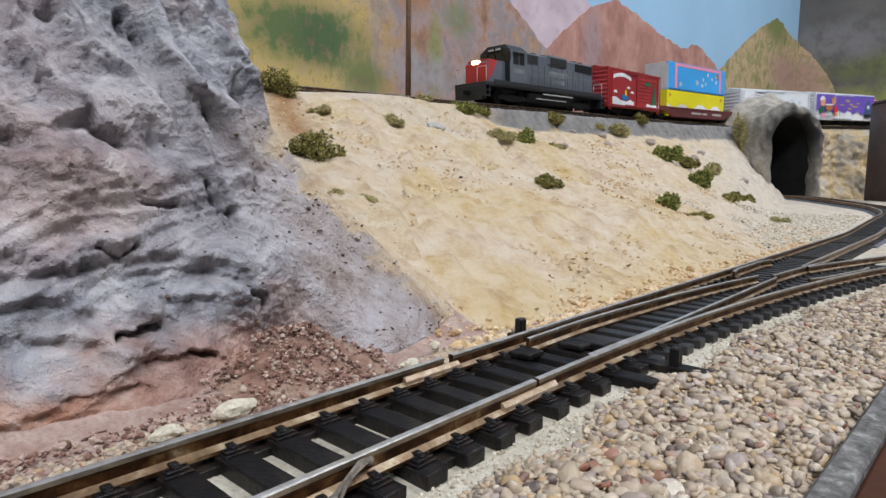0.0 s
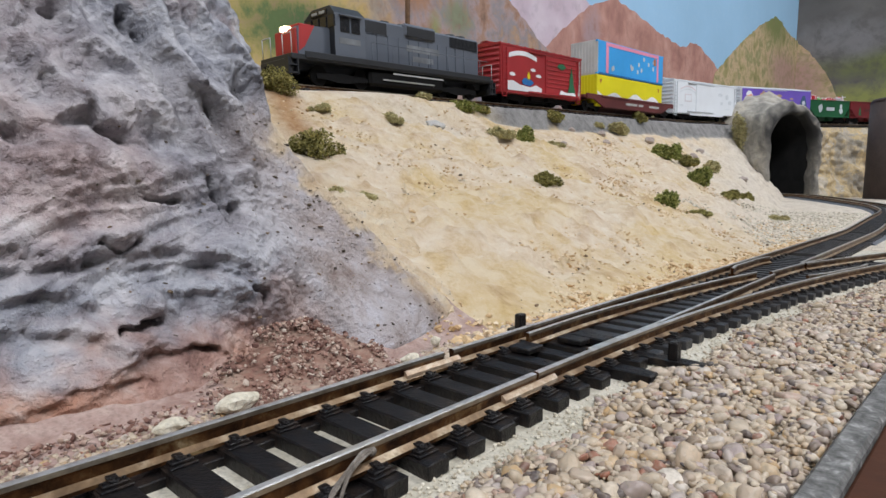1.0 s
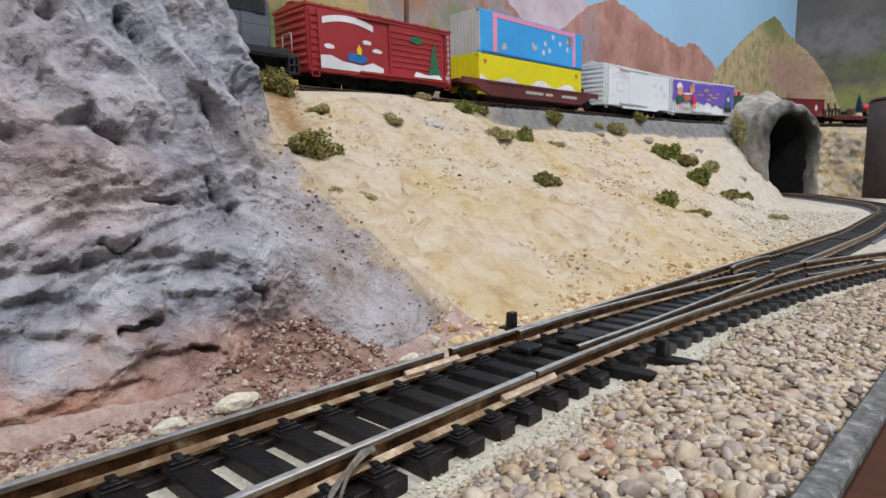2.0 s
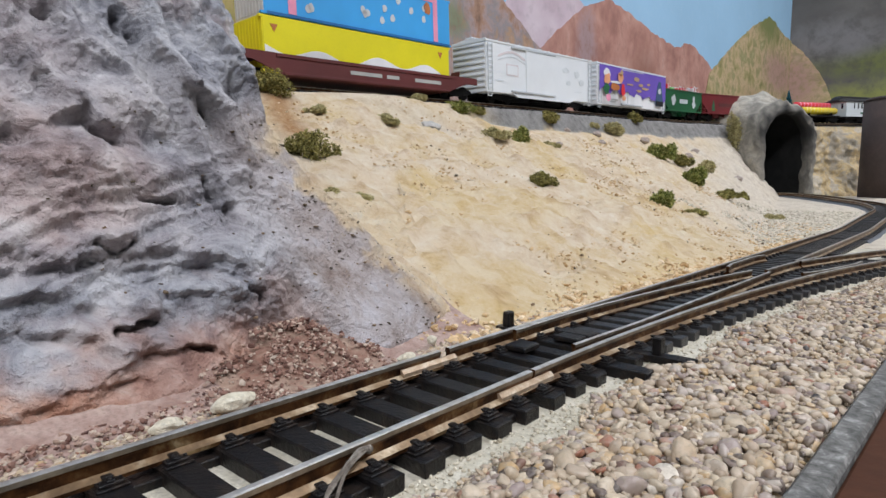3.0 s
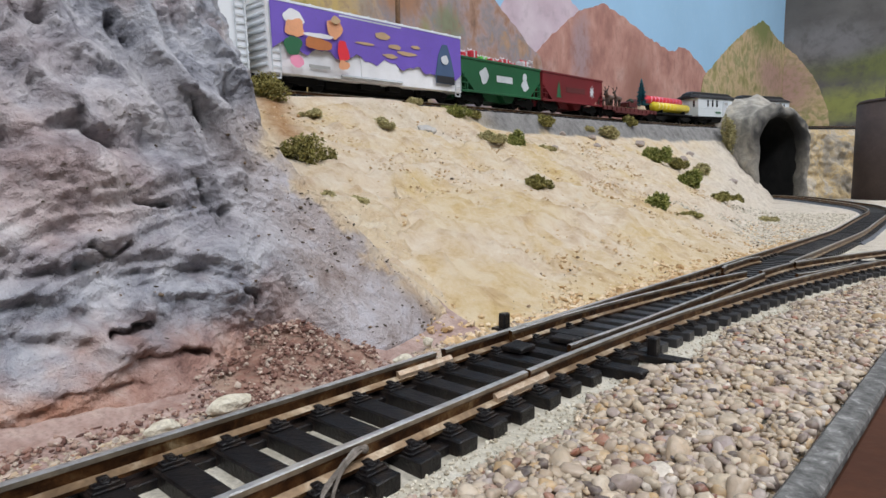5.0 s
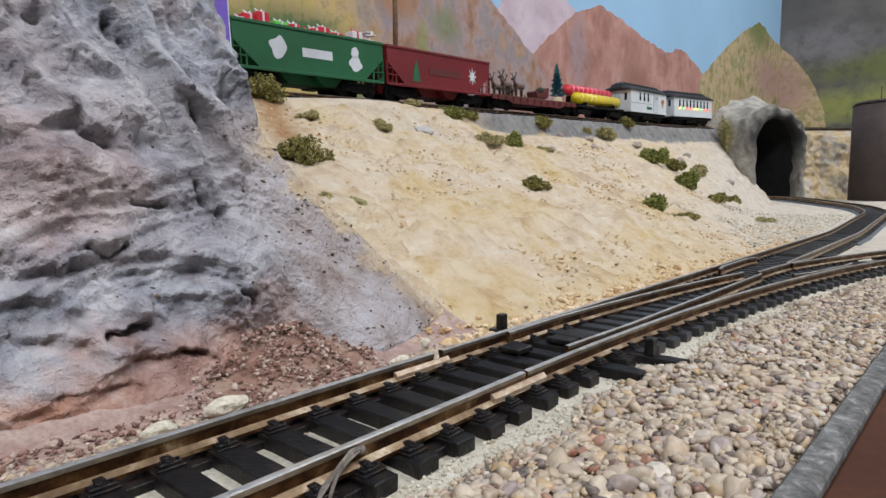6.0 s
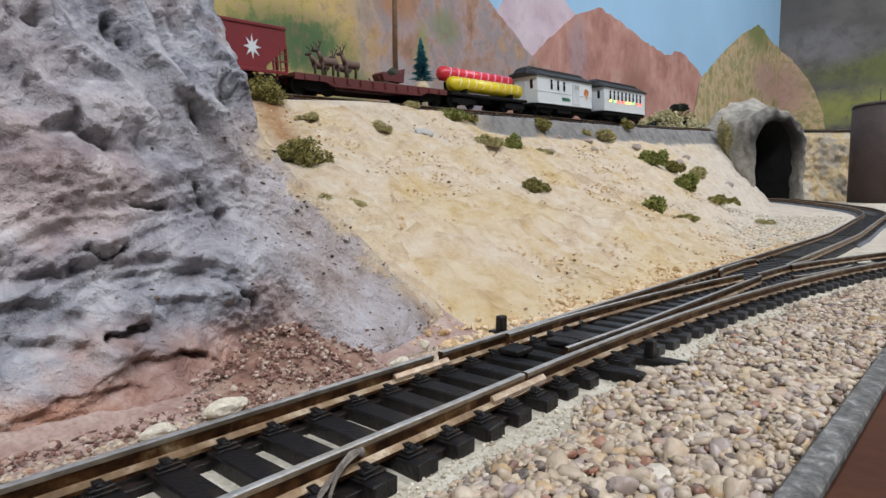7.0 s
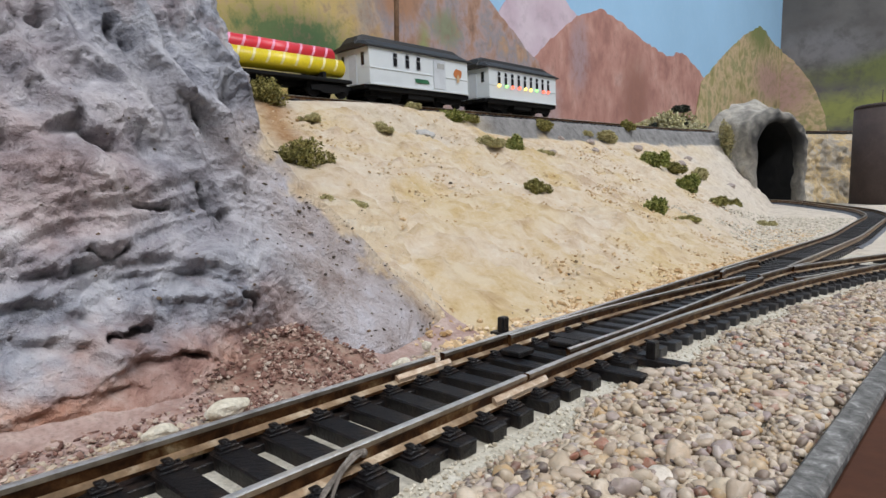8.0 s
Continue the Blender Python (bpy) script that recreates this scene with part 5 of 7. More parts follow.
WORDS = {"leaf_olive": "dry olive scrub bush on the sandy slope", "leaf_green": "green scrub bush on the sandy slope", "leaf_yellow": "yellowish dry grass tuft on the sandy slope", "leaf_black": "dark shrub beside the tunnel portal"}
for i, (n, d, a, up, leafmat) in enumerate(BUSHES):
    w = W(n, d, ground_height(n, d) + 0.0002)
    bush("bush", w, (a * 1.15, a * 1.15, up * 1.5), leafmat, WORDS[leafmat], 2600, 0.00045 + 0.0016 * d, 40 + i)


def mound_bush():
    """Pale shrub mass with dark sprigs behind the upper track."""
    bush("bush", rear_at(0.455, -0.045, -0.004), (0.058, 0.034, 0.048), "leaf_pale", "pale yellow-green shrub behind the upper track", 5200, 0.0030, 90)
    for k, (s, z) in enumerate(((0.415, 0.006), (0.444, 0.004), (0.450, 0.018), (0.472, 0.031), (0.488, 0.032), (0.486, 0.014))):
        bush("bush", rear_at(s, -0.025, z), (0.010, 0.008, 0.008), "leaf_black", "dark sprigs on the pale shrub", 320, 0.0022, 91 + k)


mound_bush()

# ---- train ----
paint("black_plastic", (0.006, 0.006, 0.0065), 0.6, dirt_amount=0.08)
paint("loco_grey", (0.105, 0.122, 0.152), 0.5, var=0.2, dirt_amount=0.2)
paint("loco_dark", (0.016, 0.018, 0.022), 0.5, dirt_amount=0.1)
paint("loco_red", (0.42, 0.03, 0.03), 0.5)
paint("letter_dim", (0.20, 0.215, 0.23), 0.6, var=0.5, scale=300)
paint("letter_pale", (0.42, 0.43, 0.42), 0.6)
paint("car_red", (0.36, 0.025, 0.03), 0.45, dirt_amount=0.08)
paint("well_red", (0.115, 0.022, 0.022), 0.55, dirt_amount=0.08)
paint("hopper_red", (0.17, 0.012, 0.017), 0.5, dirt_amount=0.08)
paint("hopper_green", (0.008, 0.10, 0.036), 0.5, dirt_amount=0.08)
paint("dark_green", (0.02, 0.14, 0.06), 0.5)
paint("white_car", (0.80, 0.84, 0.88), 0.45, var=0.06, dirt_amount=0.04)
paint("white_shade", (0.60, 0.64, 0.68), 0.5)
paint("faded_pink", (0.76, 0.70, 0.73), 0.5)
paint("white_faint", (0.72, 0.77, 0.81), 0.5)
paint("snow_white", (0.80, 0.81, 0.84), 0.6, dirt_amount=0.08)
paint("box_yellow", (0.78, 0.70, 0.012), 0.45, var=0.1, dirt_amount=0.1)
paint("box_blue", (0.05, 0.38, 0.83), 0.45, var=0.12, dirt_amount=0.08)
paint("box_blue_dark", (0.02, 0.16, 0.45), 0.45)
paint("box_pink", (0.85, 0.32, 0.48), 0.45, var=0.1)
paint("box_end", (0.60, 0.61, 0.60), 0.5)
paint("purple", (0.17, 0.10, 0.52), 0.5, var=0.15)
paint("peach", (0.80, 0.38, 0.20), 0.6)
paint("orange_brown", (0.50, 0.17, 0.05), 0.6)
paint("gold", (0.55, 0.38, 0.22), 0.6)
paint("night_blue", (0.05, 0.10, 0.20), 0.6)
paint("deer_tan", (0.16, 0.10, 0.08), 0.7)
paint("deer_dark", (0.05, 0.03, 0.02), 0.7)
paint("candy_red", (0.75, 0.04, 0.06), 0.35, var=0.1)
paint("candy_yellow", (0.80, 0.62, 0.02), 0.35, var=0.1)
paint("candy_pale", (0.80, 0.70, 0.30), 0.4, var=0.1)
paint("roof_black", (0.014, 0.014, 0.016), 0.55)
paint("coach_white", (0.68, 0.73, 0.75), 0.45, var=0.08, dirt_amount=0.05)
paint("window_dark", (0.012, 0.013, 0.016), 0.25)
paint("gift_red", (0.62, 0.03, 0.05), 0.3, var=0.1)
paint("gift_green", (0.15, 0.62, 0.10), 0.3, var=0.1)
paint("gift_silver", (0.72, 0.72, 0.74), 0.3, var=0.1)
paint("gift_pink", (0.75, 0.12, 0.22), 0.3, var=0.1)


def glow(name, col, power):
    m, nt, b, co = base(name)
    b.inputs["Base Color"].default_value = (*col, 1)
    b.inputs["Emission Color"].default_value = (*col, 1)
    b.inputs["Emission Strength"].default_value = power


MATS["black_plastic"].node_tree.nodes["Principled BSDF"].inputs["Specular IOR Level"].default_value = 0.15
glow("headlight", (1.0, 0.82, 0.52), 3.0)
glow("bulb_red", (1.0, 0.10, 0.05), 3.0)
glow("bulb_yellow", (1.0, 0.62, 0.12), 3.0)
glow("bulb_green", (0.3, 0.9, 0.2), 2.0)

RIDES, WHEELS = [], []


def ride(name, s, label, category, z=0.0, x=0.0, group="", lat=0.0):
    """A thing that travels on the upper line; s is its middle at 3.5 s."""
    ob = empty(name)
    tagged(ob, label, category, group)
    RIDES.append((ob, s + x, z, lat))
    return ob


def P(name, material, parent, *boxes, bevel=0.0003, label=""):
    bm = bmesh.new()
    for b in boxes:
        box(bm, *b, bevel=bevel)
    return part(name, bm, material, parent, label)


def PS(name, material, parent, *boxes, bevel=0.0003):
    for b in boxes:
        P(name, material, parent, b, bevel=bevel)


def plate(name, material, parent, outline, y, label="", thick=0.00015):
    """Flat painted mark on the side that faces -y."""
    return part(name, prism(bmesh.new(), outline, y - thick, y), material, parent, label)


def oval(cx, cz, rx, rz, k=22):
    """Soft uneven blob outline."""
    out = []
    for i in range(k):
        a = 2 * math.pi * i / k
        r = 1 + 0.35 * noise.noise(Vector((math.cos(a) * 1.3 + cx * 300, math.sin(a) * 1.3 + cz * 300, 0)))
        out.append((cx + rx * r * math.cos(a), cz + rz * r * math.sin(a)))
    return out


def truck(parent, x, wheel=0.0048, base_len=0.010, side="black_plastic"):
    t = P("truck", side, parent, (x - 0.004, x + 0.004, -0.010, 0.010, 0.004, 0.0058))
    for y in (-0.0118, 0.0108):
        o = [(x - base_len - 0.003, 0.0062), (x - base_len - 0.003, 0.0036), (x - base_len + 0.002, 0.0036), (x - 0.004, 0.0022), (x + 0.004, 0.0022), (x + base_len - 0.002, 0.0036), (x + base_len + 0.003, 0.0036), (x + base_len + 0.003, 0.0062), (x + 0.004, 0.0072), (x - 0.004, 0.0072)]
        part("side_frame", prism(bmesh.new(), o, y, y + 0.0011), side, t)
    for dx in (-base_len, base_len):
        bm = cyl(bmesh.new(), (0, -0.0095, 0), (0, 0.0095, 0), 0.0009, seg=8)
        for y in (-0.0095, 0.0077):
            cyl(bm, (0, y, 0), (0, y + 0.0018, 0), wheel, seg=18)
        ws = part("wheelset", bm, "black_plastic", t)
        WHEELS.append((ws, x + dx, wheel))
    return t


def couplers(parent, half, z=0.0075):
    for sgn in (-1, 1):
        P("coupler", "black_plastic", parent, (sgn * half - 0.004, sgn * half + 0.004, -0.0011, 0.0011, z - 0.0011, z + 0.0011), (sgn * (half + 0.004) - 0.0015, sgn * (half + 0.004) + 0.0015, -0.0018, 0.0018, z - 0.0016, z + 0.0016))


def ladder(parent, x, y, z0, z1, material, w=0.0052):
    bm = bmesh.new()
    for sx in (-w / 2, w / 2):
        box(bm, x + sx - 0.0002, x + sx + 0.0002, y - 0.0008, y - 0.0002, z0, z1)
    for z in np.arange(z0 + 0.002, z1, 0.0038):
        box(bm, x - w / 2, x + w / 2, y - 0.0009, y - 0.0005, z, z + 0.0005)
    part("ladder", bm, material, parent)


def boxcar(name, s0, s1, label, body_mat, roof_mat, end_mat, door_at, door_w, top=0.0425, ribs=True, door_ribs=5):
    s, half = 0.5 * (s0 + s1), 0.5 * (s1 - s0)
    car = ride(name, s, label, "boxcar", group="train cars")
    w = 0.0163
    body = P("body", body_mat, car, (-half, half, -w, w, 0.0070, top), bevel=0.0004)
    bm = bmesh.new()
    prism_x = [(-w - 0.0004, top - 0.0006), (w + 0.0004, top - 0.0006), (w + 0.0004, top + 0.0006), (0, top + 0.0028), (-w - 0.0004, top + 0.0006)]
    a = [bm.verts.new((-half - 0.0006, y, z)) for y, z in prism_x]
    b = [bm.verts.new((half + 0.0006, y, z)) for y, z in prism_x]
    bm.faces.new(a)
    bm.faces.new(b[::-1])
    for i in range(5):
        bm.faces.new((a[i], a[(i + 1) % 5], b[(i + 1) % 5], b[i]))
    for k in np.linspace(-half, half, 12):
        box(bm, k - 0.0005, k + 0.0005, -w, w, top + 0.0004, top + 0.0012)
    roof = part("roof", bm, roof_mat, car)
    P("roof_walk", roof_mat, car, (-half, half, -0.003, 0.003, top + 0.0032, top + 0.0038), bevel=0)
    for sx in (-1, 1):
        bm = bmesh.new()
        for z in np.linspace(0.0115, top - 0.003, 8):
            cyl(bm, (sx * half, -w + 0.0015, z), (sx * half, w - 0.0015, z), 0.0011, seg=8)
        part("end_ribs", bm, end_mat, car)
        ladder(car, sx * (half - 0.004), -w, 0.008, top - 0.002, end_mat)
        P("step", end_mat, car, (sx * (half - 0.004) - 0.0026, sx * (half - 0.004) - 0.002, -w, -w + 0.0006, 0.0042, 0.0086), (sx * (half - 0.004) + 0.002, sx * (half - 0.004) + 0.0026, -w, -w + 0.0006, 0.0042, 0.0086), (sx * (half - 0.004) - 0.0026, sx * (half - 0.004) + 0.0026, -w, -w + 0.0006, 0.0042, 0.0048), bevel=0)
    for yy, sg in ((-w, -1), (w, 1)):
        y0, y1 = (yy - 0.0009, yy + 0.0001) if sg < 0 else (yy - 0.0001, yy + 0.0009)
        bm = bmesh.new()
        box(bm, door_at - door_w / 2, door_at + door_w / 2, y0, y1, 0.0098, top - 0.0026, 0.0002)
        door = part("door", bm, body_mat, car)
        for z in np.linspace(0.0145, top - 0.007, door_ribs):
            bm = bmesh.new()
            box(bm, door_at - door_w / 2 + 0.0012, door_at + door_w / 2 - 0.0012, y0 - (0.0005 if sg < 0 else -0.0005), y1, z, z + 0.0011, 0.0002)
            part("door_rib", bm, body_mat, door)
        PS("door_track", end_mat, car, (door_at - door_w, door_at + door_w * 0.6, y0 - 0.0004, y1 + 0.0004, top - 0.0026, top - 0.0016), (door_at - door_w, door_at + door_w * 0.6, y0 - 0.0004, y1 + 0.0004, 0.0086, 0.0098), bevel=0.0001)
        if ribs:
            bm = bmesh.new()
            for x in np.linspace(-half + 0.009, half - 0.009, 13):
                if abs(x - door_at) > door_w / 2 + 0.001:
                    box(bm, x - 0.0003, x + 0.0003, yy - 0.0003, yy + 0.0003, 0.009, top - 0.001)
            part("side_seams", bm, body_mat, car)
    # the deep middle block also blackens the gap where shade falls under the car
    P("underframe", "black_plastic", car, (-half + 0.003, half - 0.003, -0.006, 0.006, 0.005, 0.0086), (-half + 0.040, half - 0.040, -0.009, 0.009, 0.0022, 0.0086), (-0.012, 0.004, -0.012, -0.006, 0.0038, 0.0084), (0.01, 0.02, -0.013, -0.008, 0.004, 0.0084))
    for sx in (-1, 1):
        truck(car, sx * (half - 0.024))
    couplers(car, half)
    return car, half, w


def locomotive():
    s0, s1 = -0.5565, -0.387
    s, half = 0.5 * (s0 + s1), 0.5 * (s1 - s0)
    L = ride("diesel_locomotive", s, "grey diesel locomotive with red nose and lit headlight", "locomotive", group="train cars")

    def X(a):
        return a - s

    hood0, hood1 = X(-0.505), X(-0.397)
    P("frame", "loco_dark", L, (-half, half, -0.0155, 0.0155, 0.0120, 0.0148), (-half + 0.004, half - 0.004, -0.006, 0.006, 0.008, 0.0122))
    PS("side_sill", "loco_dark", L, (X(-0.548), half - 0.004, -0.0162, -0.0152, 0.0130, 0.0166), (X(-0.548), half - 0.004, 0.0152, 0.0162, 0.0110, 0.0166))
    hood = P("long_hood", "loco_grey", L, (hood0, hood1, -0.0105, 0.0105, 0.0146, 0.0418), bevel=0.0014)
    PS("hood_door", "loco_grey", hood, *[(x, x + 0.0078, -0.0109, -0.0104, 0.017, 0.0335) for x in np.arange(hood0 + 0.003, hood1 - 0.009, 0.0088)], bevel=0.0001)
    P("radiator_grille", "loco_dark", hood, (hood1 - 0.031, hood1 - 0.003, -0.0112, -0.0103, 0.0335, 0.0402), *[(x, x + 0.0004, -0.0115, -0.011, 0.0337, 0.04) for x in np.arange(hood1 - 0.030, hood1 - 0.004, 0.0014)], bevel=0)
    P("dynamic_brake", "loco_grey", hood, (hood0 + 0.034, hood0 + 0.063, -0.0118, 0.0118, 0.0345, 0.0432), bevel=0.0015)
    P("brake_grille", "loco_dark", hood, (hood0 + 0.036, hood0 + 0.061, -0.0121, -0.0116, 0.0352, 0.0412), bevel=0.0002)
    P("intake_grille", "loco_dark", hood, (hood0 + 0.003, hood0 + 0.020, -0.0109, -0.0103, 0.0322, 0.0405), bevel=0.0002)
    for x in (hood1 - 0.010, hood1 - 0.021, hood0 + 0.042, hood0 + 0.054):
        part("roof_fan", cyl(bmesh.new(), (x, 0, 0.041), (x, 0, 0.0444), 0.0046, seg=20), "loco_dark", hood)
    P("exhaust_stack", "loco_dark", hood, (hood0 + 0.024, hood0 + 0.030, -0.002, 0.002, 0.041, 0.0448))
    # cab
    c0, c1 = X(-0.5270), X(-0.505)
    bm = bmesh.new()
    sec = [(-0.0145, 0.0146), (0.0145, 0.0146), (0.0145, 0.0400), (0.0085, 0.0450), (-0.0085, 0.0450), (-0.0145, 0.0400)]
    a = [bm.verts.new((c0 + (0.0015 if z > 0.041 else 0), y, z)) for y, z in sec]
    b = [bm.verts.new((c1, y, z)) for y, z in sec]
    bm.faces.new(a)
    bm.faces.new(b[::-1])
    for i in range(6):
        bm.faces.new((a[i], a[(i + 1) % 6], b[(i + 1) % 6], b[i]))
    bmesh.ops.recalc_face_normals(bm, faces=bm.faces)
    for f in bm.faces:
        c = f.calc_center_median()
        f.material_index = 1 if (c.x < c0 + 0.003 or c.z > 0.0425) else 0
    cab = part("cab", bm, ["loco_grey", "loco_dark"], L)
    P("side_window", "window_dark", cab, (c0 + 0.004, c0 + 0.0105, -0.0149, -0.0143, 0.0300, 0.0382), bevel=0.0002)
    P("side_window", "window_dark", cab, (c0 + 0.0118, c0 + 0.0180, -0.0149, -0.0143, 0.0300, 0.0382), bevel=0.0002)
    P("sunshade", "loco_grey", cab, (c0 + 0.003, c0 + 0.0190, -0.0165, -0.0142, 0.0386, 0.0394), bevel=0.0001)
    for y in (-0.0118, -0.0046, 0.0026, 0.0098):
        P("windscreen", "window_dark", cab, (c0 - 0.0005, c0 + 0.0008, y - 0.0028, y + 0.0028, 0.0325, 0.0388), bevel=0.0001)
    P("number_board", "window_dark", cab, (c0 - 0.0002, c0 + 0.0012, -0.0075, 0.0075, 0.0402, 0.0432), bevel=0.0002)
    P("number_bar", "letter_pale", cab, (c0 - 0.0005, c0, -0.006, -0.001, 0.0410, 0.0424), (c0 - 0.0005, c0, 0.001, 0.006, 0.0410, 0.0424), bevel=0)
    plate("cab_number_bar", "letter_dim", cab, [(c0 + 0.003, 0.0236), (c0 + 0.018, 0.0236), (c0 + 0.018, 0.0268), (c0 + 0.003, 0.0268)], -0.0145)
    # nose
    n0 = X(-0.5495)
    bm = bmesh.new()
    sec = [(n0, 0.0146), (c0, 0.0146), (c0, 0.0322), (n0 + 0.003, 0.0312), (n0, 0.0290)]
    prism(bm, sec, -0.0105, 0.0105)
    bmesh.ops.bevel(bm, geom=list(bm.edges), offset=0.0008, segments=2, affect="EDGES")
    nose = part("short_hood", bm, "loco_grey", L)
    plate("nose_wing", "loco_red", nose, [(n0 + 0.001, 0.017), (n0 + 0.005, 0.020), (n0 + 0.012, 0.0318), (n0 + 0.002, 0.0308)], -0.0104)
    P("nose_front", "loco_red", nose, (n0 - 0.0004, n0 + 0.0006, -0.0103, 0.0103, 0.0150, 0.0292), bevel=0.0003)
    P("nose_top", "loco_red", nose, (n0 + 0.002, n0 + 0.010, -0.0100, 0.0100, 0.0308, 0.0320), bevel=0.0003)
    for y in (-0.0016, 0.0016):
        part("headlight", cyl(bmesh.new(), (n0 - 0.0016, y, 0.0298), (n0 + 0.002, y, 0.0298), 0.0016, seg=14), "headlight", nose, "lit warm headlight")
    # platforms, plow, rails
    P("pilot_plow", "loco_dark", L, (-half - 0.001, -half + 0.001, -0.0145, 0.0145, 0.0025, 0.0125), (-half - 0.0025, -half, -0.0125, 0.0125, 0.0018, 0.0075))
    P("rear_pilot", "loco_dark", L, (half - 0.001, half + 0.001, -0.0145, 0.0145, 0.004, 0.0125))
    for xe, wx in ((-half + 0.001, 1), (half - 0.001, -1)):
        bm = bmesh.new()
        for y in (-0.0145, 0.0145, -0.006, 0.006):
            cyl(bm, (xe, y, 0.0145), (xe, y, 0.0255), 0.00028, seg=6)
        cyl(bm, (xe, -0.0145, 0.0255), (xe, -0.006, 0.0255), 0.00028, seg=6)
        cyl(bm, (xe, 0.0145, 0.0255), (xe, 0.006, 0.0255), 0.00028, seg=6)
        part("end_handrail", bm, "letter_pale", L, "pale wire handrail")
        P("step", "loco_dark", L, (xe - 0.003, xe + 0.003, -0.0155, -0.0125, 0.0045, 0.0052), (xe - 0.003, xe + 0.003, -0.0155, -0.0125, 0.0085, 0.0092), (xe - 0.0032, xe - 0.0026, -0.0157, -0.012, 0.004, 0.013), (xe + 0.0026, xe + 0.0032, -0.0157, -0.012, 0.004, 0.013), bevel=0)
    bm = bmesh.new()
    for y in (-0.0152, 0.0152):
        cyl(bm, (hood0 + 0.004, y, 0.0268), (half - 0.006, y, 0.0268), 0.00022, seg=6)
        for x in np.arange(hood0 + 0.004, half - 0.006, 0.0165):
            cyl(bm, (x, y, 0.0145), (x, y, 0.0268), 0.00022, seg=6)
    part("side_handrail", bm, "loco_grey", L)
    P("fuel_tank", "black_plastic", L, (-0.030, 0.034, -0.0135, 0.0135, 0.0024, 0.0118), bevel=0.0016)
    PS("tank_stripe", "letter_pale", L, (-0.014, 0.030, -0.0168, -0.0161, 0.0096, 0.0104), (-0.020, 0.024, -0.0142, -0.0134, 0.0060, 0.0068), bevel=0)
    plate("lettering_bar", "letter_dim", L, [(hood0 + 0.036, 0.0262), (hood0 + 0.066, 0.0262), (hood0 + 0.066, 0.0302), (hood0 + 0.036, 0.0302)], -0.0109)
    plate("lettering_bar", "letter_dim", L, [(hood0 + 0.041, 0.0202), (hood0 + 0.060, 0.0202), (hood0 + 0.060, 0.0236), (hood0 + 0.041, 0.0236)], -0.0109)
    for x in (-half + 0.036, half - 0.034):
        truck(L, x, 0.0056, 0.015)
    couplers(L, half + 0.001)


locomotive()


def red_boxcar():
    car, half, w = boxcar("boxcar", -0.379, -0.266, "bright red boxcar with holiday pictures on its side", "car_red", "car_red", "car_red", 0.024, 0.046, 0.0418, ribs=False, door_ribs=7)
    y = -w - 0.0001
    arc = [(-0.047 + 0.036 * k / 12, 0.0295 + 0.0062 * math.sin(math.pi * (0.18 + 0.64 * k / 12))) for k in range(13)]
    plate("arched_lettering", "snow_white", car, arc + [(x, z + 0.0034) for x, z in arch_rev(arc)], y, "pale arched lettering bar")
    snow = [(-0.049, 0.0092), (-0.004, 0.0092), (-0.004, 0.0128), (-0.012, 0.0150), (-0.020, 0.0128), (-0.034, 0.0140), (-0.042, 0.0165), (-0.049, 0.0160)]
    plate("snow_patch", "snow_white", car, snow, y, "white painted snow")
    plate("blue_shape", "box_blue_dark", car, oval(-0.024, 0.0165, 0.0085, 0.0026), y - 0.0002)
    plate("yellow_shape", "candy_yellow", car, oval(-0.022, 0.0208, 0.0016, 0.0032), y - 0.0002)
    for cx, cz in ((-0.016, 0.0262), (-0.008, 0.0222), (-0.043, 0.0212)):
        plate("white_mark", "snow_white", car, oval(cx, cz, 0.0034, 0.0013), y)
    yd = -w - 0.0015
    plate("tree_shape", "dark_green", car, [(0.033, 0.0125), (0.045, 0.0125), (0.041, 0.021), (0.042, 0.021), (0.0385, 0.033), (0.035, 0.021), (0.036, 0.021)], yd, "green tree picture")
    plate("green_mark", "dark_green", car, oval(0.023, 0.0325, 0.006, 0.0022), yd)
    plate("snow_patch", "snow_white", car, [(0.020, 0.0100), (0.046, 0.0100), (0.043, 0.0128), (0.032, 0.0118), (0.022, 0.0132)], yd, "white painted snow")
    plate("corner_panel", "letter_pale", car, [(0.0505, 0.0088), (0.0555, 0.0088), (0.0555, 0.0395), (0.0528, 0.0395), (0.0528, 0.016), (0.0505, 0.012)], y)


def arch_rev(a):
    return a[::-1]


red_boxcar()


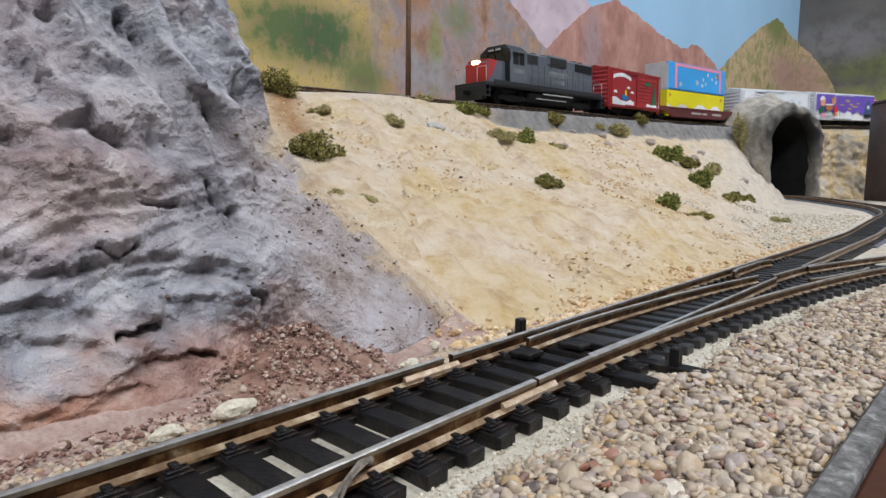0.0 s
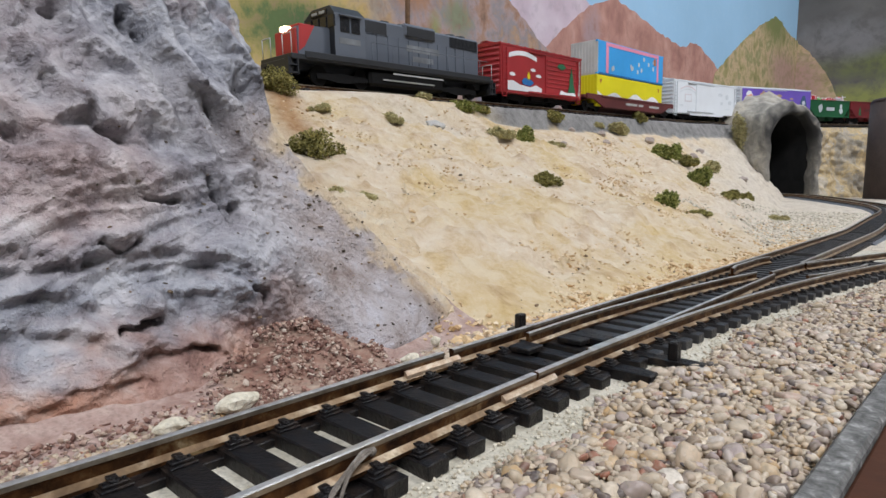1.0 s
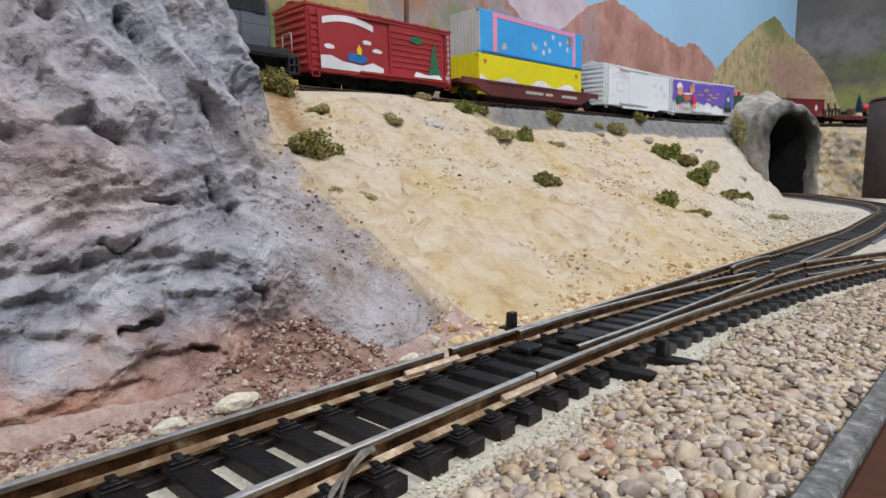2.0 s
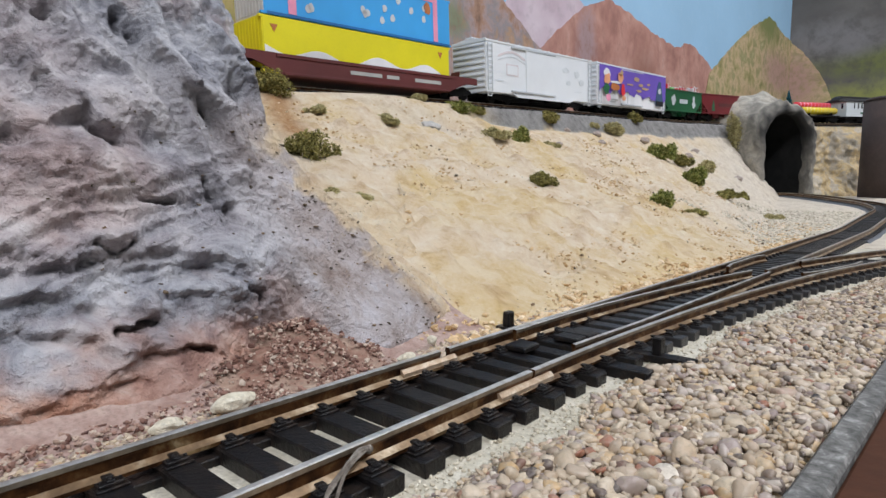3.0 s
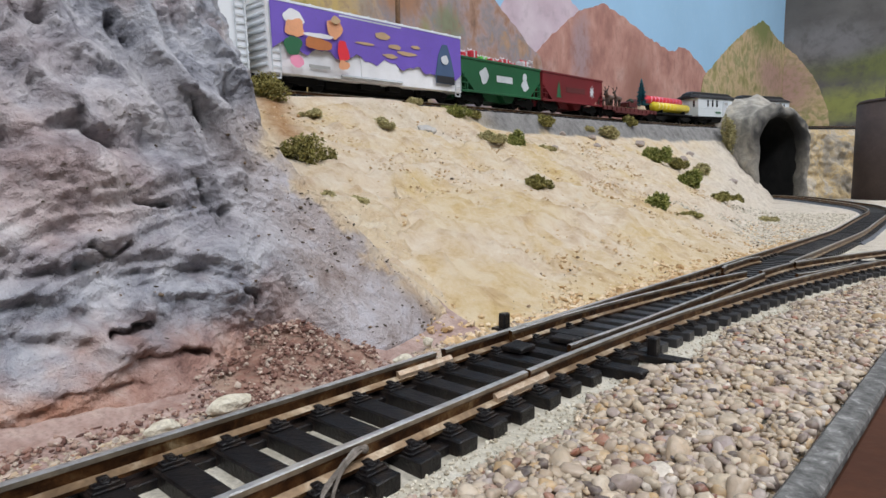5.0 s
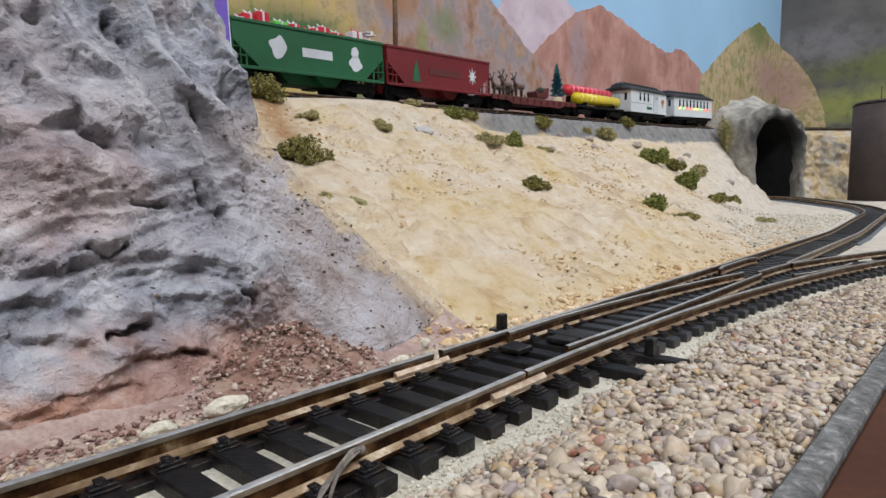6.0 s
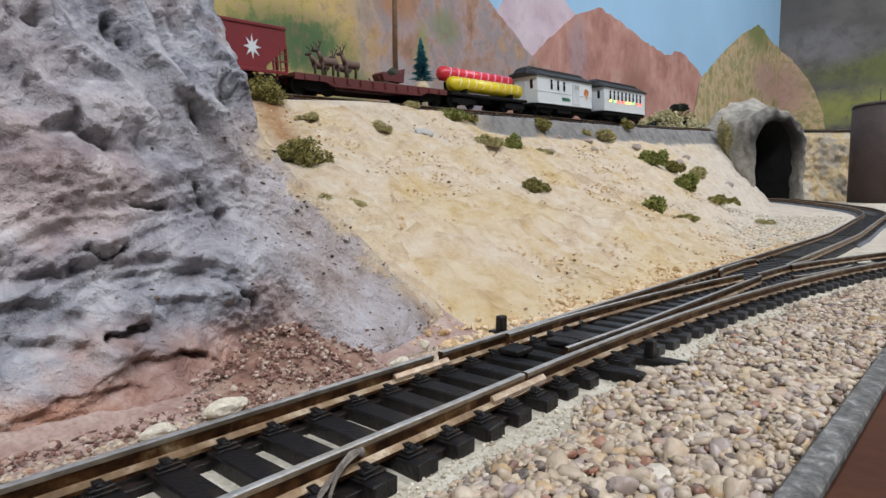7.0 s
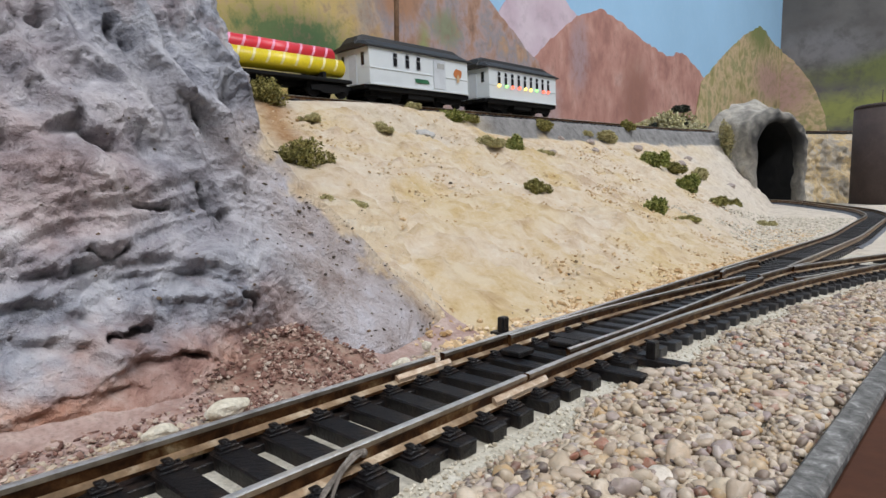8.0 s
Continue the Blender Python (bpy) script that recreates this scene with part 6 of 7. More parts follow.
def well_car():
    s0, s1 = -0.254, -0.066
    s, half = 0.5 * (s0 + s1), 0.5 * (s1 - s0)
    car = ride("well_car", s, "dark red container well car", "well car", group="train cars")
    w = 0.0152
    top, mid = 0.0148, half - 0.030
    for sg in (-1, 1):
        o = [(-half, 0.0105), (-half + 0.012, 0.0105), (-mid, 0.0040), (mid, 0.0040), (half - 0.012, 0.0105), (half, 0.0105), (half, 0.0150), (mid + 0.006, 0.0148), (mid, 0.0142), (-mid, 0.0142), (-mid - 0.006, 0.0148), (-half, 0.0150)]
        y = sg * w
        part("side_girder", prism(bmesh.new(), o, y - 0.0007, y + 0.0007), "well_red", car)
    PS("top_chord", "well_red", car, (-mid - 0.004, mid + 0.004, -w - 0.0012, -w - 0.0006, 0.0128, 0.0146), (-mid, mid, -w - 0.0012, -w - 0.0006, 0.0040, 0.0052), bevel=0.0001)
    P("floor", "well_red", car, (-mid, mid, -w, w, 0.0036, 0.0046), (-half, -mid, -0.012, 0.012, 0.0118, 0.0144), (mid, half, -0.012, 0.012, 0.0118, 0.0144))
    for x0, x1 in ((-0.020, 0.004), (0.032, 0.056), (0.008, 0.018)):
        plate("lettering_bar", "letter_pale", car, [(x0, 0.0080), (x1, 0.0080), (x1, 0.0101), (x0, 0.0101)], -w - 0.0007)
    P("brake_wheel", "well_red", car, (half - 0.006, half - 0.005, -0.004, 0.004, 0.0145, 0.021))
    for sx in (-1, 1):
        truck(car, sx * (half - 0.018))
    couplers(car, half)

    def container(label, z0, z1, body_mat, end_mat):
        c = ride("shipping_container", 0.5 * (-0.235 - 0.093), label, "container", z=z0)
        hh, cw = 0.0705, 0.0141
        P("body", body_mat, c, (-hh + 0.0006, hh, -cw, cw, 0, z1 - z0), bevel=0.0003)
        P("end_panel", end_mat, c, (-hh, -hh + 0.0006, -cw, cw, 0, z1 - z0), bevel=0.0002)
        PS("corner_casting", body_mat, c, *[(sx * hh - 0.0012, sx * hh + 0.0008, -cw - 0.0002, -cw + 0.002, z, z + 0.0014) for sx in (-1, 1) for z in (0.0001, z1 - z0 - 0.0015)], bevel=0.0001)
        bm = bmesh.new()
        for y in np.arange(-cw + 0.003, cw - 0.002, 0.0032):
            box(bm, -hh - 0.0003, -hh, y, y + 0.0014, 0.0015, z1 - z0 - 0.0015)
        part("end_corrugation", bm, end_mat, c)
        return c, hh, cw, z1 - z0

    c, hh, cw, H = container("yellow shipping container with a white snow border", 0.0048, 0.0335, "box_yellow", "box_yellow")
    o = [(-hh + 0.001, 0.0088)]
    for k in range(41):
        x = -hh + 0.001 + (2 * hh - 0.002) * k / 40
        o.append((x, 0.0122 + 0.0026 * math.sin(x * 150 + 0.6) + 0.001 * math.sin(x * 61)))
    o.append((hh - 0.001, 0.0088))
    plate("snow_border", "snow_white", c, o[::-1], -cw - 0.0001, "white wavy snow border")
    for x in (-hh + 0.007, hh - 0.009):
        plate("badge", "orange_brown", c, [(x - 0.0022, 0.0245), (x, 0.0205), (x + 0.0022, 0.0245)], -cw - 0.0001)
    c, hh, cw, H = container("bright blue shipping container with a pink frame", 0.0338, 0.0640, "box_blue", "box_end")
    y = -cw - 0.0001
    for q in ([(-hh + 0.015, 0.002), (-hh + 0.020, 0.002), (-hh + 0.020, H - 0.004), (-hh + 0.015, H - 0.004)], [(hh - 0.016, 0.002), (hh - 0.012, 0.002), (hh - 0.012, H - 0.004), (hh - 0.016, H - 0.004)], [(-hh + 0.015, H - 0.0038), (hh - 0.012, H - 0.0038), (hh - 0.012, H - 0.0008), (-hh + 0.015, H - 0.0008)]):
        plate("pink_frame", "box_pink", c, q, y, "pink painted frame")
    plate("dark_stripe", "box_blue_dark", c, [(-hh + 0.002, 0.0004), (hh - 0.001, 0.0004), (hh - 0.001, 0.0016), (-hh + 0.002, 0.0016)], y - 0.0004)
    rng = random.Random(2)
    for k in range(12):
        plate("snow_dot", "white_shade", c, oval(rng.uniform(-hh + 0.024, hh - 0.02), rng.uniform(0.006, H - 0.008), 0.0019, 0.0022, 10), y)
    plate("brown_shape", "orange_brown", c, oval(hh - 0.0215, H - 0.0085, 0.003, 0.0036), y)


well_car()


def white_boxcar():
    car, half, w = boxcar("boxcar", -0.056, 0.096, "plain white boxcar with ribbed end", "white_car", "white_car", "white_shade", -0.008, 0.038, 0.0436, ribs=False, door_ribs=0)
    y = -w - 0.0010
    y0 = -w - 0.0001
    for z, lift, t, mat in ((0.0330, 0.0040, 0.0016, "faded_pink"), (0.0305, 0.0036, 0.0008, "white_faint")):
        arc = [(-0.062 + 0.034 * k / 12, z + lift * math.sin(math.pi * k / 12)) for k in range(13)]
        plate("faint_lettering", mat, car, arc + [(a, b + t) for a, b in arc[::-1]], y0, "faded arched lettering bar")
    plate("faint_picture", "faded_pink", car, [(-0.052, 0.0205), (-0.037, 0.0205), (-0.037, 0.0290), (-0.052, 0.0290)], y0)
    plate("faint_picture", "white_car", car, [(-0.051, 0.0214), (-0.038, 0.0214), (-0.038, 0.0281), (-0.051, 0.0281)], y0 - 0.0001)
    for cx, cz, a, b in ((0.032, 0.0320, 0.0050, 0.0022), (0.050, 0.0300, 0.0040, 0.0030), (0.058, 0.0235, 0.0045, 0.0026), (0.036, 0.0215, 0.0036, 0.0020), (-0.060, 0.0160, 0.0050, 0.0007), (0.052, 0.0150, 0.0060, 0.0007)):
        plate("faint_mark", "white_faint", car, oval(cx, cz, a, b), y0)
    # deep side sill between the trucks
    for sg in (-1, 1):
        part("side_sill", prism(bmesh.new(), [(-0.044, 0.0072), (-0.038, 0.0050), (0.038, 0.0050), (0.044, 0.0072)], sg * w - 0.0005, sg * w + 0.0005), "white_car", car)


def purple_boxcar():
    car, half, w = boxcar("boxcar", 0.107, 0.258, "white boxcar with a purple holiday mural", "snow_white", "white_car", "white_shade", 0.0, 0.03, 0.0442, ribs=False, door_ribs=0)
    y = -w - 0.0011
    o = [(-half + 0.0015, 0.0190)]
    for k in range(49):
        x = -half + 0.0015 + (2 * half - 0.003) * k / 48
        o.append((x, 0.0206 - 0.010 * k / 48 * (0.35 if k > 30 else 0.25) + 0.0018 * math.sin(x * 260) + 0.0010 * math.sin(x * 620)))
    o += [(half - 0.0015, 0.0430), (-half + 0.0015, 0.0430)]
    plate("purple_panel", "purple", car, o[1:], y, "purple painted upper panel")
    y2 = y - 0.0004
    for x, z, a, b, m in ((-0.060, 0.036, 0.0060, 0.0045, "snow_white"), (-0.060, 0.031, 0.0062, 0.0046, "peach"), (-0.062, 0.022, 0.0052, 0.0050, "dark_green"), (-0.034, 0.034, 0.0052, 0.0056, "peach"), (-0.029, 0.0225, 0.0040, 0.0058, "candy_red"), (-0.046, 0.0245, 0.0088, 0.0034, "orange_brown"), (-0.046, 0.0285, 0.0100, 0.0012, "snow_white"), (-0.034, 0.0385, 0.0030, 0.0022, "gold"), (-0.061, 0.0135, 0.0042, 0.0030, "box_pink"), (-0.030, 0.0145, 0.0040, 0.0024, "peach")):
        plate("painted_shape", m, car, oval(x, z, a, b), y2)
        y2 -= 0.00025
    for x, z, a, b in ((-0.012, 0.029, 0.007, 0.0008), (0.002, 0.035, 0.006, 0.0020), (0.012, 0.030, 0.005, 0.0014), (0.022, 0.027, 0.009, 0.0012), (0.008, 0.024, 0.006, 0.0012), (0.030, 0.032, 0.004, 0.001)):
        plate("gold_lettering", "gold", car, oval(x, z, a, b), y - 0.0004)
    plate("dark_picture", "night_blue", car, [(0.048, 0.0115), (0.0665, 0.0115), (0.0665, 0.018), (0.063, 0.030), (0.060, 0.037), (0.055, 0.037), (0.051, 0.030), (0.048, 0.018)], y - 0.0004, "dark blue engine picture")
    plate("picture_mark", "white_shade", car, oval(0.057, 0.027, 0.0035, 0.0028), y - 0.0008)
    plate("picture_base", "loco_dark", car, [(0.0485, 0.012), (0.066, 0.012), (0.066, 0.0165), (0.0485, 0.0165)], y - 0.0008)
    plate("lettering_bar", "letter_pale", car, [(-0.052, 0.0116), (-0.038, 0.0116), (-0.038, 0.0132), (-0.052, 0.0132)], -w - 0.0012)


white_boxcar()
purple_boxcar()


def hopper(s0, s1, label, mat, marks):
    s, half = 0.5 * (s0 + s1), 0.5 * (s1 - s0)
    car = ride("hopper_car", s, label, "hopper car", group="train cars")
    w, top = 0.0152, 0.0325
    cut = half * 0.30
    o = [(-half + cut, 0.0095), (half - cut, 0.0095), (half, 0.0225), (half, top), (-half, top), (-half, 0.0225)]
    for sg in (-1, 1):
        part("side", prism(bmesh.new(), o, sg * w - 0.0006, sg * w + 0.0006), mat, car)
    for sx in (-1, 1):
        bm = bmesh.new()
        q = [(sx * half, top), (sx * half, 0.0225), (sx * (half - cut), 0.0095), (sx * (half - cut - 0.001), 0.0095), (sx * (half - 0.001), 0.0229), (sx * (half - 0.001), top)]
        prism(bm, q if sx < 0 else q[::-1], -w, w)
        part("end_slope", bm, mat, car)
    P("floor", mat, car, (-half + 0.002, half - 0.002, -w, w, 0.0215, 0.0225), bevel=0)
    PS("top_rail", mat, car, (-half - 0.0004, half + 0.0004, -w - 0.0012, -w + 0.0006, top - 0.0012, top + 0.0004), (-half - 0.0004, half + 0.0004, w - 0.0006, w + 0.0012, top - 0.0012, top + 0.0004), (-half - 0.0006, -half + 0.0006, -w, w, top - 0.0012, top + 0.0004), (half - 0.0006, half + 0.0006, -w, w, top - 0.0012, top + 0.0004), bevel=0.0002)
    PS("bottom_sill", mat, car, (-half, half, -w - 0.0009, -w + 0.0005, 0.0085, 0.0102), (-half, half, w - 0.0005, w + 0.0009, 0.0085, 0.0102), (-half, half, -0.006, 0.006, 0.0045, 0.0095), bevel=0.0002)
    for sx in (-1, 1):
        PS("end_post", mat, car, *[(sx * half - 0.0007, sx * half + 0.0007, y - 0.0006, y + 0.0006, 0.009, 0.0235) for y in (-w + 0.0004, -0.006, 0.006, w - 0.0004)], *[(sx * (half - cut * 0.5) - 0.0005, sx * (half - cut * 0.5) + 0.0005, y - 0.0005, y + 0.0005, 0.009, 0.017) for y in (-w + 0.0004, w - 0.0004)], (sx * half - (0 if sx < 0 else cut * 0.8), sx * half + (cut * 0.8 if sx < 0 else 0), -w - 0.0004, -w + 0.0002, 0.0146, 0.0152), bevel=0.0001)
        ladder(car, sx * (half - 0.002), -w, 0.009, 0.022, mat, 0.0040)
        truck(car, sx * (half - 0.017))
    for x in (-0.012, 0.012):
        bm = bmesh.new()
        prism(bm, [(x - 0.004, 0.0042), (x + 0.004, 0.0042), (x + 0.009, 0.0096), (x - 0.009, 0.0096)], -0.011, 0.011)
        part("discharge_chute", bm, mat, car)
    couplers(car, half)
    for nm, m, out, lab in marks:
        plate(nm, m, car, out, -w - 0.0007, lab)
    return car


hopper(0.2585, 0.3575, "dark green hopper car with white holiday marks", "hopper_green", [
    ("white_wreath", "white_shade", oval(-0.024, 0.0215, 0.0050, 0.0055), "white wreath mark"),
    ("lettering_bar", "white_shade", [(-0.009, 0.0180), (0.011, 0.0180), (0.011, 0.0228), (-0.009, 0.0228)], "white lettering bar"),
    ("white_mark", "white_shade", oval(0.0275, 0.0180, 0.0044, 0.0042) , "white round mark"),
    ("white_mark", "white_shade", oval(0.0275, 0.0242, 0.0030, 0.0030), "white round mark")])
hopper(0.3610, 0.4630, "dark red hopper car with tree and snowflake marks", "hopper_red", [
    ("tree_mark", "dark_green", [(-0.0300, 0.0125), (-0.0220, 0.0125), (-0.0240, 0.0172), (-0.0230, 0.0172), (-0.0260, 0.0262), (-0.0290, 0.0172), (-0.0280, 0.0172)], "green tree mark"),
    ("lettering_bar", "well_red", [(-0.0140, 0.0178), (0.0180, 0.0178), (0.0180, 0.0222), (-0.0140, 0.0222)], "dull dark lettering bar"),
    ("snowflake_mark", "white_shade", [(0.031 + (0.0050 if k % 2 == 0 else 0.0020) * math.cos(math.pi * k / 8), 0.0206 + (0.0062 if k % 2 == 0 else 0.0024) * math.sin(math.pi * k / 8)) for k in range(16)], "white snowflake mark")])


def gifts():
    rng = random.Random(8)
    for k in range(16):
        x = 0.268 + 0.082 * (k / 15)
        m = rng.choice(["gift_red", "gift_silver", "gift_pink", "gift_green", "gift_silver", "gift_red"])
        if k in (0, 1, 2, 14, 15):
            m = "gift_red" if k < 3 else "gift_pink"
        g = ride("gift_box", x, {"gift_red": "shiny red wrapped gift box", "gift_silver": "silver wrapped gift box", "gift_pink": "pink wrapped gift box", "gift_green": "bright green wrapped gift box"}[m] + " on the green hopper", "gift", z=0.0224, lat=rng.uniform(0.002, 0.011), group="gift load")
        a, b, c = rng.uniform(0.0028, 0.0048), rng.uniform(0.003, 0.005), 0.0105 + rng.uniform(0.0, 0.005) + (0.002 if k < 3 else 0)
        bm = bmesh.new()
        box(bm, -a, a, -b, b, 0, c, 0.0004)
        part("box", bm, m, g)
        rib = "gift_silver" if m != "gift_silver" else "gift_red"
        P("ribbon", rib, g, (-0.0006, 0.0006, -b - 0.0002, b + 0.0002, 0, c + 0.0003), bevel=0)
        bm = bmesh.new()
        for sg in (-1, 1):
            cyl(bm, (0, 0, c), (sg * 0.0022, 0.0004, c + 0.0022), 0.0009, 0.0003, 6)
        part("bow", bm, rib, g)
    f = ride("toy_airplane", 0.349, "white toy airplane on top of the gift load", "toy", z=0.0362, lat=0.004)
    bm = bmesh.new()
    cyl(bm, (-0.008, 0, 0.0022), (0.010, 0, 0.0030), 0.0014, 0.0005, 8)
    box(bm, -0.003, 0.001, -0.009, 0.009, 0.0022, 0.0028)
    box(bm, 0.008, 0.010, -0.003, 0.003, 0.0028, 0.0033)
    box(bm, 0.008, 0.010, -0.0003, 0.0003, 0.003, 0.006)
    box(bm, -0.001, 0.001, -0.001, 0.001, 0, 0.0022)
    part("airframe", bm, "gift_silver", f)


gifts()


def flat_car():
    s0, s1 = 0.4675, 0.5900
    s, half = 0.5 * (s0 + s1), 0.5 * (s1 - s0)
    car = ride("flat_car", s, "dark brown-red flat car", "flat car", group="train cars")
    mid = half - 0.026
    o = [(-half, 0.0072), (-mid - 0.006, 0.0072), (-mid, 0.0050), (mid, 0.0050), (mid + 0.006, 0.0072), (half, 0.0072), (half, 0.0105), (-half, 0.0105)]
    for sg in (-1, 1):
        part("side_sill", prism(bmesh.new(), o, sg * 0.0148 - 0.0006, sg * 0.0148 + 0.0006), "well_red", car)
    PS("deck_board", "pole_wood", car, *[(x, x + 0.0027, -0.0150, 0.0150, 0.0096, 0.0109) for x in np.arange(-half, half - 0.002, 0.0029)], bevel=0.0001)
    PS("stake_pocket", "well_red", car, *[(x, x + 0.0016, -0.0164, -0.0152, 0.0070, 0.0102) for x in np.arange(-half + 0.006, half - 0.004, 0.0098)], bevel=0.0001)
    P("center_sill", "well_red", car, (-half + 0.002, half - 0.002, -0.003, 0.003, 0.0060, 0.0097))
    for sx in (-1, 1):
        truck(car, sx * (half - 0.016))
    couplers(car, half)
    # reindeer figures, two by two
    for k, (x, lat) in enumerate(((0.496, 0.0065), (0.499, -0.005), (0.513, 0.0065), (0.516, -0.005))):
        g = ride("reindeer_figure", x, "brown plastic reindeer figure standing on the flat car", "figurine", z=0.0109, lat=lat, group="reindeer team")
        bm = bmesh.new()
        cyl(bm, (-0.0046, 0, 0.0098), (0.0052, 0, 0.0094), 0.0023, 0.0026, 10)
        for dx in (-0.0042, -0.0030, 0.0034, 0.0046):
            for yy in ((-0.0011,) if dx in (-0.0042, 0.0034) else (0.0011,)):
                cyl(bm, (dx, yy, 0.0088), (dx - 0.0006, yy, 0.0), 0.00085, 0.0005, 6, mat=1)
        cyl(bm, (-0.0042, 0, 0.0102), (-0.0068, 0, 0.0155), 0.0016, 0.0011, 8)
        cyl(bm, (-0.0062, 0, 0.0156), (-0.0098, 0, 0.0146), 0.0014, 0.0008, 8, mat=1)
        for yy in (-1, 1):
            cyl(bm, (-0.0066, yy * 0.0006, 0.0162), (-0.0052, yy * 0.0024, 0.0202), 0.0004, 0.0003, 5, mat=1)
            cyl(bm, (-0.0058, yy * 0.0016, 0.0184), (-0.0078, yy * 0.0026, 0.0204), 0.0003, 0.0002, 5, mat=1)
        cyl(bm, (0.0052, 0, 0.0104), (0.0068, 0, 0.0108), 0.0009, 0.0004, 6)
        part("figure", bm, ["deer_tan", "deer_dark"], g)
    g = ride("sleigh", 0.5475, "dark red toy sleigh on the flat car", "sleigh", z=0.0109, lat=0.002)
    bm = bmesh.new()
    prism(bm, [(-0.008, 0.003), (0.009, 0.003), (0.0105, 0.012), (0.006, 0.0088), (-0.002, 0.0062), (-0.008, 0.0085), (-0.0098, 0.0072)], -0.005, 0.005)
    part("body", bm, "well_red", g)
    for yy in (-0.0045, 0.0045):
        bm = bmesh.new()
        cyl(bm, (-0.012, yy, 0.0024), (0.010, yy, 0.0005), 0.0005, seg=6)
        cyl(bm, (-0.012, yy, 0.0024), (-0.0128, yy, 0.0052), 0.0005, seg=6)
        for dx in (-0.005, 0.005):
            cyl(bm, (dx, yy, 0.0008), (dx, yy, 0.0032), 0.0004, seg=6)
        part("runner", bm, "deer_dark", g)
    g = ride("gift_sack", 0.551, "dark stuffed sack in the sleigh", "sack", z=0.0172, lat=0.002)
    bm = bmesh.new()
    bmesh.ops.create_icosphere(bm, subdivisions=3, radius=0.0042)
    for v in bm.verts:
        v.co *= 1 + 0.15 * noise.noise(v.co * 400)
        v.co.z += 0.002
    part("sack", bm, "leaf_black", g)
    # bristle tree on a wooden base
    g = ride("toy_tree", 0.5790, "blue-green bottle-brush tree with wooden base", "toy tree", z=0.0109, lat=0.002)
    g.scale = (1.4, 1.4, 1.18)
    part("base", cyl(bmesh.new(), (0, 0, 0), (0, 0, 0.0052), 0.0040, 0.0026, 14), "sand_clods", g, "tan wooden base")
    rng = np.random.default_rng(6)
    V, F = [], []
    for k in range(900):
        t = rng.random() ** 0.75
        r = 0.0075 * (1 - t) * rng.uniform(0.55, 1.05) * (0.8 + 0.2 * math.sin(t * 40)) + 0.0006
        a = rng.uniform(0, 2 * math.pi)
        z = 0.0055 + 0.024 * t
        c = np.array([math.cos(a), math.sin(a), 0])
        q = np.array([-c[1], c[0], 0]) * 0.0005
        i = len(V)
        V += [c * r * 0.2 + [0, 0, z + 0.0007] + q, c * r * 0.2 + [0, 0, z + 0.0007] - q, c * r + [0, 0, z], c * r * 0.3 + [0, 0, z - 0.0002]]
        F += [(i, i + 1, i + 2), (i, i + 2, i + 3), (i + 1, i + 3, i + 2)]
    from_arrays("bristles", np.array(V), F, "leaf_blue", False, g)


flat_car()


def candy_tank():
    s0, s1 = 0.597, 0.690
    s, half = 0.5 * (s0 + s1), 0.5 * (s1 - s0)
    car = ride("tank_car", s, "black flat car frame under candy-striped load", "freight car", group="train cars")
    P("deck", "black_plastic", car, (-half, half, -0.0135, 0.0135, 0.0085, 0.0105), (-half + 0.004, half - 0.004, -0.004, 0.004, 0.0055, 0.0088))
    for x in (-0.028, 0.028):
        PS("cradle", "black_plastic", car, (x - 0.0012, x + 0.0012, -0.012, 0.000, 0.0104, 0.0140), (x - 0.0012, x + 0.0012, -0.001, 0.010, 0.0104, 0.0216))
    for sx in (-1, 1):
        truck(car, sx * (half - 0.015))
    couplers(car, half)

    def stick(lat, z, m, label, mark):
        g = ride("candy_stick", s + 0.002, label, "candy stick", z=z, lat=lat, group="candy load")
        bm = bmesh.new()
        hl = 0.0420
        cyl(bm, (-hl, 0, 0), (hl, 0, 0), 0.0052, seg=22)
        bmesh.ops.bevel(bm, geom=[e for e in bm.edges if len({round(v.co.x, 5) for v in e.verts}) == 1], offset=0.0012, segments=2, affect="EDGES")
        for f in bm.faces:
            f.smooth = True
        part("stick", bm, m, g)
        bm = bmesh.new()
        for k in range(9):
            x0 = -hl + 0.004 + k * 0.0088
            ring = []
            for j in range(15):
                a = -0.5 + j / 14 * (math.pi + 1.0)
                xx = x0 + j * 0.0007
                ring.append([bm.verts.new((xx + w, -0.00525 * math.cos(a), 0.00525 * math.sin(a))) for w in (0, 0.0016)])
            for p, q in zip(ring, ring[1:]):
                bm.faces.new((p[0], p[1], q[1], q[0]))
        part("stripe", bm, mark, g, "spiral painted stripe")

    stick(0.0058, 0.0178, "candy_yellow", "glossy yellow candy stick on the car", "candy_pale")
    stick(-0.0040, 0.0262, "candy_red", "glossy red candy stick on the car", "box_pink")


candy_tank()


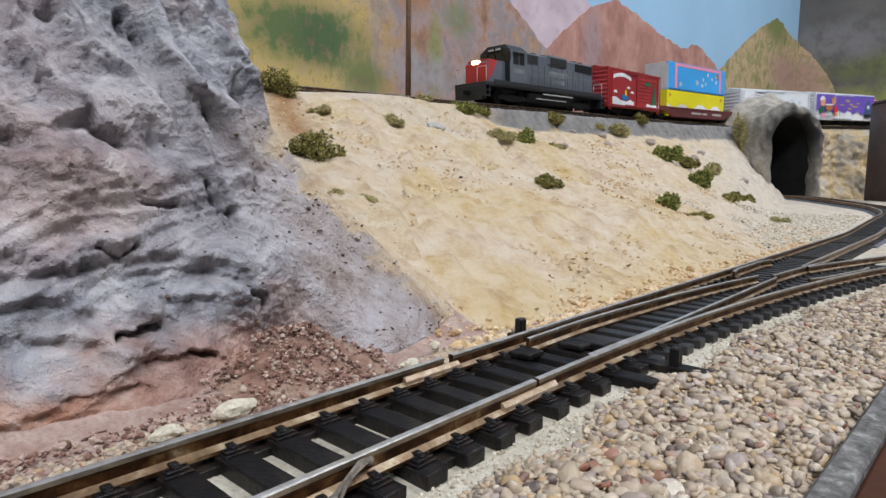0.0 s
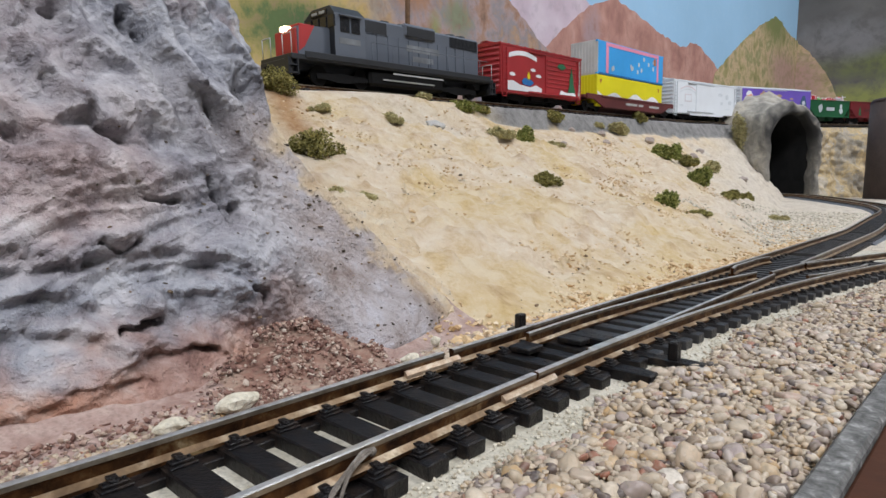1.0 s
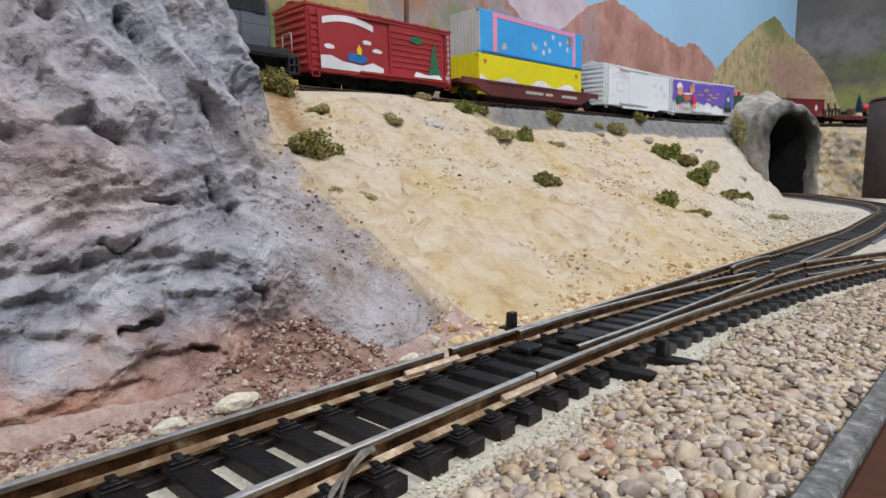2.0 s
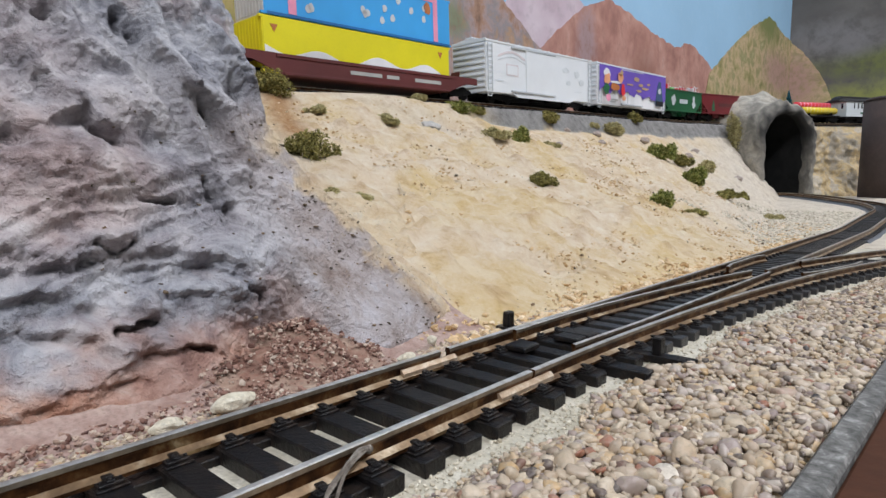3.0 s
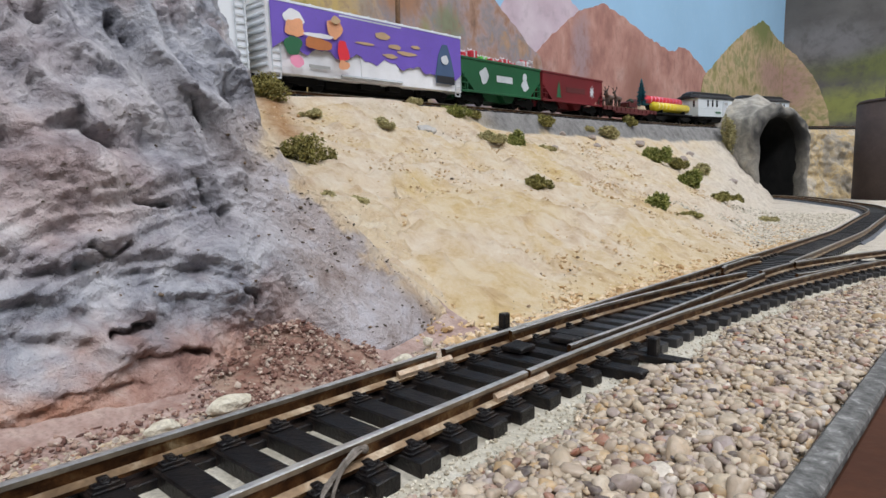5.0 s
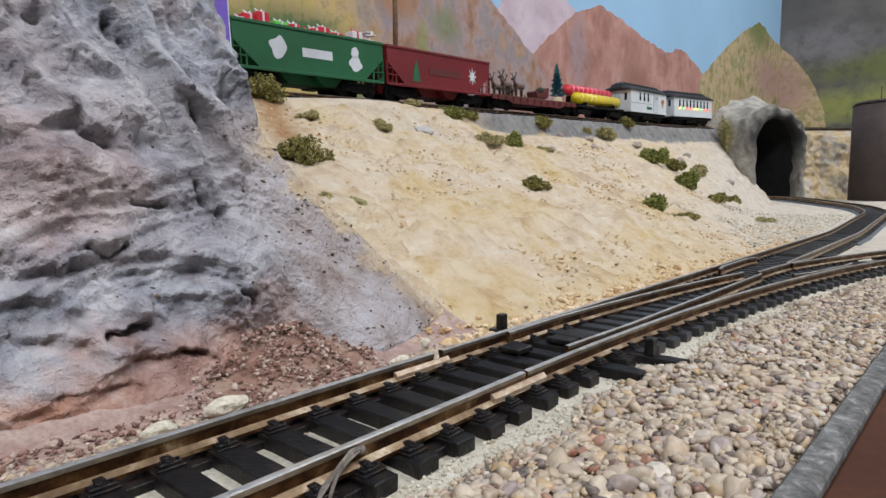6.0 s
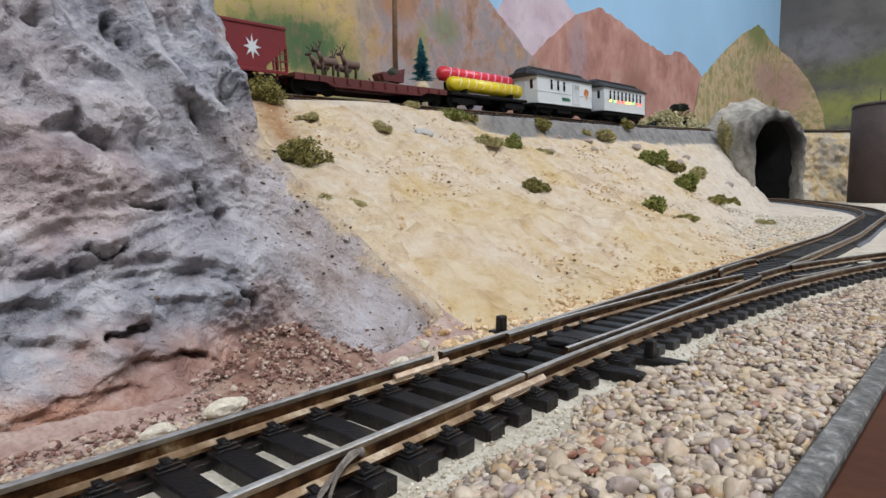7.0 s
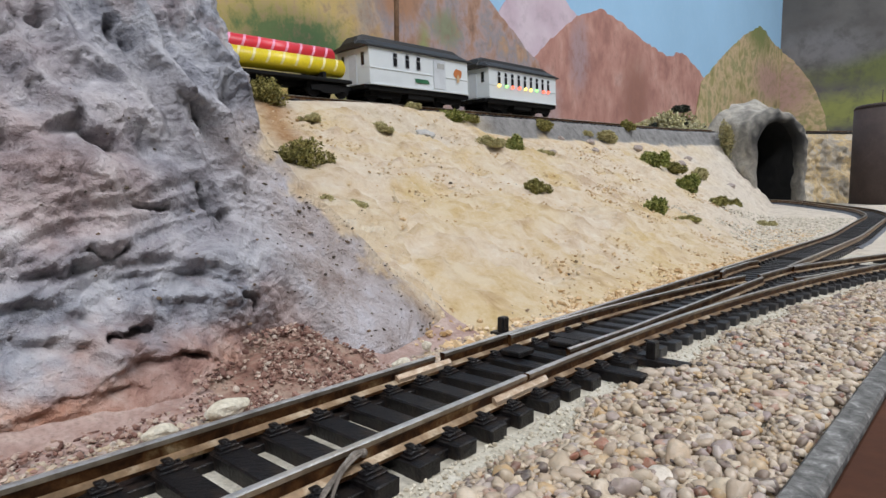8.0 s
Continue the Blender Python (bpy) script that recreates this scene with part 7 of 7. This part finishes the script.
def coach(s0, s1, label, windows, lit):
    s, half = 0.5 * (s0 + s1), 0.5 * (s1 - s0)
    car = ride("passenger_coach", s, label, "coach", group="train cars")
    w = 0.0155
    P("body", "coach_white", car, (-half, half, -w, w, 0.0095, 0.0325), bevel=0.0003)
    PS("belt_rail", "coach_white", car, (-half, half, -w - 0.0004, w + 0.0004, 0.0192, 0.0199), (-half, half, -w - 0.0005, w + 0.0005, 0.0095, 0.0106), bevel=0.0001)
    bm = bmesh.new()
    sec = [(-w - 0.0014, 0.0318), (w + 0.0014, 0.0318), (w + 0.0014, 0.0328), (w * 0.72, 0.0368), (w * 0.45, 0.0376), (w * 0.42, 0.0402), (w * 0.25, 0.0412), (-w * 0.25, 0.0412), (-w * 0.42, 0.0402), (-w * 0.45, 0.0376), (-w * 0.72, 0.0368), (-w - 0.0014, 0.0328)]
    rings = []
    e = half + 0.0035
    for x, k in ((-e, 0.35), (-e + 0.003, 0.78), (-e + 0.009, 1), (e - 0.009, 1), (e - 0.003, 0.78), (e, 0.35)):
        rings.append([bm.verts.new((x, y, 0.0318 + (z - 0.0318) * k)) for y, z in sec])
    for a, b in zip(rings, rings[1:]):
        for i in range(12):
            bm.faces.new((a[i], a[(i + 1) % 12], b[(i + 1) % 12], b[i]))
    bm.faces.new(rings[0])
    bm.faces.new(rings[-1][::-1])
    bmesh.ops.recalc_face_normals(bm, faces=bm.faces)
    part("roof", bm, "roof_black", car, "black clerestory roof")
    P("underframe", "black_plastic", car, (-half, half, -w + 0.001, w - 0.001, 0.0062, 0.0096), (-half - 0.003, half + 0.003, -w + 0.002, w - 0.002, 0.0070, 0.0095), (-0.012, 0.012, -w + 0.002, w - 0.002, 0.003, 0.007))
    for x, z0, z1 in windows:
        for sg in (-1, 1):
            yy = sg * (w + 0.0001)
            fr = P("window", "white_shade", car, (x - 0.0019, x + 0.0019, min(yy, yy - sg * 0.0006), max(yy, yy + sg * 0.0003), z0 - 0.0006, z1 + 0.0006), bevel=0.0001)
            P("pane", "window_dark", fr, (x - 0.0013, x + 0.0013, yy - 0.0004, yy + 0.0004, z0, z0 + (z1 - z0) * 0.62), (x - 0.0013, x + 0.0013, yy - 0.0004, yy + 0.0004, z0 + (z1 - z0) * 0.72, z1), bevel=0)
    for sx in (-1, 1):
        for yy in (-0.0095, 0.0095):
            P("end_window", "window_dark", car, (sx * half - 0.0004, sx * half + 0.0004, yy - 0.0013, yy + 0.0013, 0.0215, 0.0290), bevel=0.0001)
        P("end_door", "white_shade", car, (sx * half - 0.0005, sx * half + 0.0005, -0.0036, 0.0036, 0.0105, 0.0290), bevel=0.0002)
        truck(car, sx * (half - 0.016))
    couplers(car, half + 0.002)
    if lit:
        rng = random.Random(3)
        for k, (x, z0, z1) in enumerate(windows):
            m = ("bulb_yellow", "bulb_green", "bulb_red", "bulb_red", "bulb_yellow")[k % 5]
            bm = bmesh.new()
            bmesh.ops.create_icosphere(bm, subdivisions=2, radius=0.0012)
            bmesh.ops.translate(bm, verts=bm.verts, vec=(x + rng.uniform(-0.001, 0.001), -w - 0.0008, z0 - 0.0012))
            part("light_bulb", bm, m, car, "glowing coloured fairy light")
    return car, half, w


combine, ch, cw = coach(0.7020, 0.7935, "white baggage coach with black roof", [(-0.0245, 0.0220, 0.0296), (-0.0140, 0.0220, 0.0296), (-0.0040, 0.0220, 0.0296)], False)
P("baggage_door", "white_shade", combine, (0.010, 0.022, -cw - 0.0006, -cw + 0.0002, 0.0110, 0.0300))
plate("door_window", "letter_pale", combine, [(0.0135, 0.0245), (0.0205, 0.0245), (0.0205, 0.0280), (0.0135, 0.0280)], -cw - 0.0006)
plate("lettering_bar", "dark_green", combine, [(-0.007, 0.0135), (0.006, 0.0135), (0.004, 0.0160), (-0.008, 0.0160)], -cw - 0.0004)
plate("wreath_picture", "orange_brown", combine, oval(0.0345, 0.0228, 0.0042, 0.0036), -cw - 0.0002)
plate("wreath_picture", "gold", combine, oval(0.0345, 0.0195, 0.0014, 0.0030), -cw - 0.0006)
coach(0.8180, 0.9105, "white passenger coach with coloured fairy lights", [(-0.034 + 0.0085 * k, 0.0205, 0.0290) for k in range(9)], True)


# ---- movement ----
def travelled(t):
    u = t - 3.5
    return 0.168485 * u - 0.000233 * u * u - 0.0000547 * u ** 3 + 0.0000724 * u ** 4


def motions():
    stops = [0.5 * k for k in range(17)]
    for ob, s, z, lat in RIDES:
        rows = []
        for t in stops:
            a = s - travelled(t)
            p = rear_at(a, lat, REAR_RAIL + z)
            rows.append((t, pose(p.x, p.y, p.z, 0, REAR_TILT, 90 - math.degrees(rear_heading(a)))))
        walk(ob, rows)
    for ws, x, r in WHEELS:
        walk(ws, [(k / FPS, pose(x, 0, r, 0, -math.degrees(travelled(k / FPS) / r), 0)) for k in range(241)])
    # the turnout is thrown away from the viewer
    throw = ((0.0, 1.0), (1.0, 1.0), (1.1, 0.96), (1.3, 0.6), (1.5, 0.18), (1.7, 0.05), (2.2, 0.0), (8.0, 0.0))
    walk(POINTS, [(t, Matrix.Translation(NRM * (0.0020 * k))) for t, k in throw])
    far, near = W(N_FAR, 0.198, 0), W(N_NEAR, 0.198, 0)
    walk(BLADE_FAR, [(t, pose(far.x, far.y, 0, 0, 0, 0.95 * k)) for t, k in throw])
    walk(BLADE_NEAR, [(t, pose(near.x, near.y, 0, 0, 0, -0.95 * (1 - k))) for t, k in throw])


motions()
